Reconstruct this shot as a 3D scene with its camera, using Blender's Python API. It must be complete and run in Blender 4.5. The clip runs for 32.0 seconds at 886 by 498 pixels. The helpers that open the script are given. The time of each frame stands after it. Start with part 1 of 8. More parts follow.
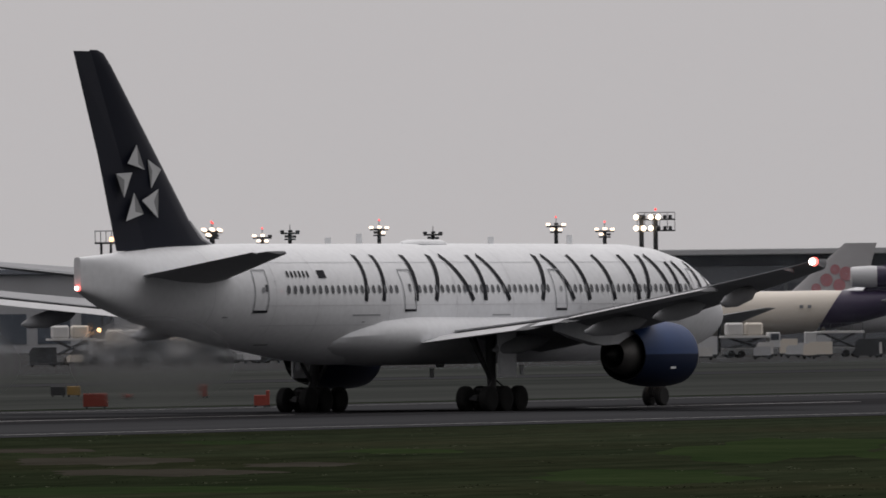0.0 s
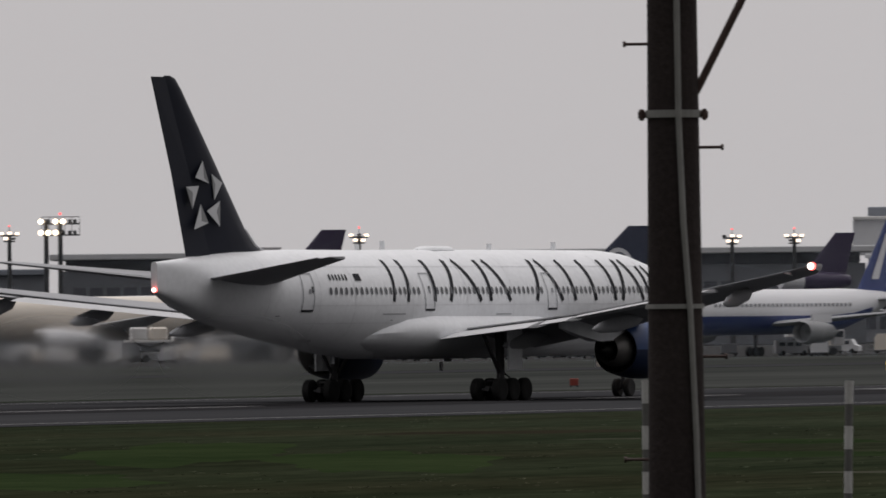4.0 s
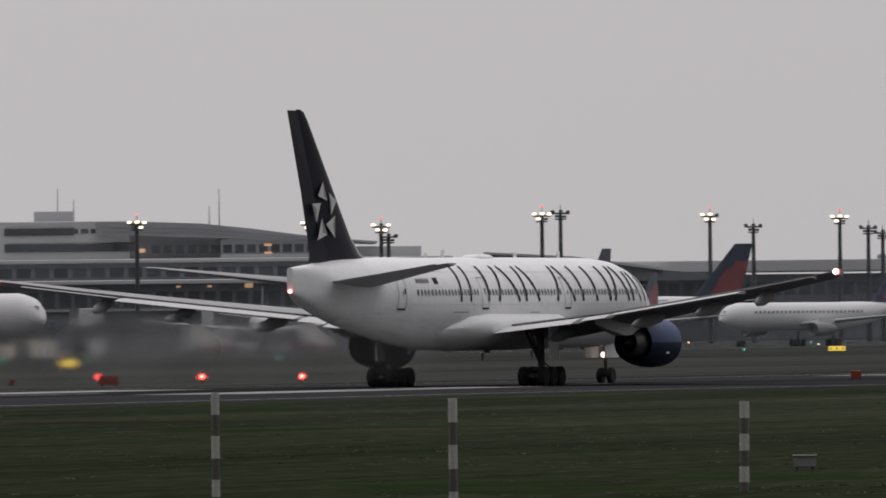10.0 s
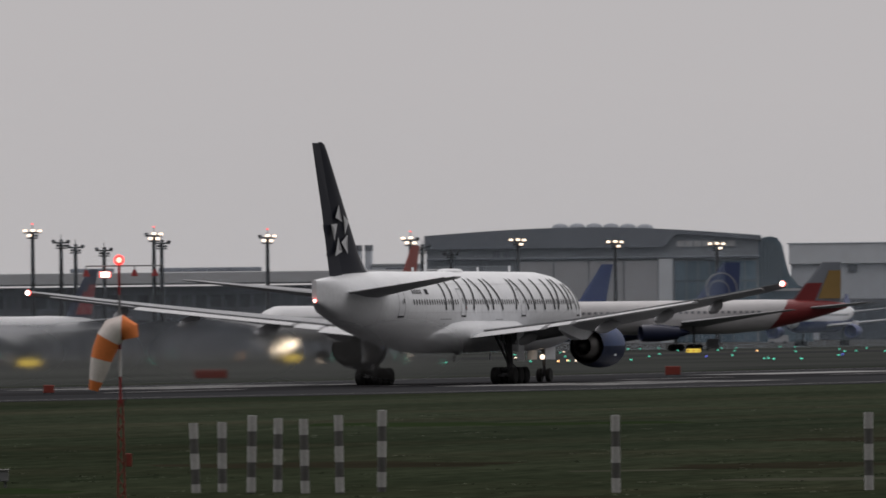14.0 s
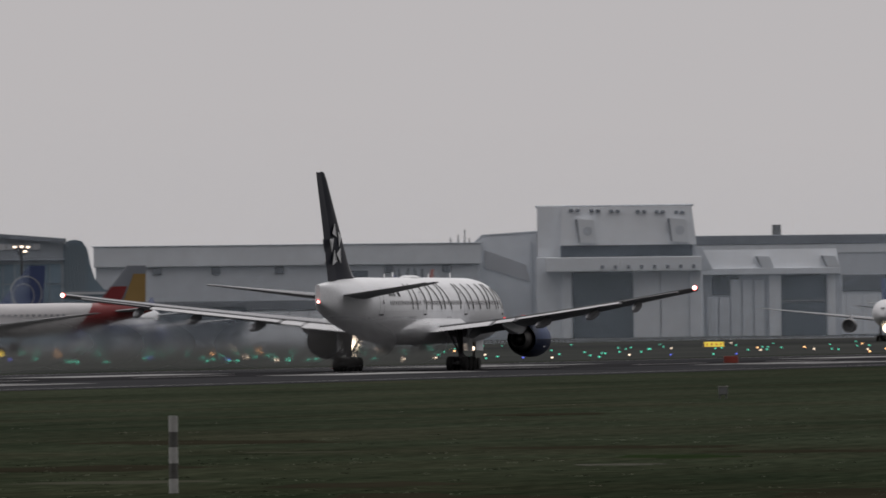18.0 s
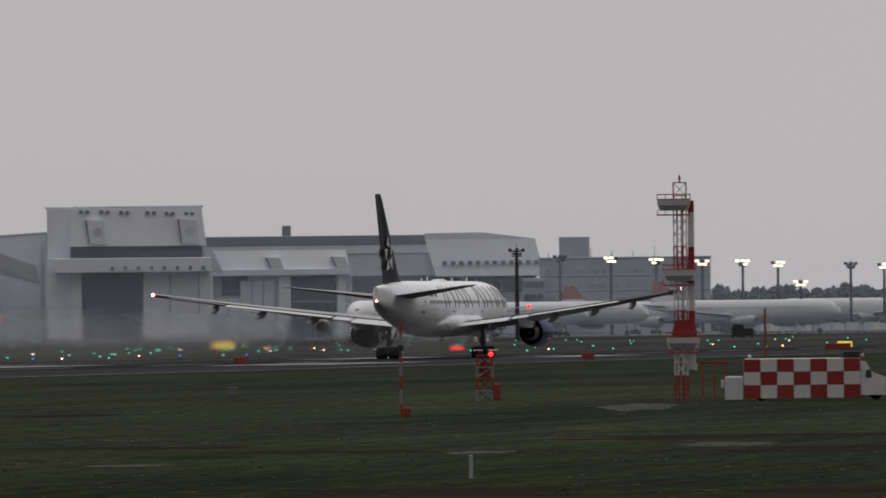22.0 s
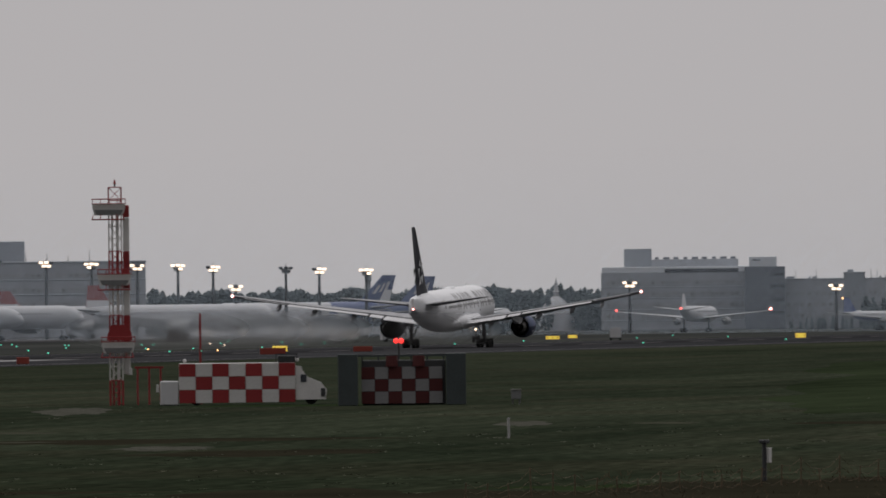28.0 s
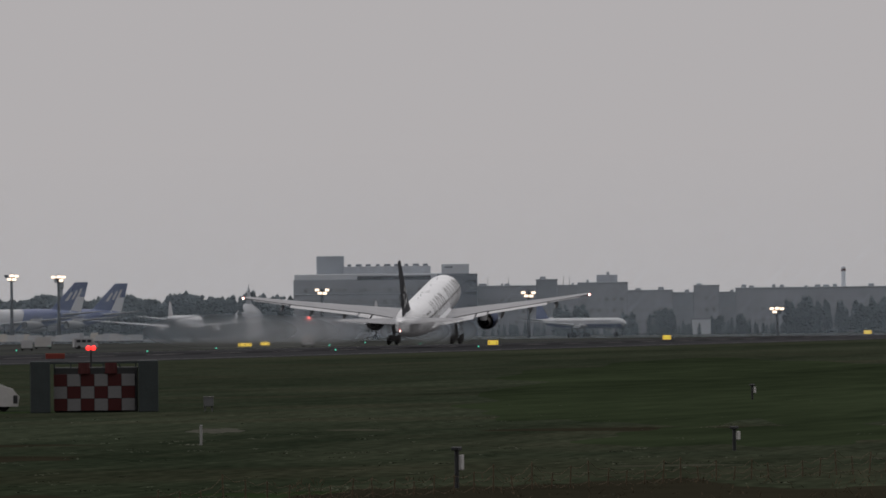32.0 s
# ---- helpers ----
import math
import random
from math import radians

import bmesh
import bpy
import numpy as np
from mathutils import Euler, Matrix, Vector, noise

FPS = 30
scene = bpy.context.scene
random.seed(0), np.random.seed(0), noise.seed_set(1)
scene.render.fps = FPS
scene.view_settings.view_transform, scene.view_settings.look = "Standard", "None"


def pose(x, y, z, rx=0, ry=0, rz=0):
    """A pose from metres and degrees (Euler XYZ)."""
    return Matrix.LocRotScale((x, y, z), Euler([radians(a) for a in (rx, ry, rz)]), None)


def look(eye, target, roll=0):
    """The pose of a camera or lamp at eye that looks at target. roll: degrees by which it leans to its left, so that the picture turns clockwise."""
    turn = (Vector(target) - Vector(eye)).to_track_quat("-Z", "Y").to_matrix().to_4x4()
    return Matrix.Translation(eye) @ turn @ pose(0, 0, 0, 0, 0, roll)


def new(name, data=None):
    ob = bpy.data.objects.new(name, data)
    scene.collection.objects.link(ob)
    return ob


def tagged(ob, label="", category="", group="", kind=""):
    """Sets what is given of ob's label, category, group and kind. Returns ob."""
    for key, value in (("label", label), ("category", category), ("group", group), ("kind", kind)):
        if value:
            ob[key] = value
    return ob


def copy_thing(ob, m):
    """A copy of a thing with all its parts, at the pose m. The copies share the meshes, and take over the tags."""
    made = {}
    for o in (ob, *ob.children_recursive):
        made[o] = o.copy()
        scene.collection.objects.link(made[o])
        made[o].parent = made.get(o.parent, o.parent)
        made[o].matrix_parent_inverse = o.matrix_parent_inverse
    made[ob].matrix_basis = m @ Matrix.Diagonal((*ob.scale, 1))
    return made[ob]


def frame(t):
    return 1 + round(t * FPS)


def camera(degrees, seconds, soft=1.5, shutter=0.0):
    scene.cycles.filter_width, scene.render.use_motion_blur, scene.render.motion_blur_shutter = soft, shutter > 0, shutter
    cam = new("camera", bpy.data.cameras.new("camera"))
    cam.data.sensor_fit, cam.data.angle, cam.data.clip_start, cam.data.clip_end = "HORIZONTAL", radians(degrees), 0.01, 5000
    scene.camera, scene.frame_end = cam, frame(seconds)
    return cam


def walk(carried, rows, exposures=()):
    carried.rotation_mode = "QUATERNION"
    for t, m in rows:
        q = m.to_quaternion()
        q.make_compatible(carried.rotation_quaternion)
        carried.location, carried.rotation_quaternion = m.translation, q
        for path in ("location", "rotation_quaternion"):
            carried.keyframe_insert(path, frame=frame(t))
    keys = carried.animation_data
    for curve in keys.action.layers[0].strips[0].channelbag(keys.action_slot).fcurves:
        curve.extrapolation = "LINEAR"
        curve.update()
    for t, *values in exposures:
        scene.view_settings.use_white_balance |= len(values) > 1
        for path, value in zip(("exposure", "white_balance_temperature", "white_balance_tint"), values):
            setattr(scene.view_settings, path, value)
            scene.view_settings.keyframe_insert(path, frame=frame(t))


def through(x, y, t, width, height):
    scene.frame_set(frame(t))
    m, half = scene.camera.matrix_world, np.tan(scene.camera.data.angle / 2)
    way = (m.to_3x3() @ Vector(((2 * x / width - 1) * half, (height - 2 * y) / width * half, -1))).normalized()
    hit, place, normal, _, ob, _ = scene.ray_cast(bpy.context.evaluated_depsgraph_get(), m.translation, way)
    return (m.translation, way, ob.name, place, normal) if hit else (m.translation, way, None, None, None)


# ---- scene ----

# The viewpoint is a bank beside an airfield; the runway runs along +y.
# Bearings are degrees left of the runway's direction, ranges are metres from the viewpoint.
EYE = 4.35
LEAN = 0.63
cam = camera(4.43, 32.0, soft=1.7, shutter=0.35)
VIEW = [
    (0, 30.5798, 0.3941), (0.5, 30.3851, 0.3917), (1, 30.1347, 0.3976), (1.5, 29.8052, 0.3954),
    (2, 29.3852, 0.394), (2.5, 28.9677, 0.3845), (4.5, 27.1582, 0.3796), (5, 26.7583, 0.3717),
    (5.5, 26.4265, 0.3816), (6, 26.0554, 0.3871), (6.5, 25.4758, 0.3795), (7, 24.8515, 0.3781),
    (7.5, 24.1957, 0.3685), (8, 23.6893, 0.3549), (8.5, 23.3267, 0.3556), (9, 22.9612, 0.3521),
    (9.5, 22.6087, 0.34), (10, 22.2882, 0.3687), (10.5, 21.8352, 0.4058), (11, 21.3683, 0.3994),
    (11.5, 20.8092, 0.4016), (12, 20.137, 0.4047), (12.5, 19.6934, 0.4001), (13, 19.24, 0.3951),
    (13.5, 18.7663, 0.396), (14, 18.2514, 0.3969), (14.5, 17.744, 0.3945), (15, 17.2514, 0.388),
    (15.5, 16.8035, 0.3837), (17.5, 15.2182, 0.3738), (18, 14.7745, 0.3759), (18.5, 14.3003, 0.3678),
    (19, 13.9604, 0.3593), (19.5, 13.7598, 0.353), (20, 13.5038, 0.3643), (20.5, 13.2106, 0.3651),
    (21, 12.924, 0.3649), (21.5, 12.5914, 0.3646), (22, 12.3228, 0.3547), (22.5, 12.0412, 0.3353),
    (23, 11.7704, 0.3399), (23.5, 11.5327, 0.3545), (24, 11.2938, 0.3533), (24.5, 11.0057, 0.3565),
    (25, 10.7601, 0.3505), (25.5, 10.5543, 0.3491), (27.5, 9.6648, 0.3532), (28, 9.4974, 0.3471),
    (28.5, 9.2174, 0.3412), (29, 8.9436, 0.346), (29.5, 8.7143, 0.348), (30, 8.5643, 0.3509),
    (30.5, 8.3825, 0.3508), (31, 8.1292, 0.3514), (31.5, 7.9754, 0.3591), (32, 7.9589, 0.3662),
]
walk(cam, [(t, pose(0, 0, EYE, 90 + tilt, LEAN, turn)) for t, turn, tilt in VIEW],
     exposures=[(0.0, 0.02), (6.0, 0.1), (9.0, 0.09), (13.0, 0.0), (19.0, 0.0), (25.0, -0.08), (32.0, -0.18)])

# ---- light: a closed cloud cover at dusk ----
world = bpy.data.worlds.new("dusk_sky")
scene.world = world
world.use_nodes = True
wn = world.node_tree.nodes
wl = world.node_tree.links
wn.clear()
w_out = wn.new("ShaderNodeOutputWorld")
w_bg = wn.new("ShaderNodeBackground")
w_sky = wn.new("ShaderNodeTexSky")
w_sky.sky_type = "NISHITA"
w_sky.sun_disc = False
w_sky.sun_elevation = radians(56)
w_sky.sun_rotation = radians(146)
w_sky.dust_density = 6.0
w_sky.air_density = 1.5
w_sat = wn.new("ShaderNodeHueSaturation")
w_sat.inputs["Saturation"].default_value = 0.12
w_mix = wn.new("ShaderNodeMix")
w_mix.data_type = "RGBA"
w_mix.inputs[0].default_value = 0.93
w_mix.inputs[7].default_value = (5.26, 5.03, 5.1, 1)
w_noise_co = wn.new("ShaderNodeTexCoord")
w_noise = wn.new("ShaderNodeTexNoise")
w_noise.inputs["Scale"].default_value = 5.0
w_noise.inputs["Detail"].default_value = 4.0
w_rng = wn.new("ShaderNodeMapRange")
w_rng.inputs[3].default_value = 0.95
w_rng.inputs[4].default_value = 1.05
w_mul = wn.new("ShaderNodeMix")
w_mul.data_type = "RGBA"
w_mul.blend_type = "MULTIPLY"
w_mul.inputs[0].default_value = 1.0
wl.new(w_sky.outputs[0], w_sat.inputs["Color"])
wl.new(w_sat.outputs[0], w_mix.inputs[6])
wl.new(w_noise_co.outputs["Generated"], w_noise.inputs["Vector"])
wl.new(w_noise.outputs[0], w_rng.inputs[0])
wl.new(w_mix.outputs[2], w_mul.inputs[6])
wl.new(w_rng.outputs[0], w_mul.inputs[7])
# an even overcast grows brighter towards the zenith
w_sep = wn.new("ShaderNodeSeparateXYZ")
w_dome = wn.new("ShaderNodeMapRange")
w_dome.inputs[1].default_value, w_dome.inputs[2].default_value = 0.04, 1.0
w_dome.inputs[3].default_value, w_dome.inputs[4].default_value = 1.0, 2.6
w_top = wn.new("ShaderNodeMix")
w_top.data_type = "RGBA"
w_top.blend_type = "MULTIPLY"
w_top.inputs[0].default_value = 1.0
wl.new(w_noise_co.outputs["Generated"], w_sep.inputs[0])
wl.new(w_sep.outputs[2], w_dome.inputs[0])
wl.new(w_mul.outputs[2], w_top.inputs[6])
wl.new(w_dome.outputs[0], w_top.inputs[7])
# and it is dimmer on the side away from the evening sun
w_dot = wn.new("ShaderNodeVectorMath")
w_dot.operation = "DOT_PRODUCT"
w_dot.inputs[1].default_value = (-0.36, 0.93, 0.35)
w_side = wn.new("ShaderNodeMapRange")
w_side.inputs[1].default_value, w_side.inputs[2].default_value = -0.9, 0.88
w_side.inputs[3].default_value, w_side.inputs[4].default_value = 0.16, 1.0
w_dim = wn.new("ShaderNodeMix")
w_dim.data_type = "RGBA"
w_dim.blend_type = "MULTIPLY"
w_dim.inputs[0].default_value = 1.0
wl.new(w_noise_co.outputs["Generated"], w_dot.inputs[0])
wl.new(w_dot.outputs["Value"], w_side.inputs[0])
wl.new(w_top.outputs[2], w_dim.inputs[6])
wl.new(w_side.outputs[0], w_dim.inputs[7])
wl.new(w_dim.outputs[2], w_bg.inputs[0])
w_bg.inputs[1].default_value = 0.1
wl.new(w_bg.outputs[0], w_out.inputs[0])

sun = new("sun", bpy.data.lights.new("sun", "SUN"))
sun.data.energy = 0.5
sun.data.angle = radians(50)
sun.data.color = (1.0, 0.95, 0.9)
sun.matrix_world = look((-12, 40, 110), (0, 0, 0))


# ---- materials ----
def mat(name, colour, rough=0.5, metal=0.0, vary=0.12, scale=2.0, bump=0.0, fine=12.0, per_object=0.0, coat=0.0, spec=0.4):
    """Base colour with broad stains and fine grain, in metres."""
    m = bpy.data.materials.new(name)
    m.use_nodes = True
    n, l = m.node_tree.nodes, m.node_tree.links
    b = n["Principled BSDF"]
    b.inputs["Roughness"].default_value = rough
    b.inputs["Metallic"].default_value = metal
    b.inputs["Coat Weight"].default_value = coat
    b.inputs["Specular IOR Level"].default_value = spec
    co = n.new("ShaderNodeTexCoord")
    broad = n.new("ShaderNodeTexNoise")
    broad.inputs["Scale"].default_value = 1.0 / scale
    broad.inputs["Detail"].default_value = 5.0
    grain = n.new("ShaderNodeTexNoise")
    grain.inputs["Scale"].default_value = fine
    grain.inputs["Detail"].default_value = 3.0
    add = n.new("ShaderNodeMath")
    add.operation = "ADD"
    rng = n.new("ShaderNodeMapRange")
    rng.inputs[1].default_value = 0.6
    rng.inputs[2].default_value = 1.4
    rng.inputs[3].default_value = 1.0 - vary
    rng.inputs[4].default_value = 1.0 + vary
    mul = n.new("ShaderNodeMix")
    mul.data_type, mul.blend_type = "RGBA", "MULTIPLY"
    mul.inputs[0].default_value = 1.0
    mul.inputs[6].default_value = (*colour, 1)
    l.new(co.outputs["Object"], broad.inputs["Vector"])
    l.new(co.outputs["Object"], grain.inputs["Vector"])
    l.new(broad.outputs[0], add.inputs[0])
    l.new(grain.outputs[0], add.inputs[1])
    l.new(add.outputs[0], rng.inputs[0])
    last = rng.outputs[0]
    if per_object:
        info = n.new("ShaderNodeObjectInfo")
        r2 = n.new("ShaderNodeMapRange")
        r2.inputs[3].default_value = 1.0 - per_object
        r2.inputs[4].default_value = 1.0 + per_object
        m2 = n.new("ShaderNodeMath")
        m2.operation = "MULTIPLY"
        l.new(info.outputs["Random"], r2.inputs[0])
        l.new(r2.outputs[0], m2.inputs[0])
        l.new(last, m2.inputs[1])
        last = m2.outputs[0]
    l.new(last, mul.inputs[7])
    l.new(mul.outputs[2], b.inputs["Base Color"])
    if bump:
        bp = n.new("ShaderNodeBump")
        bp.inputs["Strength"].default_value = bump
        bp.inputs["Distance"].default_value = 0.05
        l.new(grain.outputs[0], bp.inputs["Height"])
        l.new(bp.outputs[0], b.inputs["Normal"])
    return m


def glow(name, colour, strength):
    m = bpy.data.materials.new(name)
    m.use_nodes = True
    b = m.node_tree.nodes["Principled BSDF"]
    b.inputs["Base Color"].default_value = (*colour, 1)
    b.inputs["Emission Color"].default_value = (*colour, 1)
    b.inputs["Emission Strength"].default_value = strength
    return m


def leaf_mat(name, top, through):
    """Foliage or haze strips that reflect a little and let light from behind shine through, mottled clump by clump."""
    m = bpy.data.materials.new(name)
    m.use_nodes = True
    n, l = m.node_tree.nodes, m.node_tree.links
    n.clear()
    out = n.new("ShaderNodeOutputMaterial")
    add = n.new("ShaderNodeAddShader")
    co = n.new("ShaderNodeTexCoord")
    ns = n.new("ShaderNodeTexNoise")
    ns.inputs["Scale"].default_value = 0.25
    ns.inputs["Detail"].default_value = 4.0
    rg = n.new("ShaderNodeMapRange")
    rg.inputs[3].default_value, rg.inputs[4].default_value = 0.8, 1.2
    l.new(co.outputs["Object"], ns.inputs["Vector"])
    l.new(ns.outputs[0], rg.inputs[0])
    for k, (kind, colour) in enumerate((("ShaderNodeBsdfDiffuse", top), ("ShaderNodeBsdfTranslucent", through))):
        sh = n.new(kind)
        mul = n.new("ShaderNodeMix")
        mul.data_type, mul.blend_type = "RGBA", "MULTIPLY"
        mul.inputs[0].default_value = 1.0
        mul.inputs[6].default_value = (*colour, 1)
        l.new(rg.outputs[0], mul.inputs[7])
        l.new(mul.outputs[2], sh.inputs[0])
        l.new(sh.outputs[0], add.inputs[k])
    l.new(add.outputs[0], out.inputs[0])
    return m


WHITE = mat("white_paint", (0.75, 0.765, 0.785), 0.5, vary=0.08, scale=4, fine=3, spec=0.2)
WHITE2 = mat("far_white_paint", (0.62, 0.625, 0.645), 0.45, vary=0.06, scale=5)
WINGGREY = mat("wing_grey", (0.34, 0.345, 0.36), 0.75, vary=0.14, scale=3, spec=0.05)
FLAPG = mat("flap_grey", (0.55, 0.555, 0.57), 0.7, vary=0.12, scale=2, spec=0.1)
FINBLACK = mat("black_livery", (0.0085, 0.0105, 0.02), 0.5, vary=0.15, scale=4, spec=0.2)
STROKE = mat("dark_livery_stroke", (0.012, 0.013, 0.018), 0.6, vary=0.1, spec=0.1)
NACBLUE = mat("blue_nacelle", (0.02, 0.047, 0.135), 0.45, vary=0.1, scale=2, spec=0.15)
NACSHADE = mat("shaded_blue_nacelle", (0.012, 0.02, 0.05), 0.45, vary=0.1, scale=2, spec=0.15)
METAL = mat("exhaust_metal", (0.12, 0.115, 0.11), 0.5, 0.5, vary=0.2, scale=1)
DARKCORE = mat("dark_engine_core", (0.03, 0.029, 0.028), 0.6, 0.5, vary=0.2, scale=1)
TYRE = mat("tyre_rubber", (0.012, 0.012, 0.012), 0.85, vary=0.2, scale=0.5)
STRUT = mat("gear_steel", (0.07, 0.07, 0.073), 0.55, 0.2, vary=0.15, scale=0.5)
GLASSY = mat("dark_window", (0.05, 0.055, 0.065), 0.12, vary=0.1, per_object=0.2)
PANEL = mat("panel_joint", (0.62, 0.63, 0.65), 0.5, vary=0.15)
PANE2 = mat("dull_cabin_window", (0.24, 0.25, 0.27), 0.4, vary=0.1, per_object=0.1)
SEAM = mat("grey_seam", (0.3, 0.31, 0.33), 0.5, vary=0.1)
STARL = mat("pale_grey_emblem", (0.5, 0.51, 0.52), 0.4, vary=0.05)
STARD = mat("mid_grey_emblem", (0.2, 0.205, 0.21), 0.4, vary=0.05)
LAMPW = glow("warm_white_lamp", (1.0, 0.77, 0.58), 2.4)
LAMPN = glow("landing_lamp", (1.0, 0.8, 0.58), 4.0)
LAMPR = glow("red_lamp", (1.0, 0.035, 0.03), 2.2)
LAMPRW = glow("pink_white_lamp", (1.0, 0.12, 0.1), 3.4)
LAMPC = glow("white_hot_lamp", (1.0, 0.86, 0.76), 5.0)
LAMPP = glow("pink_hot_lamp", (1.0, 0.2, 0.15), 6.0)
LITWIN = glow("lit_window", (1.0, 0.62, 0.36), 0.3)
LAMPG = glow("green_lamp", (0.12, 0.85, 0.58), 0.9)
LAMPY = glow("amber_sign", (1.0, 0.7, 0.1), 0.62)
LAMPRS = glow("red_sign", (1.0, 0.07, 0.06), 0.75)
LAMPA = glow("amber_lamp", (1.0, 0.5, 0.2), 4.0)
LAMPB = glow("blue_lamp", (0.15, 0.2, 1.0), 0.9)
ORANGE = mat("orange_marker", (0.22, 0.038, 0.026), 0.6, vary=0.12, per_object=0.15)
SOCKO = mat("orange_cloth", (0.75, 0.22, 0.06), 0.8, vary=0.1, scale=0.5)
SOCKW = mat("white_cloth", (0.75, 0.7, 0.66), 0.8, vary=0.1, scale=0.5)
REDP = mat("red_paint", (0.275, 0.028, 0.03), 0.5, vary=0.15, scale=1.0, per_object=0.08)
WHP = mat("white_weathered_paint", (0.62, 0.61, 0.6), 0.55, vary=0.12, scale=1.0, per_object=0.05)
POSTW = mat("white_post_paint", (0.4, 0.4, 0.39), 0.6, vary=0.15, scale=0.4, per_object=0.06)
POSTD = mat("dark_post_paint", (0.09, 0.09, 0.085), 0.7, vary=0.2, scale=0.4)
POLE = mat("dark_wooden_pole", (0.032, 0.026, 0.025), 0.9, vary=0.3, scale=0.5, fine=30, bump=0.2, spec=0.1)
IRON = mat("rusty_iron", (0.07, 0.045, 0.04), 0.7, 0.3, vary=0.3, scale=0.2)
CABLE = mat("grey_conduit", (0.2, 0.2, 0.19), 0.6, vary=0.15, scale=0.3)
DARKST = mat("dark_steel", (0.05, 0.052, 0.055), 0.6, 0.3, vary=0.2)
GREYST = mat("grey_steel", (0.2, 0.205, 0.21), 0.55, 0.2, vary=0.15)
SCREEN = mat("grey_green_panel", (0.05, 0.062, 0.064), 0.7, vary=0.2, scale=0.8)
# Building greys lean pale and blue: distance haze put into their colour.
CONC = mat("grey_concrete", (0.45, 0.455, 0.475), 0.85, vary=0.15, scale=12)
CONCD = mat("dark_concrete", (0.165, 0.172, 0.19), 0.85, vary=0.15, scale=10)
PALE = mat("pale_cladding", (0.56, 0.565, 0.58), 0.7, vary=0.08, scale=20, fine=1.0)
PALE2 = mat("white_cladding", (0.56, 0.56, 0.565), 0.7, vary=0.07, scale=20, fine=1.0)
HANGW = mat("hazy_white_hangar_cladding", (0.76, 0.785, 0.82), 0.75, vary=0.07, scale=20, fine=0.3)
HANGP = mat("hazy_pale_hangar_cladding", (0.71, 0.74, 0.78), 0.75, vary=0.08, scale=20, fine=0.3)
HANGC = mat("hazy_grey_hangar_wall", (0.57, 0.6, 0.645), 0.8, vary=0.1, scale=14, fine=0.3)
HAZEWALL = mat("hazy_blue_grey_wall", (0.38, 0.4, 0.435), 0.85, vary=0.12, scale=9, fine=0.4)
VAULT = mat("blue_grey_metal_sheet", (0.31, 0.335, 0.37), 0.7, vary=0.12, scale=15)
TERMW = mat("grey_terminal_wall", (0.225, 0.232, 0.252), 0.8, vary=0.15, scale=10, fine=0.4)
ROOFG = mat("pale_grey_roofing", (0.34, 0.345, 0.365), 0.65, vary=0.12, scale=15)
SLATE = mat("slate_roofing", (0.21, 0.228, 0.262), 0.6, vary=0.12, scale=15)
TEALG = mat("blue_green_glazing", (0.13, 0.19, 0.24), 0.3, vary=0.2, scale=8, per_object=0.2)
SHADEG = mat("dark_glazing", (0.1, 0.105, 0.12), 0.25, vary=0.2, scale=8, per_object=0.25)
# Far windows paled towards their walls to stand in for haze.
HAZEGL = mat("haze_paled_glazing", (0.31, 0.318, 0.335), 0.5, vary=0.15, scale=8, per_object=0.2)
DARKW = mat("dark_blue_grey_wall", (0.17, 0.185, 0.215), 0.8, vary=0.12, scale=9, fine=0.4)
# Dark colour for doors, and for panels standing in for shaded bays.
BAYDARK = mat("dark_door_and_bay_shade", (0.085, 0.1, 0.125), 0.7, vary=0.2, scale=6)
TAILP = mat("purple_tail", (0.04, 0.026, 0.065), 0.4, vary=0.1)
TAILB = mat("blue_tail", (0.02, 0.04, 0.17), 0.4, vary=0.1)
TAILN = mat("navy_tail", (0.015, 0.02, 0.05), 0.4, vary=0.1)
# White, blue and red for far airliners, with distance haze put into the paint.
HAZEWH = mat("haze_dulled_white", (0.44, 0.45, 0.47), 0.5, vary=0.06, scale=5)
HAZEB = mat("haze_paled_blue", (0.075, 0.1, 0.22), 0.5, vary=0.1)
HAZER = mat("haze_paled_red", (0.26, 0.07, 0.07), 0.5, vary=0.1)
TAILS = mat("slate_blue_tail", (0.05, 0.07, 0.165), 0.4, vary=0.1)
TAILR = mat("red_tail", (0.2, 0.025, 0.027), 0.4, vary=0.1)
TAILO = mat("orange_red_tail", (0.26, 0.04, 0.03), 0.4, vary=0.1)
TAILY = mat("yellow_tail", (0.28, 0.18, 0.06), 0.4, vary=0.1)
TAILG = mat("pale_grey_tail", (0.5, 0.49, 0.5), 0.4, vary=0.08)
CREAM = mat("warm_white_paint", (0.72, 0.66, 0.58), 0.45, vary=0.06, scale=5)
# Foliage lifted and blued: haze over the far trees is in the colour.
LEAF = leaf_mat("hazy_dark_foliage", (0.062, 0.073, 0.076), (0.16, 0.185, 0.195))
MARK = mat("white_runway_paint", (0.3, 0.3, 0.3), 0.8, vary=0.35, scale=1.5, spec=0.0)
RUBBER = mat("tyre_blackened_asphalt", (0.028, 0.028, 0.03), 0.9, vary=0.25, scale=8, spec=0.0)


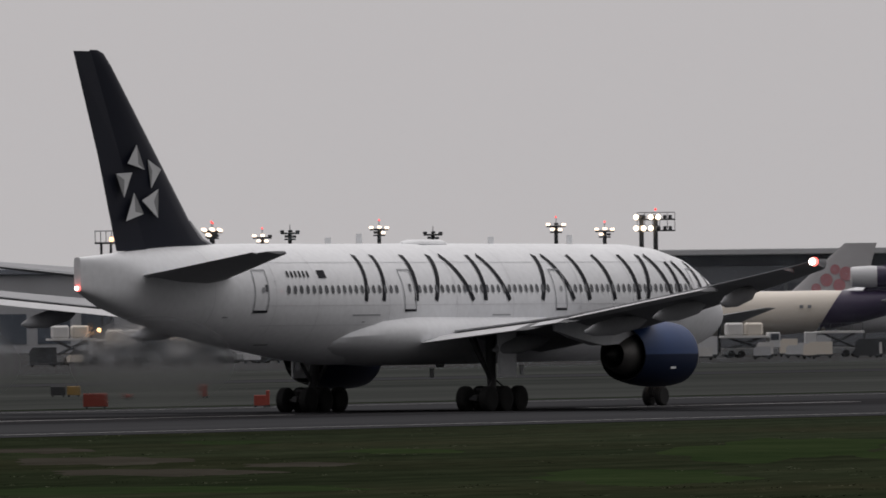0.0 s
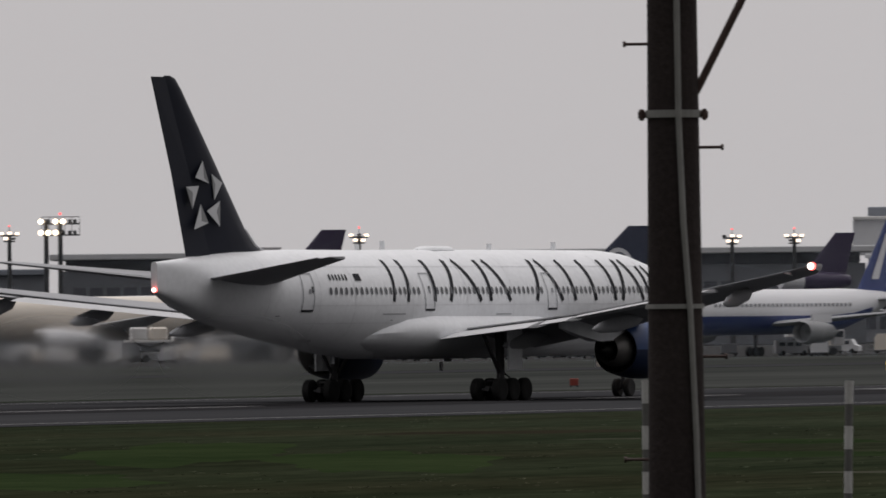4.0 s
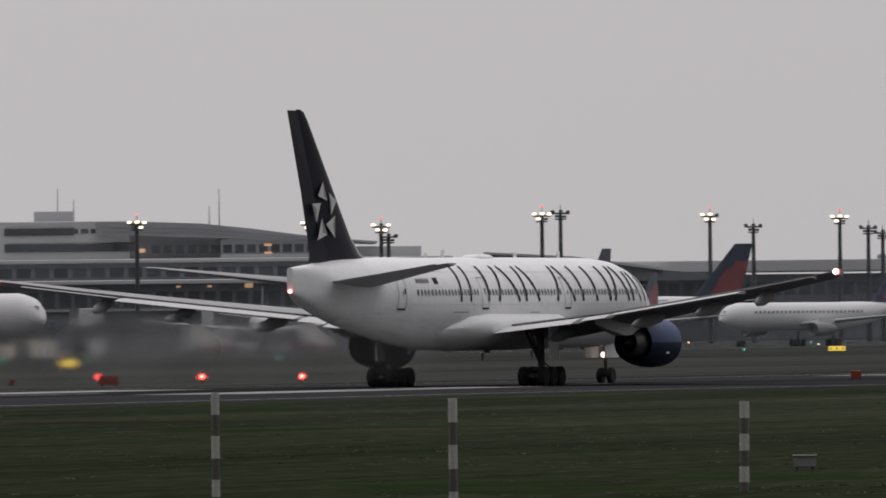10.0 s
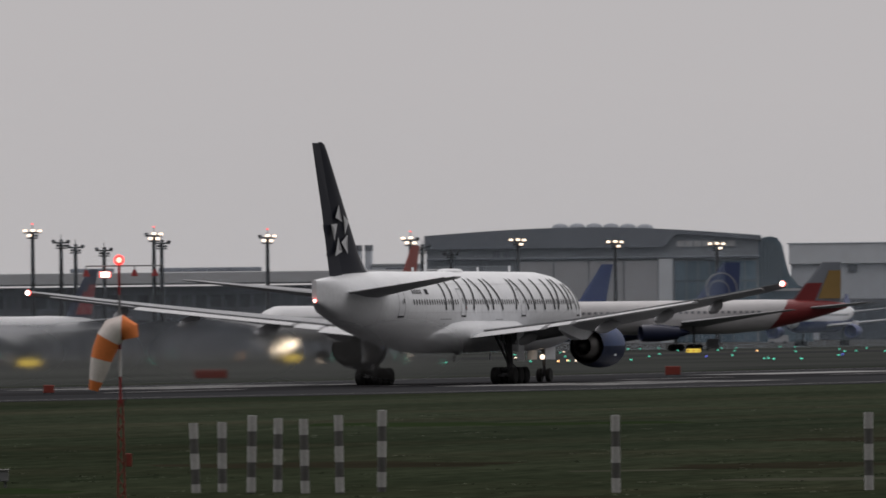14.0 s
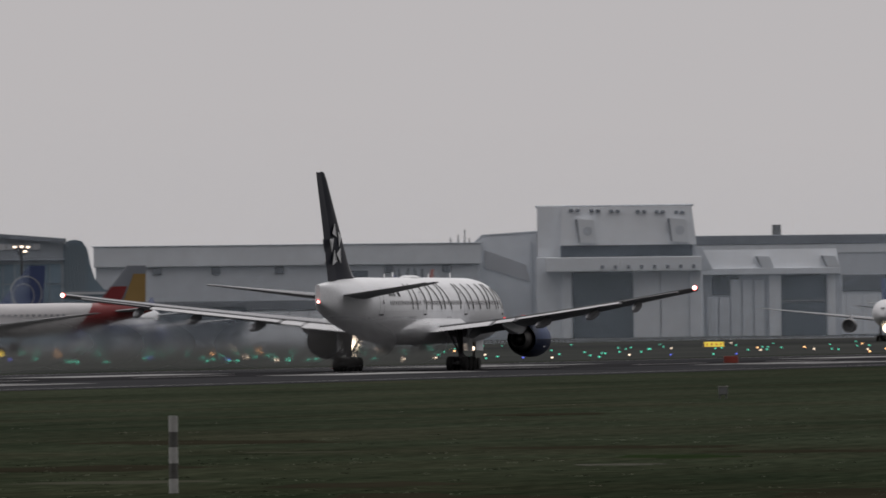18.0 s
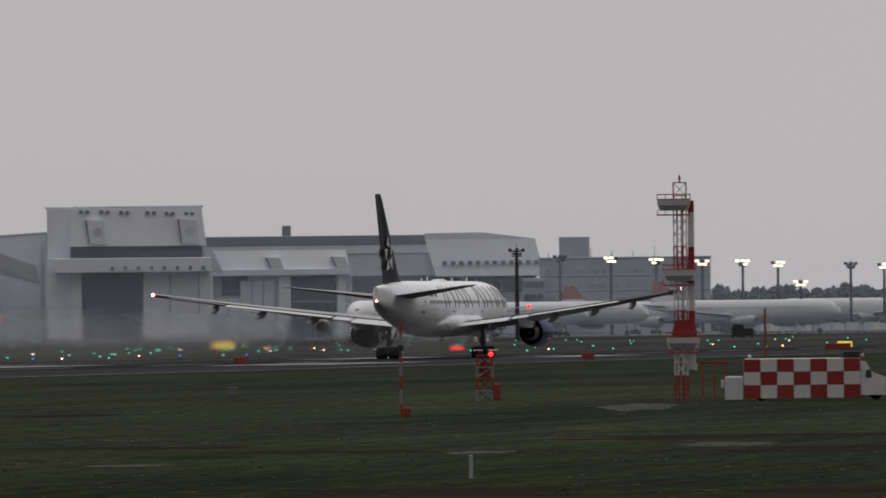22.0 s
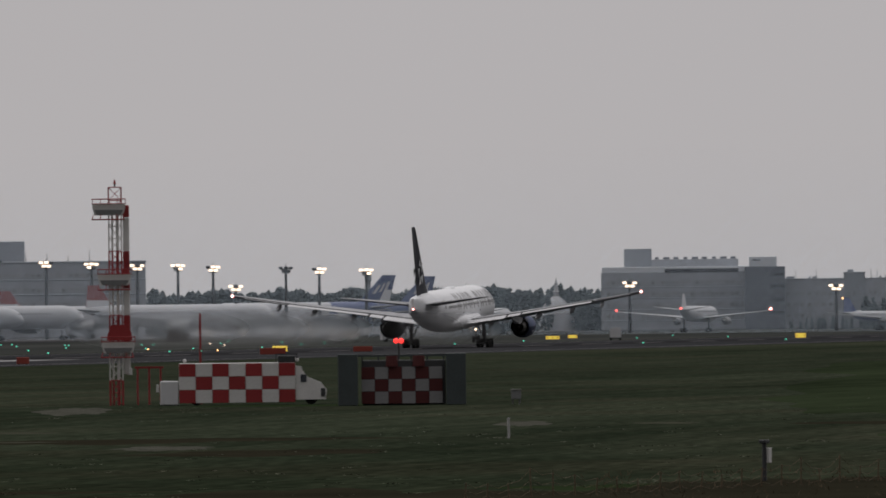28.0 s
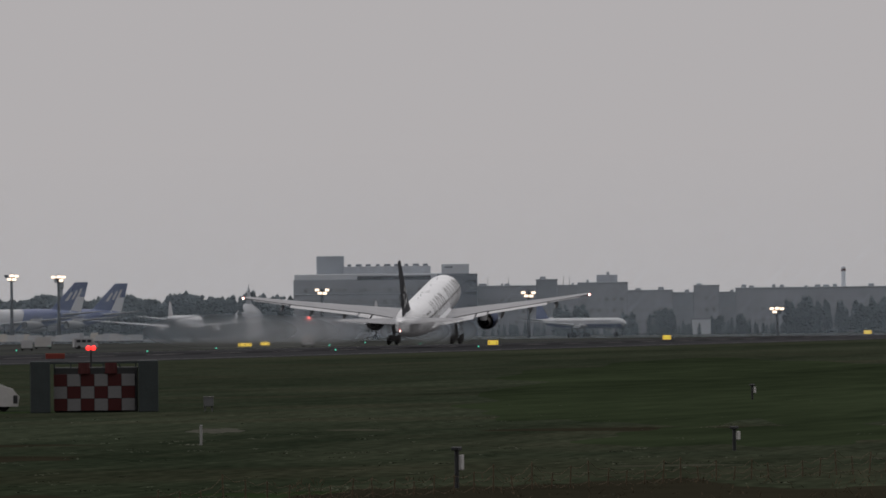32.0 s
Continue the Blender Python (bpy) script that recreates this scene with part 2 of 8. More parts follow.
def strip_mat(name, base, other, s1, s2, rough=0.95, streak=(1, 1, 1), spec=0.0):
    """Two colours mixed by patches of two sizes."""
    m = bpy.data.materials.new(name)
    m.use_nodes = True
    n, l = m.node_tree.nodes, m.node_tree.links
    b = n["Principled BSDF"]
    b.inputs["Roughness"].default_value = rough
    b.inputs["Specular IOR Level"].default_value = spec
    co = n.new("ShaderNodeTexCoord")
    mp = n.new("ShaderNodeMapping")
    mp.inputs["Scale"].default_value = streak
    a = n.new("ShaderNodeTexNoise")
    a.inputs["Scale"].default_value = 1 / s1
    a.inputs["Detail"].default_value = 6
    c = n.new("ShaderNodeTexNoise")
    c.inputs["Scale"].default_value = 1 / s2
    c.inputs["Detail"].default_value = 6
    c.inputs["Roughness"].default_value = 0.65
    ad = n.new("ShaderNodeMath")
    ad.operation = "ADD"
    rg = n.new("ShaderNodeMapRange")
    rg.inputs[1].default_value, rg.inputs[2].default_value = 0.75, 1.25
    mx = n.new("ShaderNodeMix")
    mx.data_type = "RGBA"
    mx.inputs[6].default_value = (*base, 1)
    mx.inputs[7].default_value = (*other, 1)
    l.new(co.outputs["Object"], mp.inputs[0])
    l.new(mp.outputs[0], a.inputs["Vector"])
    l.new(mp.outputs[0], c.inputs["Vector"])
    l.new(a.outputs[0], ad.inputs[0])
    l.new(c.outputs[0], ad.inputs[1])
    l.new(ad.outputs[0], rg.inputs[0])
    l.new(rg.outputs[0], mx.inputs[0])
    l.new(mx.outputs[2], b.inputs["Base Color"])
    return m


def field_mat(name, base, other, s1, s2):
    """Grass that turns paler and bluer towards +x and +y: distance haze put into its colour."""
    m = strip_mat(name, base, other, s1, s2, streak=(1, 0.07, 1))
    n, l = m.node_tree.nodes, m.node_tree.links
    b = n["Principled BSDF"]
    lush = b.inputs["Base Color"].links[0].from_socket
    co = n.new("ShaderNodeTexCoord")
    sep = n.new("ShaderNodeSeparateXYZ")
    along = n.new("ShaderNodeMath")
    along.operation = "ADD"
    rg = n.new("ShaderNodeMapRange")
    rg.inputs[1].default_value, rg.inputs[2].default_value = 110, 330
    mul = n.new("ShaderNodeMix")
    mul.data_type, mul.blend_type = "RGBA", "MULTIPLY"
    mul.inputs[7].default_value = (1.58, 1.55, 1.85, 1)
    # brown, dried-out streaks
    dry = n.new("ShaderNodeTexNoise")
    dry.inputs["Scale"].default_value = 0.03
    dry.inputs["Detail"].default_value = 6
    dr = n.new("ShaderNodeMapRange")
    dr.inputs[1].default_value, dr.inputs[2].default_value = 0.45, 0.7
    dr.inputs[4].default_value = 0.75
    brown = n.new("ShaderNodeMix")
    brown.data_type, brown.blend_type = "RGBA", "MULTIPLY"
    brown.inputs[7].default_value = (1.2, 0.97, 1.0, 1)
    # fine mottling of single clumps
    mg = n.new("ShaderNodeMapping")
    mg.inputs["Scale"].default_value = (1.0, 0.16, 1.0)
    gr = n.new("ShaderNodeTexNoise")
    gr.inputs["Scale"].default_value = 2.4
    gr.inputs["Detail"].default_value = 3
    gm = n.new("ShaderNodeMapRange")
    gm.inputs[1].default_value, gm.inputs[2].default_value = 0.3, 0.7
    gm.inputs[3].default_value, gm.inputs[4].default_value = 0.62, 1.42
    gx = n.new("ShaderNodeMix")
    gx.data_type, gx.blend_type = "RGBA", "MULTIPLY"
    gx.inputs[0].default_value = 1.0
    l.new(co.outputs["Object"], mg.inputs[0])
    l.new(mg.outputs[0], gr.inputs["Vector"])
    l.new(gr.outputs[0], gm.inputs[0])
    l.new(gm.outputs[0], gx.inputs[7])
    l.new(co.outputs["Object"], dry.inputs["Vector"])
    l.new(dry.outputs[0], dr.inputs[0])
    l.new(dr.outputs[0], brown.inputs[0])
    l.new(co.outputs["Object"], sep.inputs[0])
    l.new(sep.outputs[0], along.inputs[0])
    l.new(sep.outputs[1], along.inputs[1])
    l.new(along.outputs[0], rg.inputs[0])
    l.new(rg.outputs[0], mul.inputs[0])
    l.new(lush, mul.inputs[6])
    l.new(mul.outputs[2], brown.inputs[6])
    l.new(brown.outputs[2], gx.inputs[6])
    l.new(gx.outputs[2], b.inputs["Base Color"])
    return m


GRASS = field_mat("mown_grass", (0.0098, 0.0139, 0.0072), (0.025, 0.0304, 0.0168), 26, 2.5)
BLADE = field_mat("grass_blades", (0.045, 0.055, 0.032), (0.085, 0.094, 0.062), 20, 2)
SOIL = strip_mat("bare_brown_soil", (0.0165, 0.0155, 0.0105), (0.029, 0.027, 0.018), 12, 1.2)
LUSH = strip_mat("lush_green_grass", (0.013, 0.021, 0.009), (0.025, 0.037, 0.0165), 14, 2)
DEEPG = strip_mat("deep_green_grass", (0.0128, 0.0184, 0.0098), (0.033, 0.0445, 0.0235), 26, 2.5, streak=(1, 0.07, 1))
PALEG = strip_mat("pale_seeding_grass", (0.035, 0.038, 0.026), (0.06, 0.06, 0.045), 8, 1.2)
DUST = strip_mat("dusty_soil", (0.027, 0.025, 0.02), (0.05, 0.046, 0.038), 9, 1.2)
GREEN = strip_mat("fresh_green_grass", (0.015, 0.025, 0.01), (0.028, 0.04, 0.017), 16, 2)
STRAW = mat("dry_straw", (0.11, 0.08, 0.048), 0.9, vary=0.25, scale=0.5)
DIRT = strip_mat("pale_bare_ground", (0.03, 0.032, 0.024), (0.095, 0.094, 0.08), 1.6, 0.35)
ROSE = mat("rose_emblem", (0.45, 0.2, 0.22), 0.5, vary=0.1)
ASPH = strip_mat("asphalt", (0.031, 0.032, 0.0345), (0.048, 0.049, 0.052), 40, 6, 0.9, streak=(1, 0.12, 1))
PAVING = strip_mat("pale_apron_concrete", (0.07, 0.071, 0.074), (0.11, 0.111, 0.115), 60, 8, 0.9)
HAZEGR = strip_mat("haze_paled_grass", (0.03, 0.033, 0.031), (0.06, 0.063, 0.06), 50, 7, streak=(1, 0.1, 1))
APRON = strip_mat("apron_concrete", (0.035, 0.035, 0.036), (0.06, 0.06, 0.06), 60, 8, 0.9)


# ---- mesh helpers ----
def at(bearing, rng):
    """Ground point at a bearing and range from the viewpoint."""
    a = radians(bearing)
    return -rng * math.sin(a), rng * math.cos(a)


def obj(name, bm, material, smooth=False):
    me = bpy.data.meshes.new(name)
    bmesh.ops.recalc_face_normals(bm, faces=bm.faces)
    bm.to_mesh(me)
    bm.free()
    me.materials.append(material)
    if smooth:
        me.polygons.foreach_set("use_smooth", [True] * len(me.polygons))
        me.set_sharp_from_angle(angle=radians(40))
    return new(name, me)


def part(name, bm, material, parent, label="", smooth=False):
    ob = obj(name, bm, material, smooth)
    ob.parent = parent
    if label:
        tagged(ob, label)
    return ob


def share(name, ob, parent, m):
    """Another object on ob's mesh under parent, at the pose m."""
    o = new(name, ob.data)
    o.parent = parent
    o.matrix_basis = m
    return o


def empty(name, m=None):
    e = new(name)
    if m is not None:
        e.matrix_basis = m
    return e


def box(bm, c, s, rz=0.0, bevel=0.0):
    r = bmesh.ops.create_cube(bm, size=1.0, matrix=Matrix.Translation(c) @ Matrix.Rotation(radians(rz), 4, "Z") @ Matrix.Diagonal((*s, 1)))
    if bevel:
        es = list({e for v in r["verts"] for e in v.link_edges})
        bmesh.ops.bevel(bm, geom=es, offset=bevel, segments=1, affect="EDGES")
    return bm


def rod(bm, a, b, r0, r1=None, seg=8):
    a, b = Vector(a), Vector(b)
    d = b - a
    q = d.to_track_quat("Z", "Y").to_matrix().to_4x4()
    bmesh.ops.create_cone(bm, cap_ends=True, segments=seg, radius1=r0, radius2=r0 if r1 is None else r1, depth=d.length,
                          matrix=Matrix.Translation((a + b) / 2) @ q)
    return bm


def ball(bm, c, r, seg=10):
    bmesh.ops.create_uvsphere(bm, u_segments=seg, v_segments=max(5, seg // 2), radius=r, matrix=Matrix.Translation(c))
    return bm


def loft(bm, rings, cap=True):
    vs = [[bm.verts.new(p) for p in ring] for ring in rings]
    n = len(rings[0])
    for a, b in zip(vs, vs[1:]):
        for i in range(n):
            bm.faces.new((a[i], a[(i + 1) % n], b[(i + 1) % n], b[i]))
    if cap:
        bm.faces.new(vs[0][::-1])
        bm.faces.new(vs[-1])
    return bm


def oval(y, z, rx, rz, n=32, x=0.0):
    return [(x + rx * math.cos(2 * math.pi * i / n), y, z + rz * math.sin(2 * math.pi * i / n)) for i in range(n)]


def prism(bm, outline, thick, m=None):
    """A plate: outline in (u, v), pushed out by thick along w; m maps (u, v, w) to place."""
    m = m or Matrix()
    lo = [bm.verts.new(m @ Vector((u, v, 0))) for u, v in outline]
    hi = [bm.verts.new(m @ Vector((u, v, thick))) for u, v in outline]
    n = len(outline)
    bm.faces.new(lo[::-1])
    bm.faces.new(hi)
    for i in range(n):
        bm.faces.new((lo[i], lo[(i + 1) % n], hi[(i + 1) % n], hi[i]))
    return bm


def nb():
    return bmesh.new()


AIRFOIL = [(0.0, 0.0), (0.03, 0.5), (0.12, 0.85), (0.3, 1.0), (0.6, 0.7), (1.0, 0.05), (1.0, -0.05), (0.6, -0.35), (0.3, -0.6), (0.1, -0.55), (0.03, -0.35)]


FLATFOIL = [(0.0, 0.0), (0.03, 0.35), (0.12, 0.52), (0.3, 0.56), (0.6, 0.5), (1.0, 0.38), (1.0, 0.28), (0.6, -0.7), (0.3, -1.0), (0.1, -0.7), (0.03, -0.35)]


def foil(p, chord, thick, upright=False, flat=False):
    """Airfoil section: leading edge at p, chord towards -y; thick is half its height."""
    x, y, z = p
    if upright:
        return [(x + v * thick * 0.8, y - u * chord, z) for u, v in AIRFOIL[:5] + [(1.0, 0.0)] + [(u, -v) for u, v in AIRFOIL[4:0:-1]]]
    return [(x, y - u * chord, z + v * thick) for u, v in (FLATFOIL if flat else AIRFOIL)]


def shimmer(name, ior, rough, smoke):
    """Hot air that bends light a little, unevenly, so that what lies behind it blurs; it fades out sideways."""
    m = bpy.data.materials.new(name)
    m.use_nodes = True
    n, l = m.node_tree.nodes, m.node_tree.links
    n.clear()
    out = n.new("ShaderNodeOutputMaterial")
    ref = n.new("ShaderNodeBsdfRefraction")
    ref.inputs["IOR"].default_value = ior
    ref.inputs["Roughness"].default_value = rough
    clear = n.new("ShaderNodeBsdfTransparent")
    mix = n.new("ShaderNodeMixShader")
    co = n.new("ShaderNodeTexCoord")
    mp = n.new("ShaderNodeMapping")
    mp.inputs["Scale"].default_value = (1.0, 0.0, 1.0)
    ln = n.new("ShaderNodeVectorMath")
    ln.operation = "LENGTH"
    rg = n.new("ShaderNodeMapRange")
    rg.inputs[1].default_value, rg.inputs[2].default_value = 0.99, 0.25
    rg.interpolation_type = "SMOOTHSTEP"
    l.new(co.outputs["Object"], mp.inputs[0])
    l.new(mp.outputs[0], ln.inputs[0])
    l.new(ln.outputs["Value"], rg.inputs[0])
    l.new(rg.outputs[0], mix.inputs[0])
    l.new(clear.outputs[0], mix.inputs[1])
    veil = n.new("ShaderNodeBsdfTranslucent")
    veil.inputs[0].default_value = (0.9, 0.9, 0.9, 1)
    body = n.new("ShaderNodeMixShader")
    body.inputs[0].default_value = smoke
    l.new(ref.outputs[0], body.inputs[1])
    l.new(veil.outputs[0], body.inputs[2])
    l.new(body.outputs[0], mix.inputs[2])
    l.new(mix.outputs[0], out.inputs[0])
    return m


SHIMMER = shimmer("shimmering_hot_air", 1.0024, 0.5, 0.02)
SHIMMER2 = shimmer("cooling_exhaust_air", 1.0011, 0.5, 0.055)
DULLR = mat("dull_dark_red_paint", (0.07, 0.01, 0.01), 0.6, vary=0.15)
DULLW = mat("dull_grey_paint", (0.22, 0.22, 0.225), 0.6, vary=0.15)

# ---- ground ----
def bend(y):
    """Sideways offset that bends the runway's near end outwards to fit the camera's view."""
    u = min(1.0, max(0.0, (800 - y) / 160))
    return -25.0 * u * u * (3 - 2 * u)


def ribbon(name, x0, x1, z, ya, yb, material, step=25.0, follow=1.0):
    bm = nb()
    n = int((yb - ya) / step) + 1
    rows = []
    for i in range(n + 1):
        y = ya + (yb - ya) * i / n
        o = bend(y) * follow
        rows.append((bm.verts.new((x0 + o, y, z)), bm.verts.new((x1 + o, y, z))))
    for a, b in zip(rows, rows[1:]):
        bm.faces.new((a[0], a[1], b[1], b[0]))
    return obj(name, bm, material)


bm = nb()
bmesh.ops.create_grid(bm, x_segments=40, y_segments=40, size=6000, matrix=Matrix.Translation((0, 2000, 0)))
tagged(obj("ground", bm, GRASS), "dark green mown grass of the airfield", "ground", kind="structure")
tagged(ribbon("runway", -316, -231, 0.02, -500, 4600, ASPH), "grey asphalt runway with worn white lines", "runway", kind="structure")
tagged(ribbon("runway_tyre_marks", -287, -266, 0.03, 300, 2600, RUBBER), "asphalt blackened by tyre rubber", "runway", kind="structure")
for k, (xa, xb) in enumerate(((-236.7, -236.1), (-308.3, -307.7))):
    tagged(ribbon("runway_edge_line", xa, xb, 0.04, -400, 4500, MARK), "white painted edge line", "line", kind="structure")
bm = nb()
for i in range(60):
    y = 60 + i * 60
    o = bend(y)
    box(bm, (-276.7 + o, y, 0.036), (0.9, 30, 0.006))
tagged(obj("centre_line", bm, MARK), "dashed white painted centre line", "line", kind="structure")
bm = nb()
for i in range(2, 7):
    y = 380 + i * 150
    for sx in (-1, 1):
        for q in range(3 if i % 2 else 1):
            box(bm, (-276.7 + bend(y) + sx * (12 + q * 5), y, 0.05), (3.0 if i % 2 else 8.0, 50, 0.006))
tagged(obj("touchdown_marks", bm, MARK), "white touchdown bars painted on the runway", "line", kind="structure")
tagged(ribbon("taxiway", -520, -490, 0.02, -500, 4600, ASPH), "grey asphalt taxiway", "taxiway", kind="structure")
tagged(ribbon("apron", -4200, -640, 0.025, -500, 4900, APRON), "grey concrete apron", "apron", kind="structure")
tagged(ribbon("far_apron", -640, -528, 0.022, 2600, 4900, PAVING), "pale concrete apron under parked freighters", "apron", kind="structure")
# Verge grass is paler than the field: haze put into its colour.
for xa, xb, ya, yb in ((-486, -322, 200, 4600), (-638, -524, 200, 2595)):
    tagged(ribbon("taxiway_verge", xa, xb, 0.012, ya, yb, HAZEGR), "grass verge beside the taxiway, paled for distance haze", "grass", kind="structure")

# ---- the airliner that takes off: origin on the ground under the main wheels, nose towards +y ----
FUS = [(32.2, 4.75, 0.06, 0.06), (31.95, 4.77, 0.5, 0.45), (31.3, 4.86, 1.05, 0.98), (30.3, 5.02, 1.6, 1.52), (28.8, 5.24, 2.18, 2.12),
       (26.8, 5.45, 2.7, 2.66), (24.5, 5.57, 3.0, 2.97), (22.0, 5.62, 3.1, 3.1), (10.0, 5.62, 3.1, 3.13), (0.0, 5.62, 3.1, 3.13), (-8.0, 5.62, 3.1, 3.1),
       (-11.5, 5.78, 3.04, 2.95), (-15.0, 6.0, 2.85, 2.74), (-18.5, 6.2, 2.5, 2.5), (-22.0, 6.4, 2.02, 2.2), (-25.0, 6.58, 1.52, 1.83),
       (-27.6, 6.84, 1.0, 1.36), (-29.4, 7.08, 0.5, 1.0), (-30.3, 7.2, 0.2, 0.84)]


def fus_at(y):
    for (ya, za, xa, ra), (yb, zb, xb, rb) in zip(FUS, FUS[1:]):
        if yb <= y <= ya:
            u = (ya - y) / (ya - yb)
            return za + (zb - za) * u, xa + (xb - xa) * u, ra + (rb - ra) * u
    return FUS[-1][1:]


def skin(y, z, lift=0.02, side=1):
    """A point on the fuselage's side at height z."""
    zc, rx, rz = fus_at(y)
    s = max(-0.98, min(0.98, (z - zc) / rz))
    return Vector((side * (rx * math.sqrt(1 - s * s) + lift), y, z + lift * s))


def wing_line(x):
    """Leading edge y, chord, z and half thickness of the wing at the span station x."""
    if x < 10.5:
        u = (x - 2.0) / 8.5
        le, te = 14.3 - 6.2 * u, -2.0 + 0.6 * u
    else:
        u = (x - 10.5) / 19.9
        le, te = 8.1 - 15.6 * u, -1.4 - 8.6 * u
    z = 3.75 + 0.105 * (x - 2) + 0.00085 * (x - 2) ** 2
    return le, le - te, z, max(0.27, 0.85 - 0.021 * x)


WINGS, BEACONS = [], []


def hero():
    root = empty("airliner")
    tagged(root, "white twin-engine airliner with black tail taking off", "airplane")
    bm = nb()
    def section(y, z, rx, rz):
        # round, but flat-sided towards the tail's end
        e = 2.0 / (2.0 + 3.0 * max(0.0, min(1.0, (-25.0 - y) / 5.3)))
        ring = []
        for k in range(40):
            c, sn = math.cos(k * math.pi / 20), math.sin(k * math.pi / 20)
            ring.append((rx * math.copysign(abs(c) ** e, c), y, z + rz * math.copysign(abs(sn) ** e, sn)))
        return ring
    loft(bm, [section(*st) for st in FUS])
    part("fuselage", bm, WHITE, root, "gloss white fuselage", smooth=True)
    bm = nb()
    loft(bm, [oval(y, z, rx, rz, 20) for y, z, rx, rz in ((15.5, 3.9, 0.4, 0.3), (13, 3.95, 2.9, 1.25), (9.5, 4.05, 3.5, 1.6), (-3.5, 4.07, 3.56, 1.64), (-6.5, 4.05, 3.36, 1.5), (-9.0, 3.95, 2.8, 1.1), (-11.0, 3.8, 2.0, 0.7), (-12.4, 3.7, 0.7, 0.3))])
    part("belly_fairing", bm, WHITE, root, smooth=True)
    for s in (1, -1):
        bm = nb()
        rings = []
        for x in (1.5, 4, 7, 10.5, 14, 18, 22, 26, 29.2, 30.1, 30.45):
            le, ch, z, th = wing_line(x)
            if x > 29.5:
                le, ch = le - (x - 29.2) * 0.9, ch - (x - 29.2) * 0.9
            rings.append([(s * px, y, pz) for px, y, pz in foil((x, le, z), ch * 0.9, th, flat=True)])
        loft(bm, rings)
        wing = part("wing", bm, WINGGREY, root, "light grey swept wing", smooth=True)
        # trailing flaps, set down for take-off
        for nm, xa, xb, dep, drop in (("inner_flap", 3.2, 9.0, 3.1, 0.45), ("flaperon", 9.3, 11.2, 2.1, 0.32), ("outer_flap", 11.5, 22.5, 1.75, 0.2), ("aileron", 22.8, 28.6, 0.9, 0.03)):
            bm = nb()
            rr = []
            for x in (xa, xb):
                le, ch, z, th = wing_line(x)
                y0, zt = le - ch * 0.9, z + 0.33 * th
                rr.append([(s * x, y0 + 0.1, zt - 0.12), (s * x, y0 + 0.25, zt - 0.34), (s * x, y0 - dep * 0.55, zt - drop * 0.8 - 0.2), (s * x, y0 - dep, zt - drop - 0.12), (s * x, y0 - dep * 0.45, zt - drop * 0.3 - 0.09)])
            loft(bm, rr)
            part(nm, bm, FLAPG if nm != "aileron" else WINGGREY, wing)
        for x, ln in ((6.3, 4.2), (13.8, 4.6), (19.2, 3.8), (24.0, 2.6)):
            le, ch, z, th = wing_line(x)
            y0 = le - ch * 0.62
            bm = nb()
            loft(bm, [oval(y0 + ln * k, z - 0.55 + dz, r * 0.6, r, 12, s * x) for k, dz, r in ((0.3, 0.1, 0.08), (0.1, 0.0, 0.36), (-0.4, -0.22, 0.46), (-0.85, -0.42, 0.3), (-1.05, -0.5, 0.06))])
            part("flap_track_fairing", bm, WINGGREY, wing, smooth=True)
        # tip lamp: red ball sized for the lamp's bloom, with a white core
        le, ch, z, th = wing_line(30.2)
        part("tip_lamp", ball(nb(), (s * 30.35, -9.75, z + 0.05), 0.225), LAMPRW, wing, "glowing wingtip lamp")
        part("lamp_core", ball(nb(), (s * 30.35, -9.95, z + 0.05), 0.18), LAMPC, wing, "white-hot lamp core")
        WINGS.append((wing, s))
        # engine
        ex, ez = s * 9.75, 2.86
        def ring(y, r, n=36, a0=0, a1=360):
            return oval(y, ez, r, r, n, ex)
        def half(y, r, up, n=18):
            o = 0 if up else 180
            return [(ex + r * math.cos(radians(o + 180 * i / n)), y, ez - 0.25 + (0.25 if up else 0.25) + r * math.sin(radians(o + 180 * i / n))) for i in range(n + 1)]
        bm = nb()
        loft(bm, [ring(11.0, 1.36), ring(11.25, 1.45), ring(11.3, 1.52), ring(11.1, 1.6)], cap=False)
        loft(bm, [ring(11.0, 1.36), ring(10.0, 1.3), ring(9.6, 0.02)], cap=False)
        nac = part("engine_nacelle", bm, METAL, root, "bare metal intake lip of the engine", smooth=True)
        prof = ((11.1, 1.6), (10.4, 1.68), (9.3, 1.71), (8.2, 1.68), (7.2, 1.58), (6.4, 1.44), (6.1, 1.38))
        # The lower half is darker: the nacelle's underside shade put into its paint.
        for up, m2, lab in ((True, NACBLUE, "blue upper engine cowling"), (False, NACSHADE, "lower engine cowling, darker blue for its shaded underside")):
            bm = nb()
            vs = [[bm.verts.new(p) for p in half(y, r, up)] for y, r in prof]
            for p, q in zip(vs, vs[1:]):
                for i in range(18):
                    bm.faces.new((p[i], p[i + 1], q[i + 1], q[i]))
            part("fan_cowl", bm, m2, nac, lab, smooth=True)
        bm = nb()
        loft(bm, [ring(6.1, 1.38), ring(6.12, 1.3), ring(8.0, 1.42)], cap=False)
        part("fan_nozzle", bm, DARKCORE, nac, smooth=True)
        bm = nb()
        loft(bm, [ring(8.0, 1.05), ring(6.4, 1.08), ring(5.8, 0.98), ring(5.1, 0.76), ring(5.0, 0.72), ring(5.05, 0.68), ring(6.0, 0.6)], cap=False)
        part("core_cowl", bm, METAL, nac, "bare metal core cowling", smooth=True)
        bm = nb()
        loft(bm, [ring(6.0, 0.46), ring(5.2, 0.42), ring(4.7, 0.24), ring(4.4, 0.04)], cap=True)
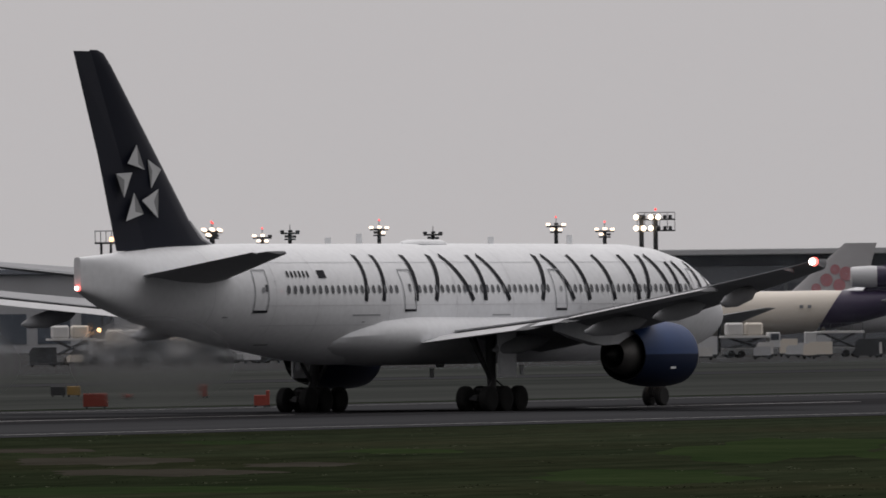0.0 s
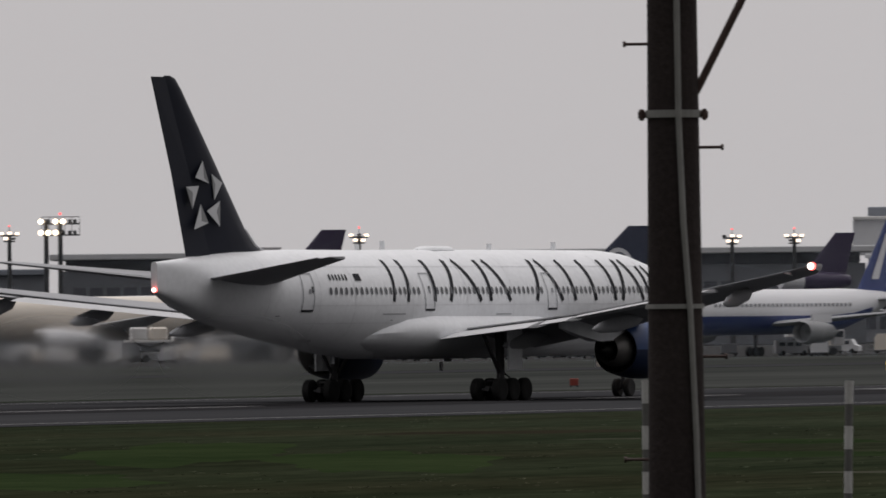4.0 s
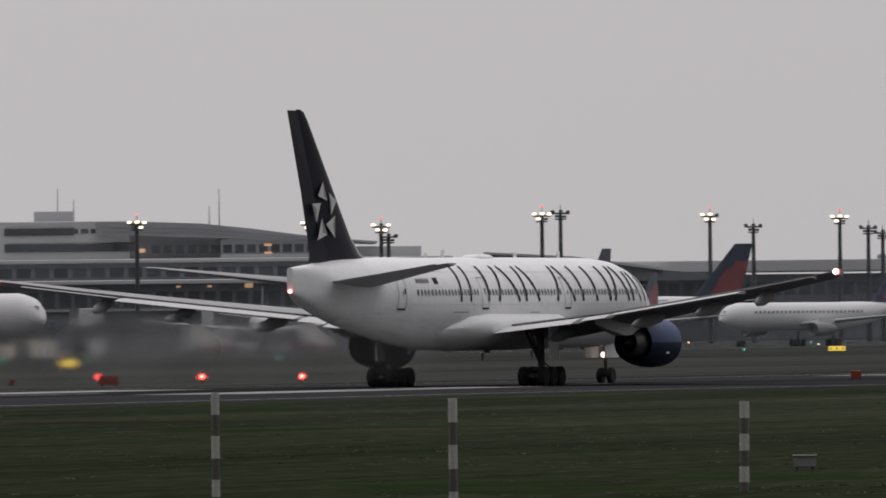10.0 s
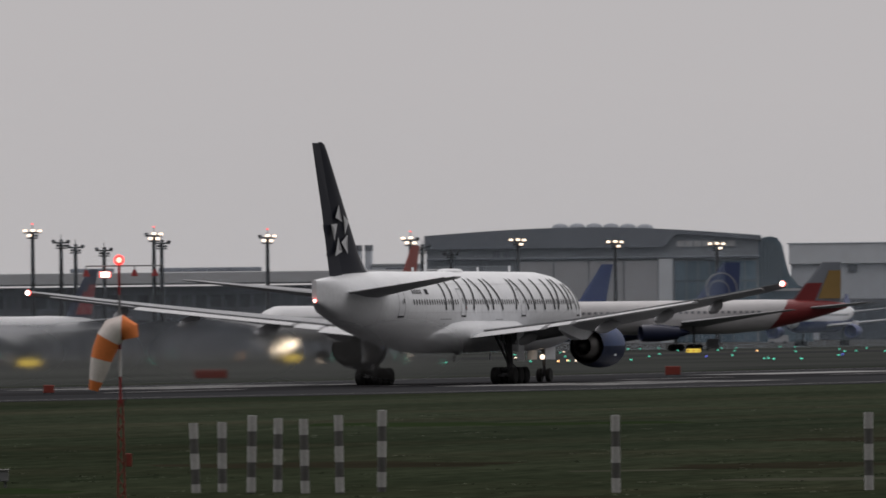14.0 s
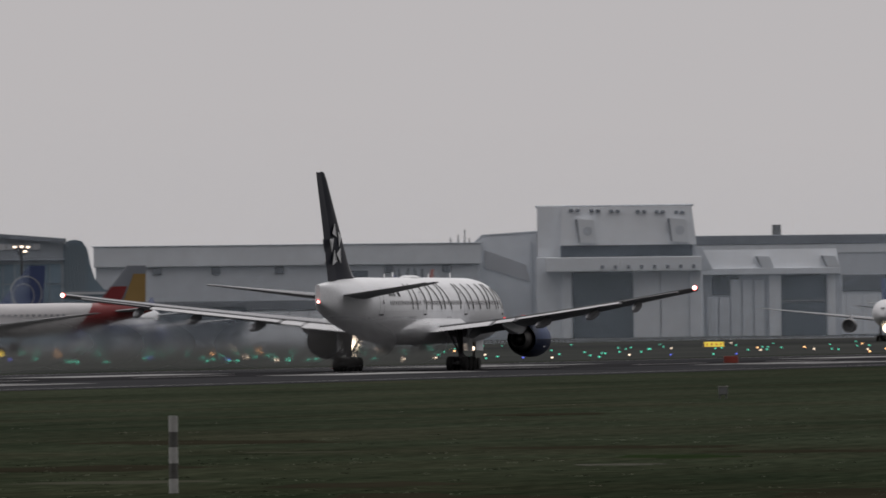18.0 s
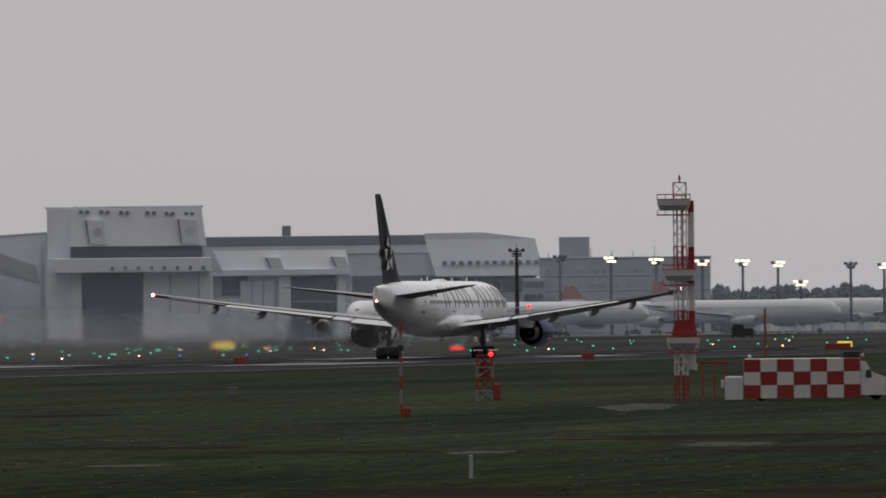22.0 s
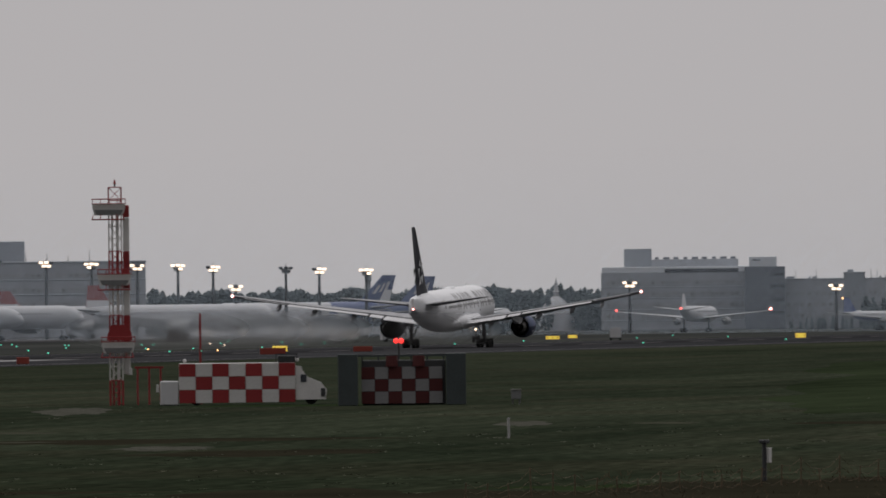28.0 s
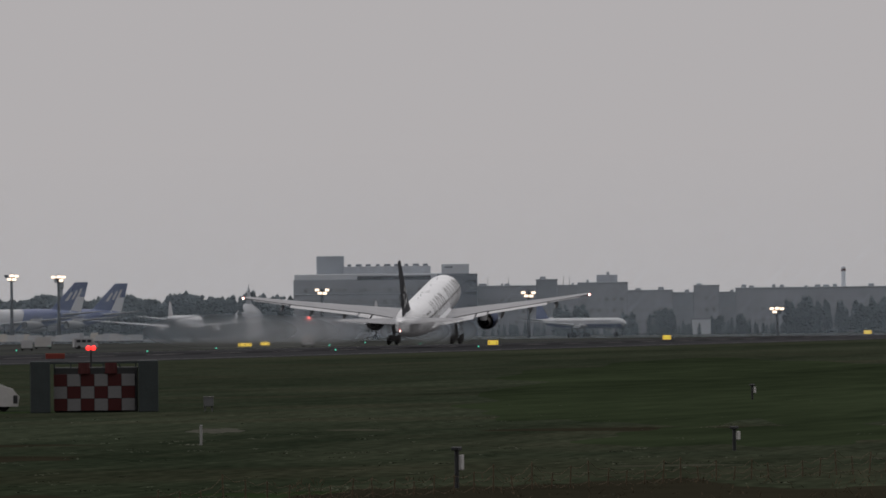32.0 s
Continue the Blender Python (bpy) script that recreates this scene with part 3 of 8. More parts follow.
        part("exhaust_cone", bm, DARKCORE, nac, smooth=True)
        part("fan_duct", loft(nb(), [ring(8.0, 1.42), ring(7.9, 0.98)], cap=False), DARKCORE, nac)
        part("cowl_mark", box(nb(), (ex + s * 1.52, 8.6, 2.15), (0.08, 0.5, 0.12)), WHITE, nac)
        bm = nb()
        loft(bm, [[(ex + dx, y, zz) for dx, zz in ((-w, zb), (w, zb), (w, zt), (-w, zt))] for y, zb, zt, w in ((10.0, 4.35, 4.7, 0.12), (8.0, 4.2, 5.0, 0.3), (6.0, 3.45, 4.9, 0.45), (3.5, 3.35, 4.7, 0.42), (1.0, 3.75, 4.6, 0.24), (-0.8, 4.15, 4.5, 0.06))])
        part("pylon", bm, WHITE, root)
        # tailplane
        bm = nb()
        rings = []
        for u in (0.0, 0.25, 0.5, 0.75, 0.95, 1.0):
            x = 0.9 + u * 9.85
            rings.append([(s * px, y, pz) for px, y, pz in foil((x, -18.4 - u * 9.1 - (0.4 if u == 1 else 0), 6.95 + u * 1.22), 7.6 - 5.4 * u - (0.5 if u == 1 else 0), 0.42 - 0.33 * u, flat=True)])
        loft(bm, rings)
        part("tailplane", bm, WINGGREY, root, "grey horizontal tailplane", smooth=True)
        bm = nb()
        rr = []
        for u in (0.06, 0.93):
            x, le, ch, z = 0.9 + u * 9.85, -18.4 - u * 9.1, 7.6 - 5.4 * u, 6.95 + u * 1.22
            y0 = le - ch
            rr.append([(s * x, y0 + 0.02, z + 0.14 - 0.1 * u), (s * x, y0 + 0.02, z - 0.04), (s * x, y0 - 0.45, z + 0.08)])
        part("elevator", loft(bm, rr), WINGGREY, root)
        # main gear: three axles with two wheels each
        gear = empty("main_gear")
        gear.parent = root
        gx = s * 5.5
        bm = nb()
        rod(bm, (gx, 0, 0.9), (s * 5.3, 0.2, 4.3), 0.24, 0.27, 12)
        rod(bm, (gx, 0.1, 1.2), (s * 4.0, 0.6, 4.0), 0.1, 0.1)
        rod(bm, (gx, 0.0, 1.5), (gx, -2.2, 3.9), 0.09, 0.09)
        part("strut", bm, STRUT, gear, smooth=True)
        bm = nb()
        rod(bm, (gx, -1.75, 0.72), (gx, 1.75, 0.66), 0.16, 0.16, 10)
        for ay in (-1.47, 0, 1.47):
            rod(bm, (gx - 0.85, ay, 0.66), (gx + 0.85, ay, 0.66), 0.09, 0.09)
        for ay in (-0.9, 0.9):
            rod(bm, (gx - 0.4, ay, 1.15), (gx + 0.4, ay, 1.15), 0.06)
            rod(bm, (gx + 0.3, ay, 1.15), (gx + 0.1, ay * 0.3, 1.6), 0.05)
        part("bogie", bm, STRUT, gear)
        for ay in (-1.47, 0, 1.47):
            for dx in (-0.7, 0.7):
                bm = nb()
                prof = ((-0.25, 0.36), (-0.26, 0.55), (-0.19, 0.65), (0.0, 0.67), (0.19, 0.65), (0.26, 0.55), (0.25, 0.36))
                loft(bm, [[(gx + dx + px, ay + r * math.cos(a * math.pi / 12), 0.67 + r * math.sin(a * math.pi / 12)) for a in range(24)] for px, r in prof])
                w = part("tyre", bm, TYRE, gear, smooth=True)
        bm = nb()
        box(bm, (s * 6.3, 0.2, 3.0), (0.12, 1.9, 2.4), 4)
        part("gear_door", bm, WHITE, root)
    # nose gear
    gear = empty("nose_gear")
    gear.parent = root
    bm = nb()
    rod(bm, (0, 25.8, 0.6), (0, 25.6, 3.4), 0.13, 0.16, 10)
    rod(bm, (0, 25.7, 1.4), (0, 27.0, 3.2), 0.07)
    rod(bm, (-0.5, 25.8, 0.55), (0.5, 25.8, 0.55), 0.08)
    part("strut", bm, STRUT, gear)
    for dx in (-0.38, 0.38):
        bm = nb()
        loft(bm, [[(dx + px, 25.8 + r * math.cos(a * math.pi / 12), 0.56 + r * math.sin(a * math.pi / 12)) for a in range(24)] for px, r in ((-0.18, 0.3), (-0.19, 0.46), (-0.12, 0.55), (0.12, 0.55), (0.19, 0.46), (0.18, 0.3))])
        part("tyre", bm, TYRE, gear, smooth=True)
    for dx in (-0.75, 0.75):
        part("gear_door", box(nb(), (dx, 25.0, 2.3), (0.06, 2.6, 1.0)), WHITE, root)
    part("taxi_lamp", ball(nb(), (0, 25.35, 2.0), 0.2), LAMPW, gear, "lit taxi lamp on the strut")
    # fin and rudder
    bm = nb()
    rings = [foil((0, le, z), le - te, th, True) for z, le, te, th in ((8.0, -16.2, -24.2, 0.5), (8.9, -19.0, -24.5, 0.5), (10.0, -20.3, -25.0, 0.46), (14.0, -23.9, -26.9, 0.34), (17.6, -27.15, -28.65, 0.22), (18.2, -27.8, -28.95, 0.18), (18.37, -28.3, -29.0, 0.08))]
    loft(bm, rings)
    part("fin", bm, FINBLACK, root, "black fin with a pale emblem", smooth=True)
    bm = nb()
    loft(bm, [foil((0, le, z), 1.1, th, True) for z, le, th in ((8.05, -15.2, 0.14), (8.6, -17.75, 0.3), (9.0, -18.95, 0.36), (9.9, -20.1, 0.33), (10.0, -20.5, 0.1))])
    part("fin_fillet", bm, FLAPG, root, "bare grey leading edge at the fin's foot", smooth=True)
    bm = nb()
    loft(bm, [[(w, y0, z), (0, y1, z), (-w, y0, z)] for z, y0, y1, w in ((8.35, -24.32, -26.75, 0.2), (13.0, -26.5, -28.3, 0.14), (18.3, -28.98, -30.45, 0.07))])
    part("rudder", bm, FINBLACK, root)
    # emblem: five folded kites standing on the fin's skin
    for a, b, c, d in (((-25.25, 13.66), (-26.1, 12.73), (-24.6, 12.43), (-25.0, 12.45)), ((-24.3, 12.94), (-23.1, 12.45), (-24.05, 11.5), (-24.0, 12.45)),
                       ((-27.2, 12.21), (-25.75, 12.28), (-26.55, 11.0), (-26.45, 12.0)), ((-25.6, 11.25), (-26.4, 9.85), (-24.8, 10.21), (-25.55, 10.2)),
                       ((-23.4, 11.45), (-24.9, 10.88), (-23.5, 10.02), (-23.75, 10.9))):
        for s in (1, -1):
            def on(p, lift):
                th = 0.5 - 0.028 * (p[1] - 8.5)
                return Vector((s * (th * 0.78 + lift), p[0], p[1]))
            mid = ((a[0] + b[0] + c[0]) / 3 * 0.5 + d[0] * 0.5, (a[1] + b[1] + c[1]) / 3 * 0.5 + d[1] * 0.5)
            for k, (p, q) in enumerate(((a, b), (b, c), (c, a))):
                bm = nb()
                lo = [bm.verts.new(on(v, 0.0)) for v in (p, q, mid)]
                hi = [bm.verts.new(on(v, 0.03)) for v in (p, q, mid)]
                bm.faces.new(lo)
                bm.faces.new(hi[::-1])
                for i in range(3):
                    bm.faces.new((lo[i], hi[i], hi[(i + 1) % 3], lo[(i + 1) % 3]))
                part("emblem_facet", bm, STARL if k != 2 else STARD, root)
    # tail lamp, its red ball also standing in for bloom; beacons
    part("tail_lamp", ball(nb(), (0.1, -30.42, 6.5), 0.15), LAMPRW, root, "glowing tail lamp")
    part("lamp_core", ball(nb(), (0.1, -30.53, 6.5), 0.11), LAMPC, root, "white-hot lamp core")
    for s in (1, -1):
        # livery: a row of tall plain strokes, and small marks behind it
        def stroke(pts, w0):
            bm = nb()
            v = []
            for (y, z) in pts:
                v.append((y, z))
            n = len(v)
            L, R = [], []
            for i in range(n):
                a, b = v[max(0, i - 1)], v[min(n - 1, i + 1)]
                t = Vector((b[0] - a[0], b[1] - a[1])).normalized()
                nx = Vector((-t.y, t.x)) * w0 / 2
                L.append(bm.verts.new(skin(v[i][0] + nx.x, v[i][1] + nx.y, 0.025, s)))
                R.append(bm.verts.new(skin(v[i][0] - nx.x, v[i][1] - nx.y, 0.025, s)))
            for i in range(n - 1):
                bm.faces.new((L[i], L[i + 1], R[i + 1], R[i]))
            ob = part("livery_stroke", bm, STROKE, root)
            return ob
        def seg(ya, za, yb, zb, n=8):
            return [(ya + (yb - ya) * i / n, za + (zb - za) * i / n) for i in range(n + 1)]
        lo, hi = 5.75, 8.12
        # tall plain bars, upright or leaning, in two runs
        for ya, yb, w in ((-8.3, -7.6, 0.3), (-6.6, -5.9, 0.3), (-3.4, -3.0, 0.36), (-1.5, -0.4, 0.34), (2.2, 0.7, 0.34), (3.4, 3.4, 0.36), (5.8, 4.4, 0.34),
                          (9.1, 10.1, 0.34), (12.3, 10.9, 0.34), (13.9, 13.5, 0.36), (16.5, 16.1, 0.36), (19.0, 18.8, 0.36), (19.9, 20.8, 0.34),
                          (22.6, 21.5, 0.34), (23.5, 23.2, 0.34), (25.2, 24.0, 0.3), (26.4, 26.0, 0.32), (28.0, 27.6, 0.3)):
            stroke(seg(ya, lo, yb, hi if yb < 23 else 7.75), w)
        for i in range(6):
            stroke(seg(-15.0 + i * 0.36, 6.98, -15.0 + i * 0.36, 7.3, 2), 0.16)
        stroke(seg(-12.3, 7.14, -11.6, 7.14, 2), 0.4)
        # doors and panels
        for y in (-17.4, -4.0, 11.0, 25.8):
            bm = nb()
            for ya, za, yb, zb in ((y - 0.55, 5.3, y - 0.55, 7.35), (y + 0.55, 5.3, y + 0.55, 7.35), (y - 0.55, 7.35, y + 0.55, 7.35), (y - 0.55, 5.3, y + 0.55, 5.3)):
                for i in range(6):
                    p, q = i / 6, (i + 1) / 6
                    d = Vector((yb - ya, zb - za)).normalized() * 0.035
                    A = (ya + (yb - ya) * p, za + (zb - za) * p)
                    B = (ya + (yb - ya) * q, za + (zb - za) * q)
                    bm.faces.new([bm.verts.new(skin(yy, zz, 0.03, s)) for yy, zz in ((A[0] - d.y, A[1] + d.x), (B[0] - d.y, B[1] + d.x), (B[0] + d.y, B[1] - d.x), (A[0] + d.y, A[1] - d.x))])
            door = part("cabin_door", bm, SEAM, root, "grey outline of a closed cabin door")
            bm = nb()
            bm.faces.new([bm.verts.new(skin(y + a * 0.56, 5.27 + b * 0.06, 0.034, s)) for a, b in ((-1, -1), (1, -1), (1, 1), (-1, 1))])
            part("door_sill", bm, STROKE, door)
            bm = nb()
            bm.faces.new([bm.verts.new(skin(y + 0.12 + a * 0.1, 6.35 + b * 0.13, 0.034, s)) for a, b in ((-1, -1), (1, -1), (1, 1), (-1, 1))])
            part("door_handle", bm, SEAM, door)
        for y, z, w, hgt in ((-17.0, 6.45, 0.22, 0.34), (-3.9, 6.45, 0.22, 0.34)):
            bm = nb()
            bm.faces.new([bm.verts.new(skin(y + a * w / 2, z + b * hgt / 2, 0.03, s)) for a, b in ((-1, -1), (1, -1), (1, 1), (-1, 1))])
            part("door_window", bm, GLASSY, root)
        for y, w, z in ((-8.2, 2.6, 5.05), (5.0, 1.8, 5.0), (-19.9, 0.4, 5.0), (-8.4, 0.25, 4.7), (-15.5, 0.9, 3.6)):
            bm = nb()
            bm.faces.new([bm.verts.new(skin(y + a * w / 2, z + b * 0.03, 0.03, s)) for a, b in ((-1, -1), (1, -1), (1, 1), (-1, 1))])
            part("hatch_seam", bm, SEAM, root)
        # panel joints round and along the body
        for y in (-21.0, -16.2, -12.6, -6.0, 0.6, 6.2, 13.0, 18.4, 23.6):
            bm = nb()
            zc, rx, rz = fus_at(y)
            zs = [zc - rz * 0.72 + rz * 1.62 * i / 14 for i in range(15)]
            a = [bm.verts.new(skin(y - 0.018, z, 0.012, s)) for z in zs]
            b = [bm.verts.new(skin(y + 0.018, z, 0.012, s)) for z in zs]
            for i in range(14):
                bm.faces.new((a[i], a[i + 1], b[i + 1], b[i]))
            part("panel_joint", bm, PANEL, root)
        for z in (4.55, 5.55, 7.75):
            bm = nb()
            ys = [-17.0 + 41.0 * i / 20 for i in range(21)]
            a = [bm.verts.new(skin(y, z - 0.016, 0.012, s)) for y in ys]
            b = [bm.verts.new(skin(y, z + 0.016, 0.012, s)) for y in ys]
            for i in range(20):
                bm.faces.new((a[i], a[i + 1], b[i + 1], b[i]))
            part("lap_joint", bm, PANEL, root)
        # cabin windows
        y = -15.2
        while y < 25.0:
            if min(abs(y - d) for d in (-4.0, 11.0, 25.8)) > 0.8:
                bm = nb()
                bm.faces.new([bm.verts.new(skin(y + 0.15 * math.cos(k * math.pi / 4), 6.36 + 0.23 * math.sin(k * math.pi / 4), 0.035, s)) for k in range(8)])
                part("cabin_window", bm, GLASSY, root)
            y += 0.555
        bm = nb()
        bm.faces.new([bm.verts.new(skin(yy, zz, 0.03, s)) for yy, zz in ((30.6, 5.7), (29.4, 6.2), (28.2, 6.6), (28.4, 6.0), (29.6, 5.6))])
        part("cockpit_window", bm, GLASSY, root)
    # aerials on the crown
    for y, hh in ((17.0, 0.45), (9.0, 0.35), (-4.0, 0.5), (-7.0, 0.3)):
        bm = nb()
        box(bm, (0, y, 8.75 + hh / 2), (0.06, 0.5, hh))
        part("aerial", bm, WHITE, root)
    bm = nb()
    loft(bm, [oval(y, 8.72, r, 0.24 * k, 14) for y, r, k in ((4.5, 0.1, 0.3), (3.6, 0.6, 1), (1.0, 0.7, 1), (0.2, 0.1, 0.3))])
    part("antenna_dome", bm, WHITE, root, smooth=True)
    for yy, zz in ((-10.0, 2.5), (3.0, 2.0), (12.0, 2.1)):
        part("drain_mast", box(nb(), (0, yy, zz), (0.06, 0.35, 0.5)), SEAM, root)
    # red beacons in crown and belly: a large lens turned out imitates each flash
    for z, y, up in ((8.42, 11.4, 1), (2.4, 3.8, -1)):
        hub = part("beacon", rod(nb(), (-0.2, 0, 0), (0.2, 0, 0), 0.12, 0.12, 12), SEAM, root, "red beacon whose flash is a lens turned out")
        part("lens", ball(nb(), (0, 0, 0.5), 0.46, 16), LAMPR, hub, "red glowing lens")
        part("filament", ball(nb(), (0, -0.27, 0.52), 0.3, 12), LAMPC, hub, "white-hot lamp core")
        part("arm", rod(nb(), (0, 0, 0), (0, 0, 0.2), 0.06, 0.06, 8), SEAM, hub)
        BEACONS.append((hub, y, z, 0 if up > 0 else 180))
    return root


jet = hero()


def plume():
    """The hot exhaust that trails the engines: soft-edged sheets of bent air."""
    e = empty("jet_exhaust")
    tagged(e, "hazy trail of hot jet exhaust behind the airliner", "exhaust")
    # sheets of clear hot air across the stream, one behind the other, turned about by turns
    # (two streams near the engines, one broad one further aft)
    sheet = {}
    for i, (x, back, half) in enumerate(((-9.4, 38, 6.4), (9.4, 38, 6.4), (-9.2, 57, 7.0), (9.2, 57, 7.0), (-9.0, 76, 7.8), (9.0, 76, 7.8), (0, 140, 15.0), (0, 180, 15.5), (0, 225, 16.0))):
        u, hot = back / 225, i < 6
        m = Matrix.Translation((x, -back, 2.7 + 0.7 * u)) @ Matrix.Rotation(math.pi * (i // 2 % 2 if hot else i % 2), 4, "Z") @ Matrix.Diagonal((half, 1.0, 2.9 + 0.6 * u, 1))
        if hot not in sheet:
            bm = nb()
            bm.faces.new([bm.verts.new(v) for v in oval(0, 0, 1, 1, 40)])
            sheet[hot] = part("hot_air", bm, SHIMMER if hot else SHIMMER2, e, "clear shimmering air that blurs what lies behind")
            sheet[hot].matrix_basis = m
        else:
            share("hot_air", sheet[hot], e, m)
    return e


blast = plume()

# ---- parked and taxiing airliners beyond the runway ----
WHEEL = obj("wheel", rod(nb(), (-0.2, 0, 0), (0.2, 0, 0), 0.6, 0.6, 16), TYRE)


def airliner(label, bearing, rng, heading, L=60.0, R=3.0, span=60.0, tail=17.5, engines=2, body=WHITE2, fin=TAILB, nac=WHITE2,
             belly=None, fin_patch=None, lamps=(), stripe=None, name="airplane", trijet=False, aft=None, aft_from=-0.28, freight=False, discs=(), group="airliners on the apron"):
    """A lower-detail airliner: nose along +y turned by heading, origin on the ground below its middle."""
    x, y = at(bearing, rng)
    root = empty(name, pose(x, y, 0, 0, 0, heading))
    tagged(root, label, "airplane", group)
    h = L / 2
    zc = R + 1.6 + 0.02 * L
    st = ((1.0, -0.25, 0.03), (0.985, -0.2, 0.25), (0.95, -0.1, 0.58), (0.89, -0.03, 0.86), (0.8, 0.0, 1.0), (0.2, 0, 1), (-0.3, 0, 1), (-0.5, 0.1, 0.92), (-0.7, 0.3, 0.68), (-0.88, 0.5, 0.4), (-1.0, 0.62, 0.12))
    bm = nb()
    loft(bm, [oval(h * a, zc + b * R, R * c, R * c, 24) for a, b, c in st])
    part("fuselage", bm, body, root, smooth=True)
    if aft:
        def st_at(y):
            for (ya, za, ca), (yb, zb_, cb) in zip(st, st[1:]):
                if yb <= y <= ya:
                    u = (ya - y) / (ya - yb)
                    return za + (zb_ - za) * u, ca + (cb - ca) * u
            return st[-1][1:]
        bm = nb()
        rings = []
        for i in range(9):
            a = aft_from + (-0.99 - aft_from) * i / 8
            # the paint's edge slants: it starts further aft at the crown
            ring = []
            for k in range(24):
                c, sn = math.cos(k * math.pi / 12), math.sin(k * math.pi / 12)
                yy = a - 0.06 * sn * (1 - i / 8)
                zo, q = st_at(yy)
                ring.append((c * (R * q + 0.04), h * yy, zc + zo * R + sn * (R * q + 0.04)))
            rings.append(ring)
        loft(bm, rings)
        part("aft_paint", bm, aft, root, smooth=True)
    if belly:
        bm = nb()
        rings = []
        for a, b, c in st[2:9]:
            rr = R * c + 0.03
            rings.append([(rr * math.cos(radians(t)), h * a, zc + b * R + rr * math.sin(radians(t))) for t in range(190, 351, 16)])
        loft(bm, rings, cap=False)
        part("belly_paint", bm, belly, root, smooth=True)
    if stripe:
        for s in (1, -1):
            bm = nb()
            bm.faces.new([bm.verts.new((s * (R + 0.03), h * yy, zc + zz * R)) for yy, zz in ((-0.35, -0.12), (0.75, -0.12), (0.75, 0.02), (-0.35, 0.02))])
            part("cheat_line", bm, stripe, root)
    for s in (1, -1):
        bm = nb()
        rings = []
        for u in (0.03, 0.33, 0.66, 0.97, 1.0):
            xx = s * span / 2 * u
            ch = L * (0.2 - 0.22 * u if u < 0.34 else 0.125 - 0.1 * (u - 0.33) / 0.67)
            le = L * 0.14 - span * 0.5 * u * 0.62
            rings.append([(xx, py, pz) for _, py, pz in foil((0, le, zc - R * 0.62 + span * 0.05 * u), ch, 0.5 - 0.42 * u)])
        loft(bm, rings)
        part("wing", bm, WINGGREY, root, smooth=True)
        bm = nb()
        rings = []
        for u in (0.03, 0.5, 1.0):
            rings.append([(s * span * 0.18 * u, py, pz) for _, py, pz in foil((0, -h * 0.72 - span * 0.13 * u, zc + R * 0.45 + u * 1.0), L * 0.1 * (1 - 0.62 * u), 0.3 - 0.22 * u)])
        loft(bm, rings)
        part("tailplane", bm, WINGGREY, root, smooth=True)
        for k in range(engines // 2):
            ex = s * span * (0.16 + 0.17 * k)
            ey = L * 0.14 - abs(ex) * 0.62 + 3.2
            er = R * 0.52 if engines == 2 else R * 0.4
            ez = zc - R * 0.62 + abs(ex) * 0.1 - er * 1.15
            bm = nb()
            loft(bm, [oval(ey + q * er * 2, ez, er * w, er * w, 18, ex) for q, w in ((1.3, 0.82), (1.35, 0.9), (1.1, 1.0), (0.2, 0.98), (-0.9, 0.72), (-0.88, 0.6), (-0.2, 0.6))], cap=False)
            loft(bm, [oval(ey + q * er * 2, ez, er * w, er * w, 18, ex) for q, w in ((1.3, 0.82), (0.9, 0.74), (0.85, 0.02))], cap=False)
            loft(bm, [oval(ey + q * er * 2, ez, er * w, er * w, 18, ex) for q, w in ((-0.2, 0.5), (-1.2, 0.42), (-1.7, 0.05))], cap=False)
            eng = part("engine", bm, nac, root, smooth=True)
            part("fan_face", loft(nb(), [oval(ey + 1.72 * er, ez, er * w, er * w, 18, ex) for w in (0.74, 0.1)], cap=False), DARKCORE, eng)
            part("pylon", box(nb(), (ex, ey - 0.6 * er, ez + er * 1.15), (0.3, er * 3.2, er * 0.7)), body, root)
        # main gear
        bm = nb()
        rod(bm, (s * R * 1.6, -L * 0.02, 0.6), (s * R * 1.5, -L * 0.02, zc - R * 0.5), 0.22)
        part("gear_leg", bm, STRUT, root)
        for ay in (-0.75, 0.75):
            for dx in (-0.45, 0.45):
                share("wheel", WHEEL, root, pose(s * R * 1.6 + dx, ay - L * 0.02, 0.6))
        # cabin windows
        nwin = 2 if freight else int(L * 0.62 / 1.1)
        xs = R * math.sqrt(1 - 0.22 ** 2) + 0.03
        spots = [(s * xs, -h * 0.45 + i * 1.1 + 0.25, zc + 0.22 * R + 0.21) for i in range(nwin)]
        if rng < 1900:
            pane = None
            for spot in spots:
                if pane is None:
                    pane = part("cabin_window", box(nb(), (0, 0, 0), (0.05, 0.5, 0.42)), PANE2, root)
                    pane.matrix_basis = Matrix.Translation(spot)
                else:
                    share("cabin_window", pane, root, Matrix.Translation(spot))
        else:
            bm = nb()
            for spot in spots:
                box(bm, spot, (0.05, 0.5, 0.42))
            tagged(part("window_row", bm, PANE2, root), kind="stuff")
    for dx in (-0.3, 0.3):
        share("nose_wheel", WHEEL, root, pose(dx, h * 0.78, 0.6))
    part("nose_leg", rod(nb(), (0, h * 0.78, 0.5), (0, h * 0.77, zc - R * 0.8), 0.14), STRUT, root)
    # fin
    zb, zt = zc + R * 0.75, tail
    bm = nb()
    ch0, ch1 = (L * 0.18, L * 0.075) if engines == 4 else (L * 0.15, L * 0.055)
    y0 = -h * 0.66
    sweep = (zt - zb) * (1.2 if engines == 4 else 0.85)
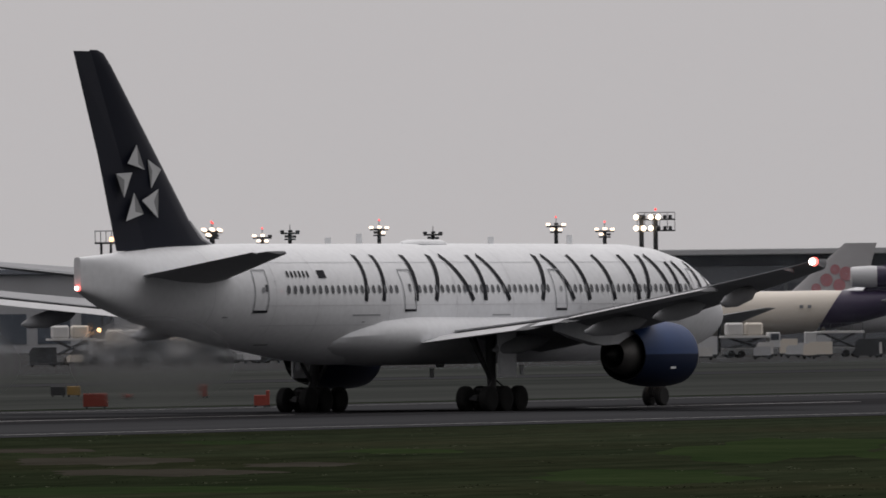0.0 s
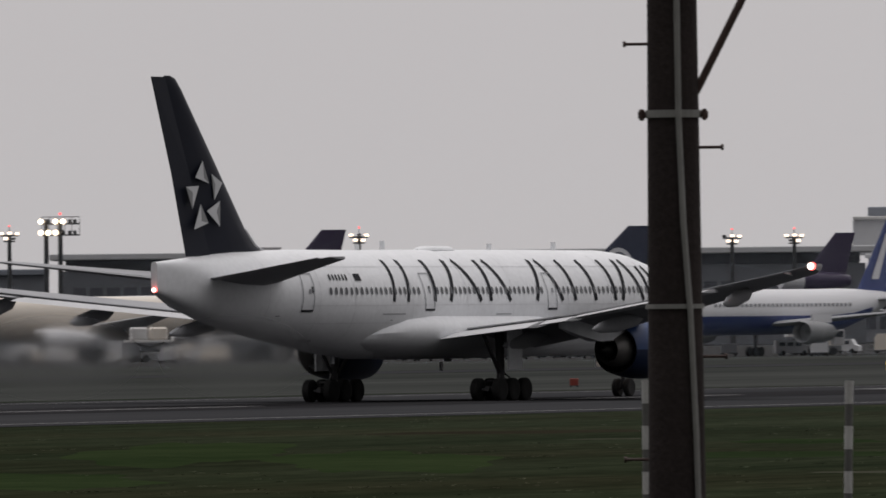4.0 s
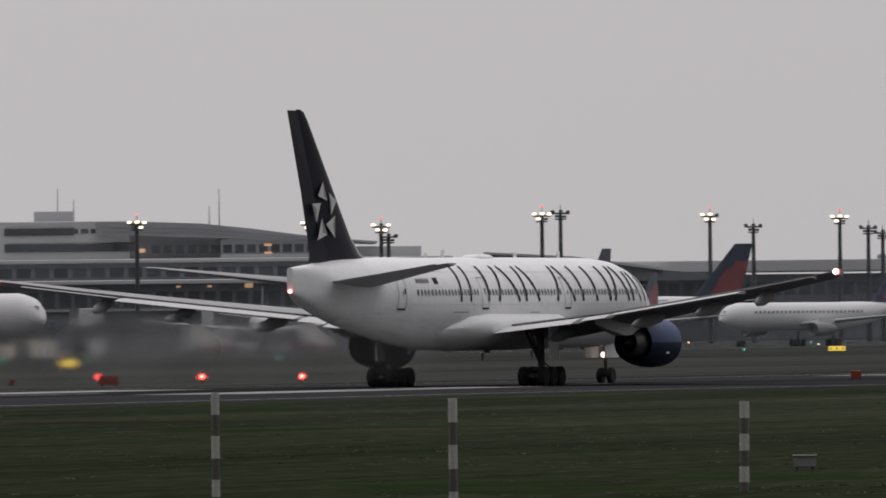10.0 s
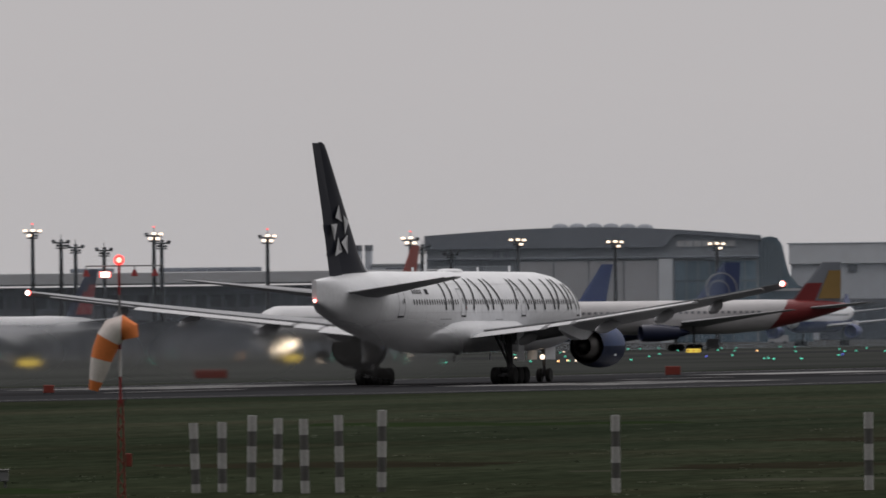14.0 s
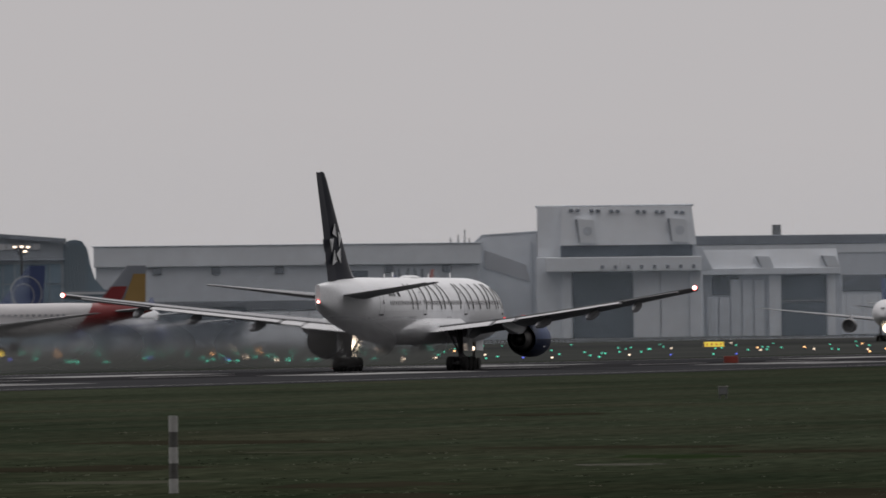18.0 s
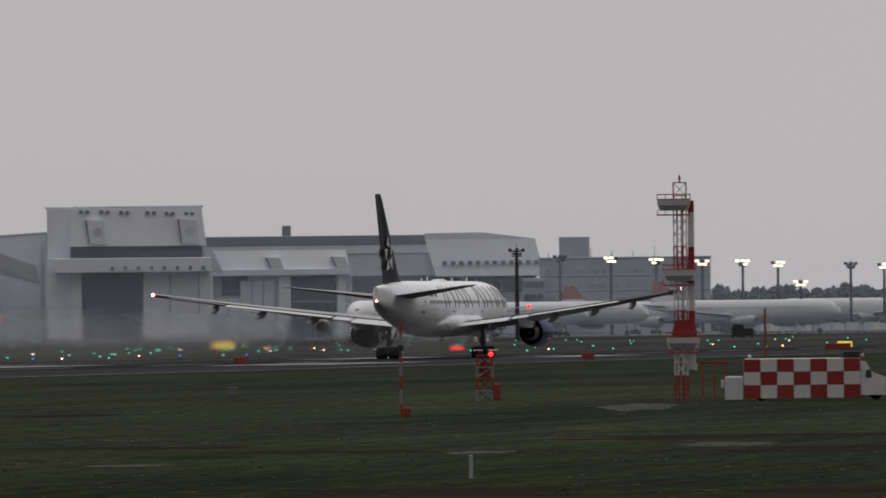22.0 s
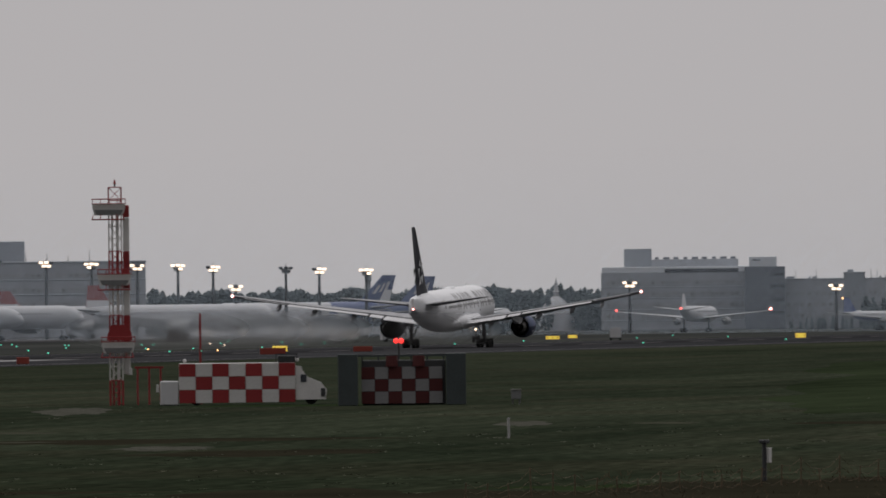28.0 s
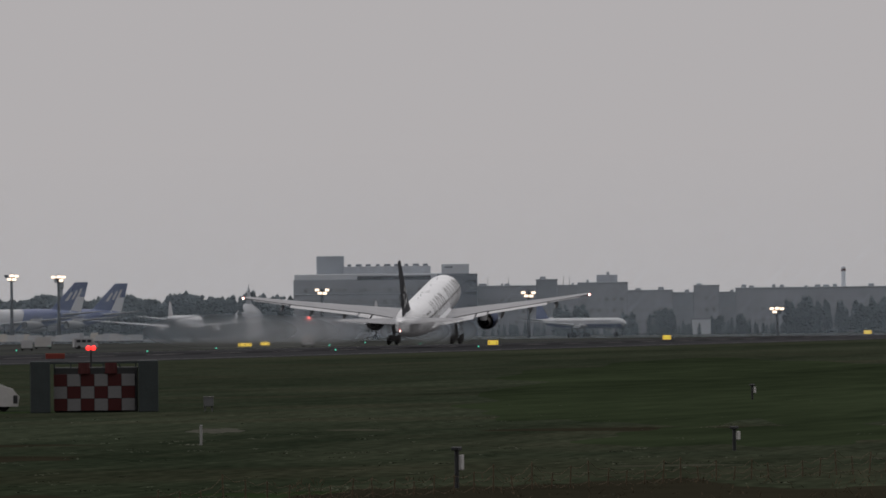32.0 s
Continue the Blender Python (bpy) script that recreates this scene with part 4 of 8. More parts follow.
    loft(bm, [foil((0, y0 - sweep * u, zb + (zt - zb) * u), ch0 + (ch1 - ch0) * u, 0.42 - 0.3 * u, True) for u in (0, 0.35, 0.7, 1.0)])
    finp = part("fin", bm, fin, root, smooth=True)
    if fin_patch:
        for s in (1, -1):
            for (ua, ub, ca, cb, m2) in fin_patch:
                bm = nb()
                def fp(u, c):
                    ch = ch0 + (ch1 - ch0) * u
                    return (s * (0.42 - 0.3 * u) * 0.95 + s * 0.03, y0 - sweep * u - c * ch, zb + (zt - zb) * u)
                bm.faces.new([bm.verts.new(fp(u, c)) for u, c in ((ua, ca), (ua, cb), (ub, cb), (ub, ca))])
                part("tail_emblem", bm, m2, finp)
    for s in (1, -1):
        # discs and rings painted on the fin: height and chord share, outer and inner radius, paint
        for u0, c0, ro, ri, m2 in discs:
            y_c, z_c = y0 - sweep * u0 - c0 * (ch0 + (ch1 - ch0) * u0), zb + (zt - zb) * u0
            bm = nb()
            rings = []
            for q in (ro, ri):
                row = []
                for k in range(20):
                    zz = z_c + q * math.sin(k * math.pi / 10)
                    row.append(bm.verts.new((s * ((0.42 - 0.3 * (zz - zb) / (zt - zb)) * 0.86 + 0.05), y_c + q * math.cos(k * math.pi / 10), zz)))
                rings.append(row)
            for k in range(20):
                bm.faces.new((rings[0][k], rings[0][(k + 1) % 20], rings[1][(k + 1) % 20], rings[1][k]))
            part("round_emblem", bm, m2, finp)
    if trijet:
        bm = nb()
        loft(bm, [oval(y0 - 6.2 + q, zb + 2.6, 1.45 * w, 1.45 * w, 18) for q, w in ((7.2, 0.8), (7.0, 0.95), (4.5, 1.05), (3.6, 1.0))])
        tj = part("tail_engine", bm, WHITE2, root, "white intake of the tail engine", smooth=True)
        bm = nb()
        loft(bm, [oval(y0 - 6.2 + q, zb + 2.6, 1.45 * w, 1.45 * w, 18) for q, w in ((3.6, 1.01), (1, 0.98), (-3, 0.8), (-4.5, 0.55))])
        part("tail_engine_cowl", bm, fin, tj, smooth=True)
    # cockpit panes
    for s in (1, -1):
        bm = nb()
        a0 = h * 0.955
        bm.faces.new([bm.verts.new(p) for p in ((s * 0.05, a0 + 0.01 * L, zc + 0.34 * R), (s * 0.62 * R, a0 - 0.025 * L, zc + 0.36 * R), (s * 0.55 * R, a0 - 0.035 * L, zc + 0.62 * R), (s * 0.05, a0 - 0.018 * L, zc + 0.6 * R))])
        part("cockpit_pane", bm, GLASSY, root)
    # Lamp balls are larger than the lamps, to include their glow.
    for lx, ly, lz, r, m2 in lamps:
        part("lamp", ball(nb(), (lx, ly, lz), r), m2, root, "lit lamp")
    return root


AIRS = {}


AIRS["f1"] = airliner("cream three-engined freighter with a purple tail on the apron", 29.242, 1560, 119.2, L=61, tail=17.6, R=3.0, span=51, body=CREAM, fin=TAILP, nac=WHITE2, trijet=True, aft=TAILP, aft_from=-0.53, freight=True)
AIRS["f2"] = airliner("pale grey jumbo freighter with a pink-flowered tail", 29.574, 1750, 138.9, L=70, tail=16.7, R=3.2, span=64, engines=4, freight=True, body=WHITE2, fin=TAILG, nac=GREYST, discs=((0.3, 0.35, 1.0, 0.1, ROSE), (0.42, 0.6, 1.1, 0.1, ROSE), (0.2, 0.6, 1.0, 0.1, ROSE), (0.5, 0.35, 0.8, 0.1, ROSE), (0.14, 0.3, 0.8, 0.1, ROSE), (0.3, 0.8, 0.7, 0.1, ROSE)))
AIRS["f3"] = airliner("white jumbo with a navy tail and a white ring", 27.672, 1600, 152.8, L=70, tail=18.2, R=3.2, span=64, engines=4, fin=TAILN, nac=WHITE2, discs=((0.42, 0.5, 2.5, 1.9, WHITE2), (0.42, 0.5, 1.2, 0.8, WHITE2)), stripe=SEAM)
AIRS["f4"] = airliner("white three-engined freighter with a purple tail", 26.484, 1750, 140.6, L=61, tail=18.0, R=3.0, span=51, body=WHITE2, fin=TAILP, trijet=True, aft=TAILP, aft_from=-0.53, freight=True)
AIRS["taxi1"] = airliner("white and blue twinjet taxiing with its landing lamp lit", 26.273, 1450, 175.7, L=58, tail=17.7, R=2.9, span=55, fin=TAILB, belly=TAILB, nac=GREYST, fin_patch=((0.2, 0.8, 0.25, 0.5, WHITE2),), lamps=((0.4, 22.5, 2.2, 0.5, LAMPN),), name="taxiing_airplane")
AIRS["d0"] = airliner("white jet with a red and navy tail and lit cockpit", 24.873, 1800, 240.3, L=62, tail=16.3, R=3.4, span=60, fin=TAILN, nac=GREYST, fin_patch=((0.25, 0.75, 0.1, 0.8, TAILR),), lamps=((0.6, 28.5, 7.0, 0.45, LAMPW),))
AIRS["g"] = airliner("white twinjet parked nose-on beside boarding stairs", 23.195, 1950, 202.6, L=40, tail=10.9, R=2.0, span=42, fin=TAILN, nac=WHITE2, lamps=((-20.5, -6, 6.0, 0.4, LAMPA),))
AIRS["d1"] = airliner("white twinjet with a red and navy tail at the gate", 21.875, 1850, 175.0, L=62, tail=16.2, R=2.6, span=56, fin=TAILN, nac=TAILN, fin_patch=((0.1, 0.56, 0.3, 0.96, TAILR), (0.56, 0.7, 0.5, 0.96, TAILR)), lamps=((3.0, 18, 5.0, 0.4, LAMPW),))
AIRS["d2"] = airliner("small white twinjet with a red and navy tail", 21.486, 1750, 179.3, L=45, tail=11.7, R=1.9, span=36, fin=TAILN, nac=TAILN, fin_patch=((0.1, 0.56, 0.3, 0.96, TAILR), (0.56, 0.7, 0.5, 0.96, TAILR)))
AIRS["d3"] = airliner("white widebody with a tall red and navy tail", 21.58, 1960, 133.6, L=60, tail=17.4, R=2.8, span=58, fin=TAILN, nac=TAILN, fin_patch=((0.1, 0.56, 0.3, 0.96, TAILR), (0.56, 0.7, 0.5, 0.96, TAILR)), lamps=((2.8, 6, 5.5, 0.4, LAMPRW),))
AIRS["d4"] = airliner("white widebody with a red and navy tail on the apron", 20.445, 1800, 163.4, L=47, tail=14.3, R=2.2, span=42, fin=TAILN, nac=GREYST, fin_patch=((0.1, 0.56, 0.3, 0.96, TAILR), (0.56, 0.7, 0.5, 0.96, TAILR)))
AIRS["taxi2"] = airliner("white twinjet with an orange-red tail taxiing with lamps lit", 18.546, 1690, 175.2, L=56, tail=16.7, R=2.55, span=50, fin=TAILO, nac=WHITE2, lamps=((0.5, 21.0, 1.3, 0.6, LAMPN), (7.5, 2.5, 2.6, 0.9, LAMPN), (0, -27, 6.4, 0.4, LAMPR)), name="taxiing_airplane")
AIRS["u1"] = airliner("white jet with a blue tail and pale globe", 17.95, 2200, 150.0, L=55, tail=16.4, R=2.7, span=50, fin=TAILB, nac=GREYST, belly=TAILB)
AIRS["u2"] = airliner("white over navy jet with a grey-blue tail", 17.52, 2060, 132.5, L=62, tail=15.7, R=3.0, span=58, fin=TAILS, nac=TAILN, belly=TAILN, lamps=((0.2, -31, 7.2, 0.35, LAMPA),), discs=((0.35, 0.5, 3.2, 2.95, SEAM), (0.3, 0.45, 2.2, 2.0, SEAM)))
AIRS["u3"] = airliner("pale grey jet with a red, yellow and grey tail", 17.075, 1960, 127.0, L=62, tail=15.0, R=2.9, span=58, body=TAILG, fin=SLATE, nac=TAILN, aft=TAILR, fin_patch=((0.0, 0.5, 0.0, 0.45, TAILR), (0.12, 0.8, 0.5, 0.98, TAILY)), aft_from=-0.58)
AIRS["u4"] = airliner("blue and white jet behind others on the apron", 16.355, 2300, 183.2, L=55, tail=10.4, R=2.7, span=50, fin=TAILB, nac=TAILB, belly=TAILB)
AIRS["taxi3"] = airliner("small white and blue twinjet taxiing with its lamp lit", 15.191, 1800, 182.8, L=36, tail=12.3, R=1.95, span=40, fin=HAZEB, fin_patch=((0.35, 0.95, 0.05, 0.5, WHITE2),), nac=GREYST, belly=TAILB, lamps=((0.3, 14.0, 1.3, 0.85, LAMPN), (-19.9, -7.6, 5.0, 0.36, LAMPR)), name="taxiing_airplane")
AIRS["taxi4"] = airliner("white twinjet with an orange-red tail taxiing behind another", 15.012, 2000, 182.3, L=45, tail=14.1, R=2.2, span=40, fin=TAILO, nac=GREYST, lamps=((3.0, 8.0, 4.2, 0.8, LAMPN), (0.2, -22, 6.5, 0.3, LAMPR), (-19.9, -6.4, 5.4, 0.4, LAMPR)), name="taxiing_airplane")
AIRS["taxi5"] = airliner("white widebody taxiing nose-on with its landing lamp lit", 12.526, 2250, 185.6, L=62, tail=14.8, R=2.7, span=58, fin=TAILG, nac=GREYST, lamps=((-0.6, 27.5, 2.6, 0.9, LAMPN), (-28.8, -9.4, 6.8, 0.42, LAMPR)), name="taxiing_airplane")
AIRS["j1"] = airliner("white jet with a red-circled tail on the far apron", 11.79, 2850, 247.0, L=60, tail=13.5, R=2.9, span=56, fin=HAZER, nac=GREYST, fin_patch=((0.0, 0.35, 0.5, 0.98, WHITE2),), body=HAZEWH)
AIRS["j2"] = airliner("jet with a blue and white striped tail on the far apron", 12.1, 2800, 247.0, L=60, tail=14.4, R=2.7, span=50, fin=HAZEB, nac=GREYST, fin_patch=((0.15, 0.6, 0.3, 0.6, WHITE2),), body=HAZEWH)
AIRS["j3"] = airliner("white widebody with a red tail on the far apron", 11.29, 3000, 246.0, L=60, tail=12.8, R=2.9, span=56, fin=HAZER, nac=GREYST, fin_patch=((0.0, 0.3, 0.0, 0.95, WHITE2),), body=HAZEWH)
AIRS["j4"] = airliner("white widebody with a red crane-like patch on its tail", 10.82, 2900, 246.0, L=60, tail=13.7, R=2.9, span=56, fin=HAZER, nac=GREYST, fin_patch=((0.0, 0.35, 0.0, 0.95, WHITE2),), body=HAZEWH)
AIRS["n1"] = airliner("blue and white jumbo freighter with a striped tail", 10.226, 3300, 142.1, L=70, tail=17.1, R=3.2, span=60, engines=4, fin=HAZEB, nac=GREYST, aft=HAZEB, freight=True, fin_patch=((0.0, 0.5, 0.62, 0.97, WHITE2), (0.36, 0.66, 0.22, 0.34, TAILG), (0.42, 0.72, 0.44, 0.54, TAILG), (0.5, 0.78, 0.62, 0.74, TAILG)), body=HAZEWH)
AIRS["n2"] = airliner("blue and white jumbo freighter beside another", 10.012, 3400, 141.8, L=70, tail=17.0, R=3.2, span=60, engines=4, fin=HAZEB, nac=GREYST, aft=HAZEB, freight=True, fin_patch=((0.0, 0.5, 0.62, 0.97, WHITE2), (0.36, 0.66, 0.22, 0.34, TAILG), (0.42, 0.72, 0.44, 0.54, TAILG), (0.5, 0.78, 0.62, 0.74, TAILG)), body=HAZEWH)
AIRS["k1"] = airliner("white widebody rolling away along the far taxiway", 8.227, 3000, -0.5, L=55, tail=10.1, R=2.1, span=41, fin=TAILG, nac=GREYST, lamps=((-20.4, -5.8, 5.9, 0.3, LAMPRW), (20.4, -5.8, 5.9, 0.45, LAMPRW), (20.4, -6.1, 5.9, 0.32, LAMPC), (0.0, -27.3, 6.2, 0.36, LAMPRW)), name="taxiing_airplane", body=HAZEWH)
# k2's dark belly colour is the shade on its lower half, painted on.
AIRS["k2"] = airliner("white twinjet with a blue tail on the far taxiway", 7.274, 3000, 226.7, L=38, tail=8.6, R=1.35, span=32, fin=HAZEB, nac=GREYST, belly=TAILS, lamps=((0.0, -18.6, 8.5, 0.25, LAMPA),), name="taxiing_airplane", body=HAZEWH)
AIRS["k3"] = airliner("white widebody rolling away with a slim tail", 9.256, 3000, 0.5, L=55, tail=10.5, R=2.1, span=46, fin=TAILG, nac=GREYST, body=HAZEWH)
AIRS["f0"] = airliner("small cream freighter with a red and blue tail among loaders", 31.45, 1600, -68.5, L=36, tail=12.6, R=1.9, span=34, body=CREAM, fin=TAILB, nac=GREYST, freight=True, fin_patch=((0.1, 0.6, 0.2, 0.9, TAILR),), lamps=((-2.5, -14.0, 5.5, 0.35, LAMPA), (-2.2, -2.0, 5.8, 0.35, LAMPA), (-2.3, 4.0, 4.0, 0.3, LAMPW)))
bpy.data.objects.remove(WHEEL)

# ---- buildings ----
def block(parent, name, w, d, h, m, x=0.0, y=0.0, z=0.0, label=""):
    return part(name, box(nb(), (x, y, z + h / 2), (w, d, h), bevel=0.15), m, parent, label)


def site(name, label, category, bearing, rng, turn=0.0):
    """A building's empty; its +x runs to the right as seen from the viewpoint, +y away from it."""
    x, y = at(bearing, rng)
    e = empty(name, pose(x, y, 0, 0, 0, bearing + turn))
    return tagged(e, label, category)


def span(b0, b1, rng):
    """Middle bearing and width in metres between two bearings."""
    return (b0 + b1) / 2, 2 * rng * math.tan(radians(abs(b0 - b1) / 2))


def windows(parent, x0, x1, z, h, n, y, m=None, name="window", gap=0.25):
    """A row of n recessed panes along a front at y; the first carries the mesh, the rest share it."""
    w = (x1 - x0) / n
    first = None
    for i in range(n):
        p = Matrix.Translation((x0 + w * (i + 0.5), y - 0.06, z))
        if first is None:
            bm = nb()
            box(bm, (0, 0, 0), (w * (1 - gap), 0.12, h))
            first = part(name, bm, m or SHADEG, parent)
            first.matrix_basis = p
        else:
            share(name, first, parent, p)


# long low cargo and pier building
b, w = span(29.5, 25.5, 2200)
long_b = site("pier_building", "long low grey airport pier with dark window bands", "building", b, 2200)
block(long_b, "wall", w, 30, 15.5, CONCD)
block(long_b, "roof", w + 4, 34, 1.2, PALE, z=17.6)
block(long_b, "upper_band", w - 2, 28, 2.1, SHADEG, z=15.5)
windows(long_b, -w / 2 + 2, w / 2 - 2, 11.0, 2.6, 46, -15.0)
windows(long_b, -w / 2 + 2, w / 2 - 2, 6.0, 2.2, 46, -15.0)
# low grey buildings behind the far end
for ba, bb, hh, m in ((32.9, 32.15, 17.0, CONC), (32.15, 31.2, 18.5, CONCD), (31.2, 29.6, 16.5, CONCD)):
    b, w = span(ba, bb, 2300)
    e = site("cargo_shed", "low grey cargo shed with a flat roof", "building", b, 2300)
    block(e, "wall", w, 40, hh - 1.2, m)
    block(e, "roof", w + 2, 42, 1.2, SLATE, z=hh - 1.2)
    windows(e, -w / 2 + 2, w / 2 - 2, 5.0, 6.0, max(3, int(w / 9)), -20.0, BAYDARK, "loading_door")
# stepped terminal
b, w = span(25.54, 22.25, 2300)
term = site("terminal_building", "large stepped grey passenger terminal with window bands", "building", b, 2300)
def tx(bearing):
    return -2300 * math.tan(radians(bearing - (25.54 + 22.25) / 2))
block(term, "lower_wall", w, 50, 12.6, TERMW)
block(term, "canopy", w + 6, 56, 0.9, PALE, z=12.6)
block(term, "middle_wall", w * 0.97, 46, 3.4, TERMW, x=w * 0.01, y=1, z=13.5)
block(term, "deck_edge", w * 0.98, 49, 0.8, PALE, x=w * 0.01, y=1, z=16.9)
for nm, ba, bb, z0, z1, yy, m in (("west_wing", 25.54, 24.7, 17.7, 24.6, 8, PALE), ("main_block", 24.7, 23.85, 17.7, 25.4, 6, PALE), ("middle_block", 23.85, 23.4, 17.7, 23.2, 8, CONC),
                                  ("east_block", 23.4, 22.75, 17.7, 21.6, 6, CONC), ("end_block", 22.75, 22.4, 17.7, 19.8, 6, CONC)):
    block(term, nm, tx(bb) - tx(ba), 36, z1 - z0, m, x=(tx(ba) + tx(bb)) / 2, y=yy, z=z0)
bm = nb()
prism(bm, [(tx(24.02), 25.2), (tx(23.75), 25.1), (tx(23.5), 24.7), (tx(23.25), 23.6), (tx(23.05), 22.5), (tx(22.85), 21.5), (tx(22.62), 20.8), (tx(22.62), 20.4), (tx(23.1), 21.2), (tx(24.02), 22.8)], 40, Matrix(((1, 0, 0, 0), (0, 0, 1, -14), (0, 1, 0, 0), (0, 0, 0, 1))))
roof = part("sloping_roof", bm, ROOFG, term)
# flat seams that follow the long roof, lit panes and a stair core on the front
for drop in (0.9, 1.7):
    bm = nb()
    prism(bm, [(tx(23.98), 25.0 - drop), (tx(23.5), 24.5 - drop), (tx(23.1), 22.8 - drop * 0.8), (tx(22.7), 21.0 - drop * 0.35), (tx(22.7), 20.88 - drop * 0.35), (tx(23.1), 22.68 - drop * 0.8), (tx(23.5), 24.38 - drop), (tx(23.98), 24.88 - drop)], 0.06, Matrix(((1, 0, 0, 0), (0, 0, 1, -14.1), (0, 1, 0, 0), (0, 0, 0, 1))))
    part("roof_seam", bm, SLATE, roof)
for bb, zz, ww, hh, yy in ((23.264, 12.2, 1.6, 0.9, -25.3), (23.612, 12.1, 0.9, 0.35, -25.3), (23.458, 12.1, 0.9, 0.35, -25.3), (23.163, 20.3, 1.5, 0.5, -12.3), (23.163, 18.7, 1.5, 0.5, -12.3), (23.8, 19.4, 2.0, 0.8, -12.4), (24.9, 9.4, 1.2, 0.5, -25.3), (24.6, 4.2, 1.4, 0.5, -25.3)):
    part("lit_window", box(nb(), (tx(bb), yy, zz), (ww, 0.2, hh)), LITWIN, term, "warmly lit window")
block(term, "stair_core", 8.5, 4, 13.4, CONC, x=tx(22.38), y=-27)
block(term, "parapet", tx(22.75) - tx(23.4), 0.8, 0.7, PALE, x=(tx(22.75) + tx(23.4)) / 2, y=-12.5, z=17.75)
block(term, "roof_edge", tx(24.7) - tx(25.54), 38, 0.7, WHP, x=(tx(24.7) + tx(25.54)) / 2, y=8, z=24.6)
block(term, "plant_room", 6, 8, 2.0, SLATE, x=tx(25.4), y=8, z=25.3)
block(term, "plant_room", 8, 8, 2.2, CONC, x=tx(24.23), y=8, z=25.4)
for bb, hh in ((24.21, 9.0), (24.13, 6.0), (23.4, 8.5), (23.45, 4.0)):
    part("aerial", rod(nb(), (tx(bb), 8, 23.0), (tx(bb), 8, 25.4 + hh * 0.75), 0.16, 0.08, 6), GREYST, term)
block(term, "long_window", 26, 0.5, 1.7, SHADEG, x=tx(24.15), y=-12.2, z=19.3)
block(term, "upper_window", 14, 0.5, 1.6, SHADEG, x=tx(24.3), y=-12.2, z=22.6)
block(term, "small_window", 3, 0.5, 1.8, SHADEG, x=tx(23.9), y=-12.2, z=19.3)
windows(term, tx(24.35), tx(24.0), 23.4, 0.9, 7, -12.0)
windows(term, tx(23.75), tx(22.8), 19.6, 1.6, 16, -12.0)
windows(term, -w / 2 + 4, w / 2 - 2, 15.0, 1.9, 34, -22.0)
windows(term, -w / 2 + 2, w / 2 - 2, 9.6, 3.0, 40, -25.0)
block(term, "ledge", w, 52, 0.5, CONC, z=7.2)
windows(term, -w / 2 + 2, w / 2 - 2, 4.0, 2.6, 40, -25.0)
# boarding bridges
for k in range(6):
    br = site("boarding_bridge", "grey boarding bridge standing on the apron", "boarding bridge", 25.2 - k * 0.55, 2180)
    part("tunnel", box(nb(), (0, 8, 6.0), (3.2, 30, 3.0), bevel=0.1), CONC, br)
    part("rotunda", rod(nb(), (0, -8, 0), (0, -8, 7.6), 2.2, 2.2, 14), CONCD, br)
    part("cab", box(nb(), (2, -10, 6.1), (4.6, 4, 3.4), bevel=0.1), PALE, br)
# satellite with a low roof
b, w = span(22.0, 18.3, 2350)
sat = site("satellite_terminal", "long low satellite terminal with a pale curved roof", "building", b, 2350)
block(sat, "wall", w, 40, 13.5, CONCD)
block(sat, "roof", w + 4, 46, 2.4, PALE, z=14.0)
windows(sat, -w / 2 + 2, w / 2 - 2, 10.5, 2.6, 50, -20.0)
windows(sat, -w / 2 + 2, w / 2 - 2, 5.5, 2.4, 50, -20.0)
bm = nb()
prism(bm, [(2, 12.4), (48, 12.4), (48, 13.4), (34, 14.5), (16, 17.0), (-2, 18.2), (-1.4, 17.4)], 30, Matrix(((1, 0, 0, -w / 2), (0, 0, 1, -28), (0, 1, 0, 0), (0, 0, 0, 1))))
part("swept_roof", bm, CONCD, sat)
bm = nb()
prism(bm, [(34, 14.5), (16, 17.0), (-2.4, 18.2), (-2.4, 18.6), (16, 17.5), (34, 15.0)], 32, Matrix(((1, 0, 0, -w / 2), (0, 0, 1, -29), (0, 1, 0, 0), (0, 0, 0, 1))))
part("roof_sheet", bm, PALE, sat)
block(sat, "link_wall", 24, 20, 13.0, CONCD, x=-w / 2 - 10, y=6)
block(sat, "link_roof", 26, 22, 2.6, CONC, x=-w / 2 - 10, y=6, z=13.2)
for k, (vx, vw) in enumerate(((6, 9), (22, 5), (27, 5), (32, 5), (37, 7))):
    block(sat, "roof_unit", vw, 4, 0.9, SLATE, x=vx, y=-16, z=16.4)
# twin flues and a low block between satellite and hangar
fl = site("twin_flues", "two pale steel flues with dark tops", "chimney", 18.645, 2500)
for fx in (-1.15, 1.15):
    part("flue", rod(nb(), (fx, 0, 0), (fx, 0, 21.4), 0.85, 0.85, 14), HANGC, fl, smooth=True)
    part("flue_top", rod(nb(), (fx, 0, 21.4), (fx, 0, 22.7), 0.95, 0.95, 14), CONCD, fl, smooth=True)
lb = site("plant_building", "low grey plant building with a dark panel", "building", 18.48, 2500)
block(lb, "wall", 10.4, 14, 18.0, HANGC)
block(lb, "parapet", 10.8, 14.4, 0.6, CONC, z=18.0)
block(lb, "dark_panel", 5.6, 0.5, 2.0, TAILN, x=0.4, y=-7.1, z=15.6)
block(lb, "low_wing", 18, 12, 13.6, CONC, x=-13, y=2)
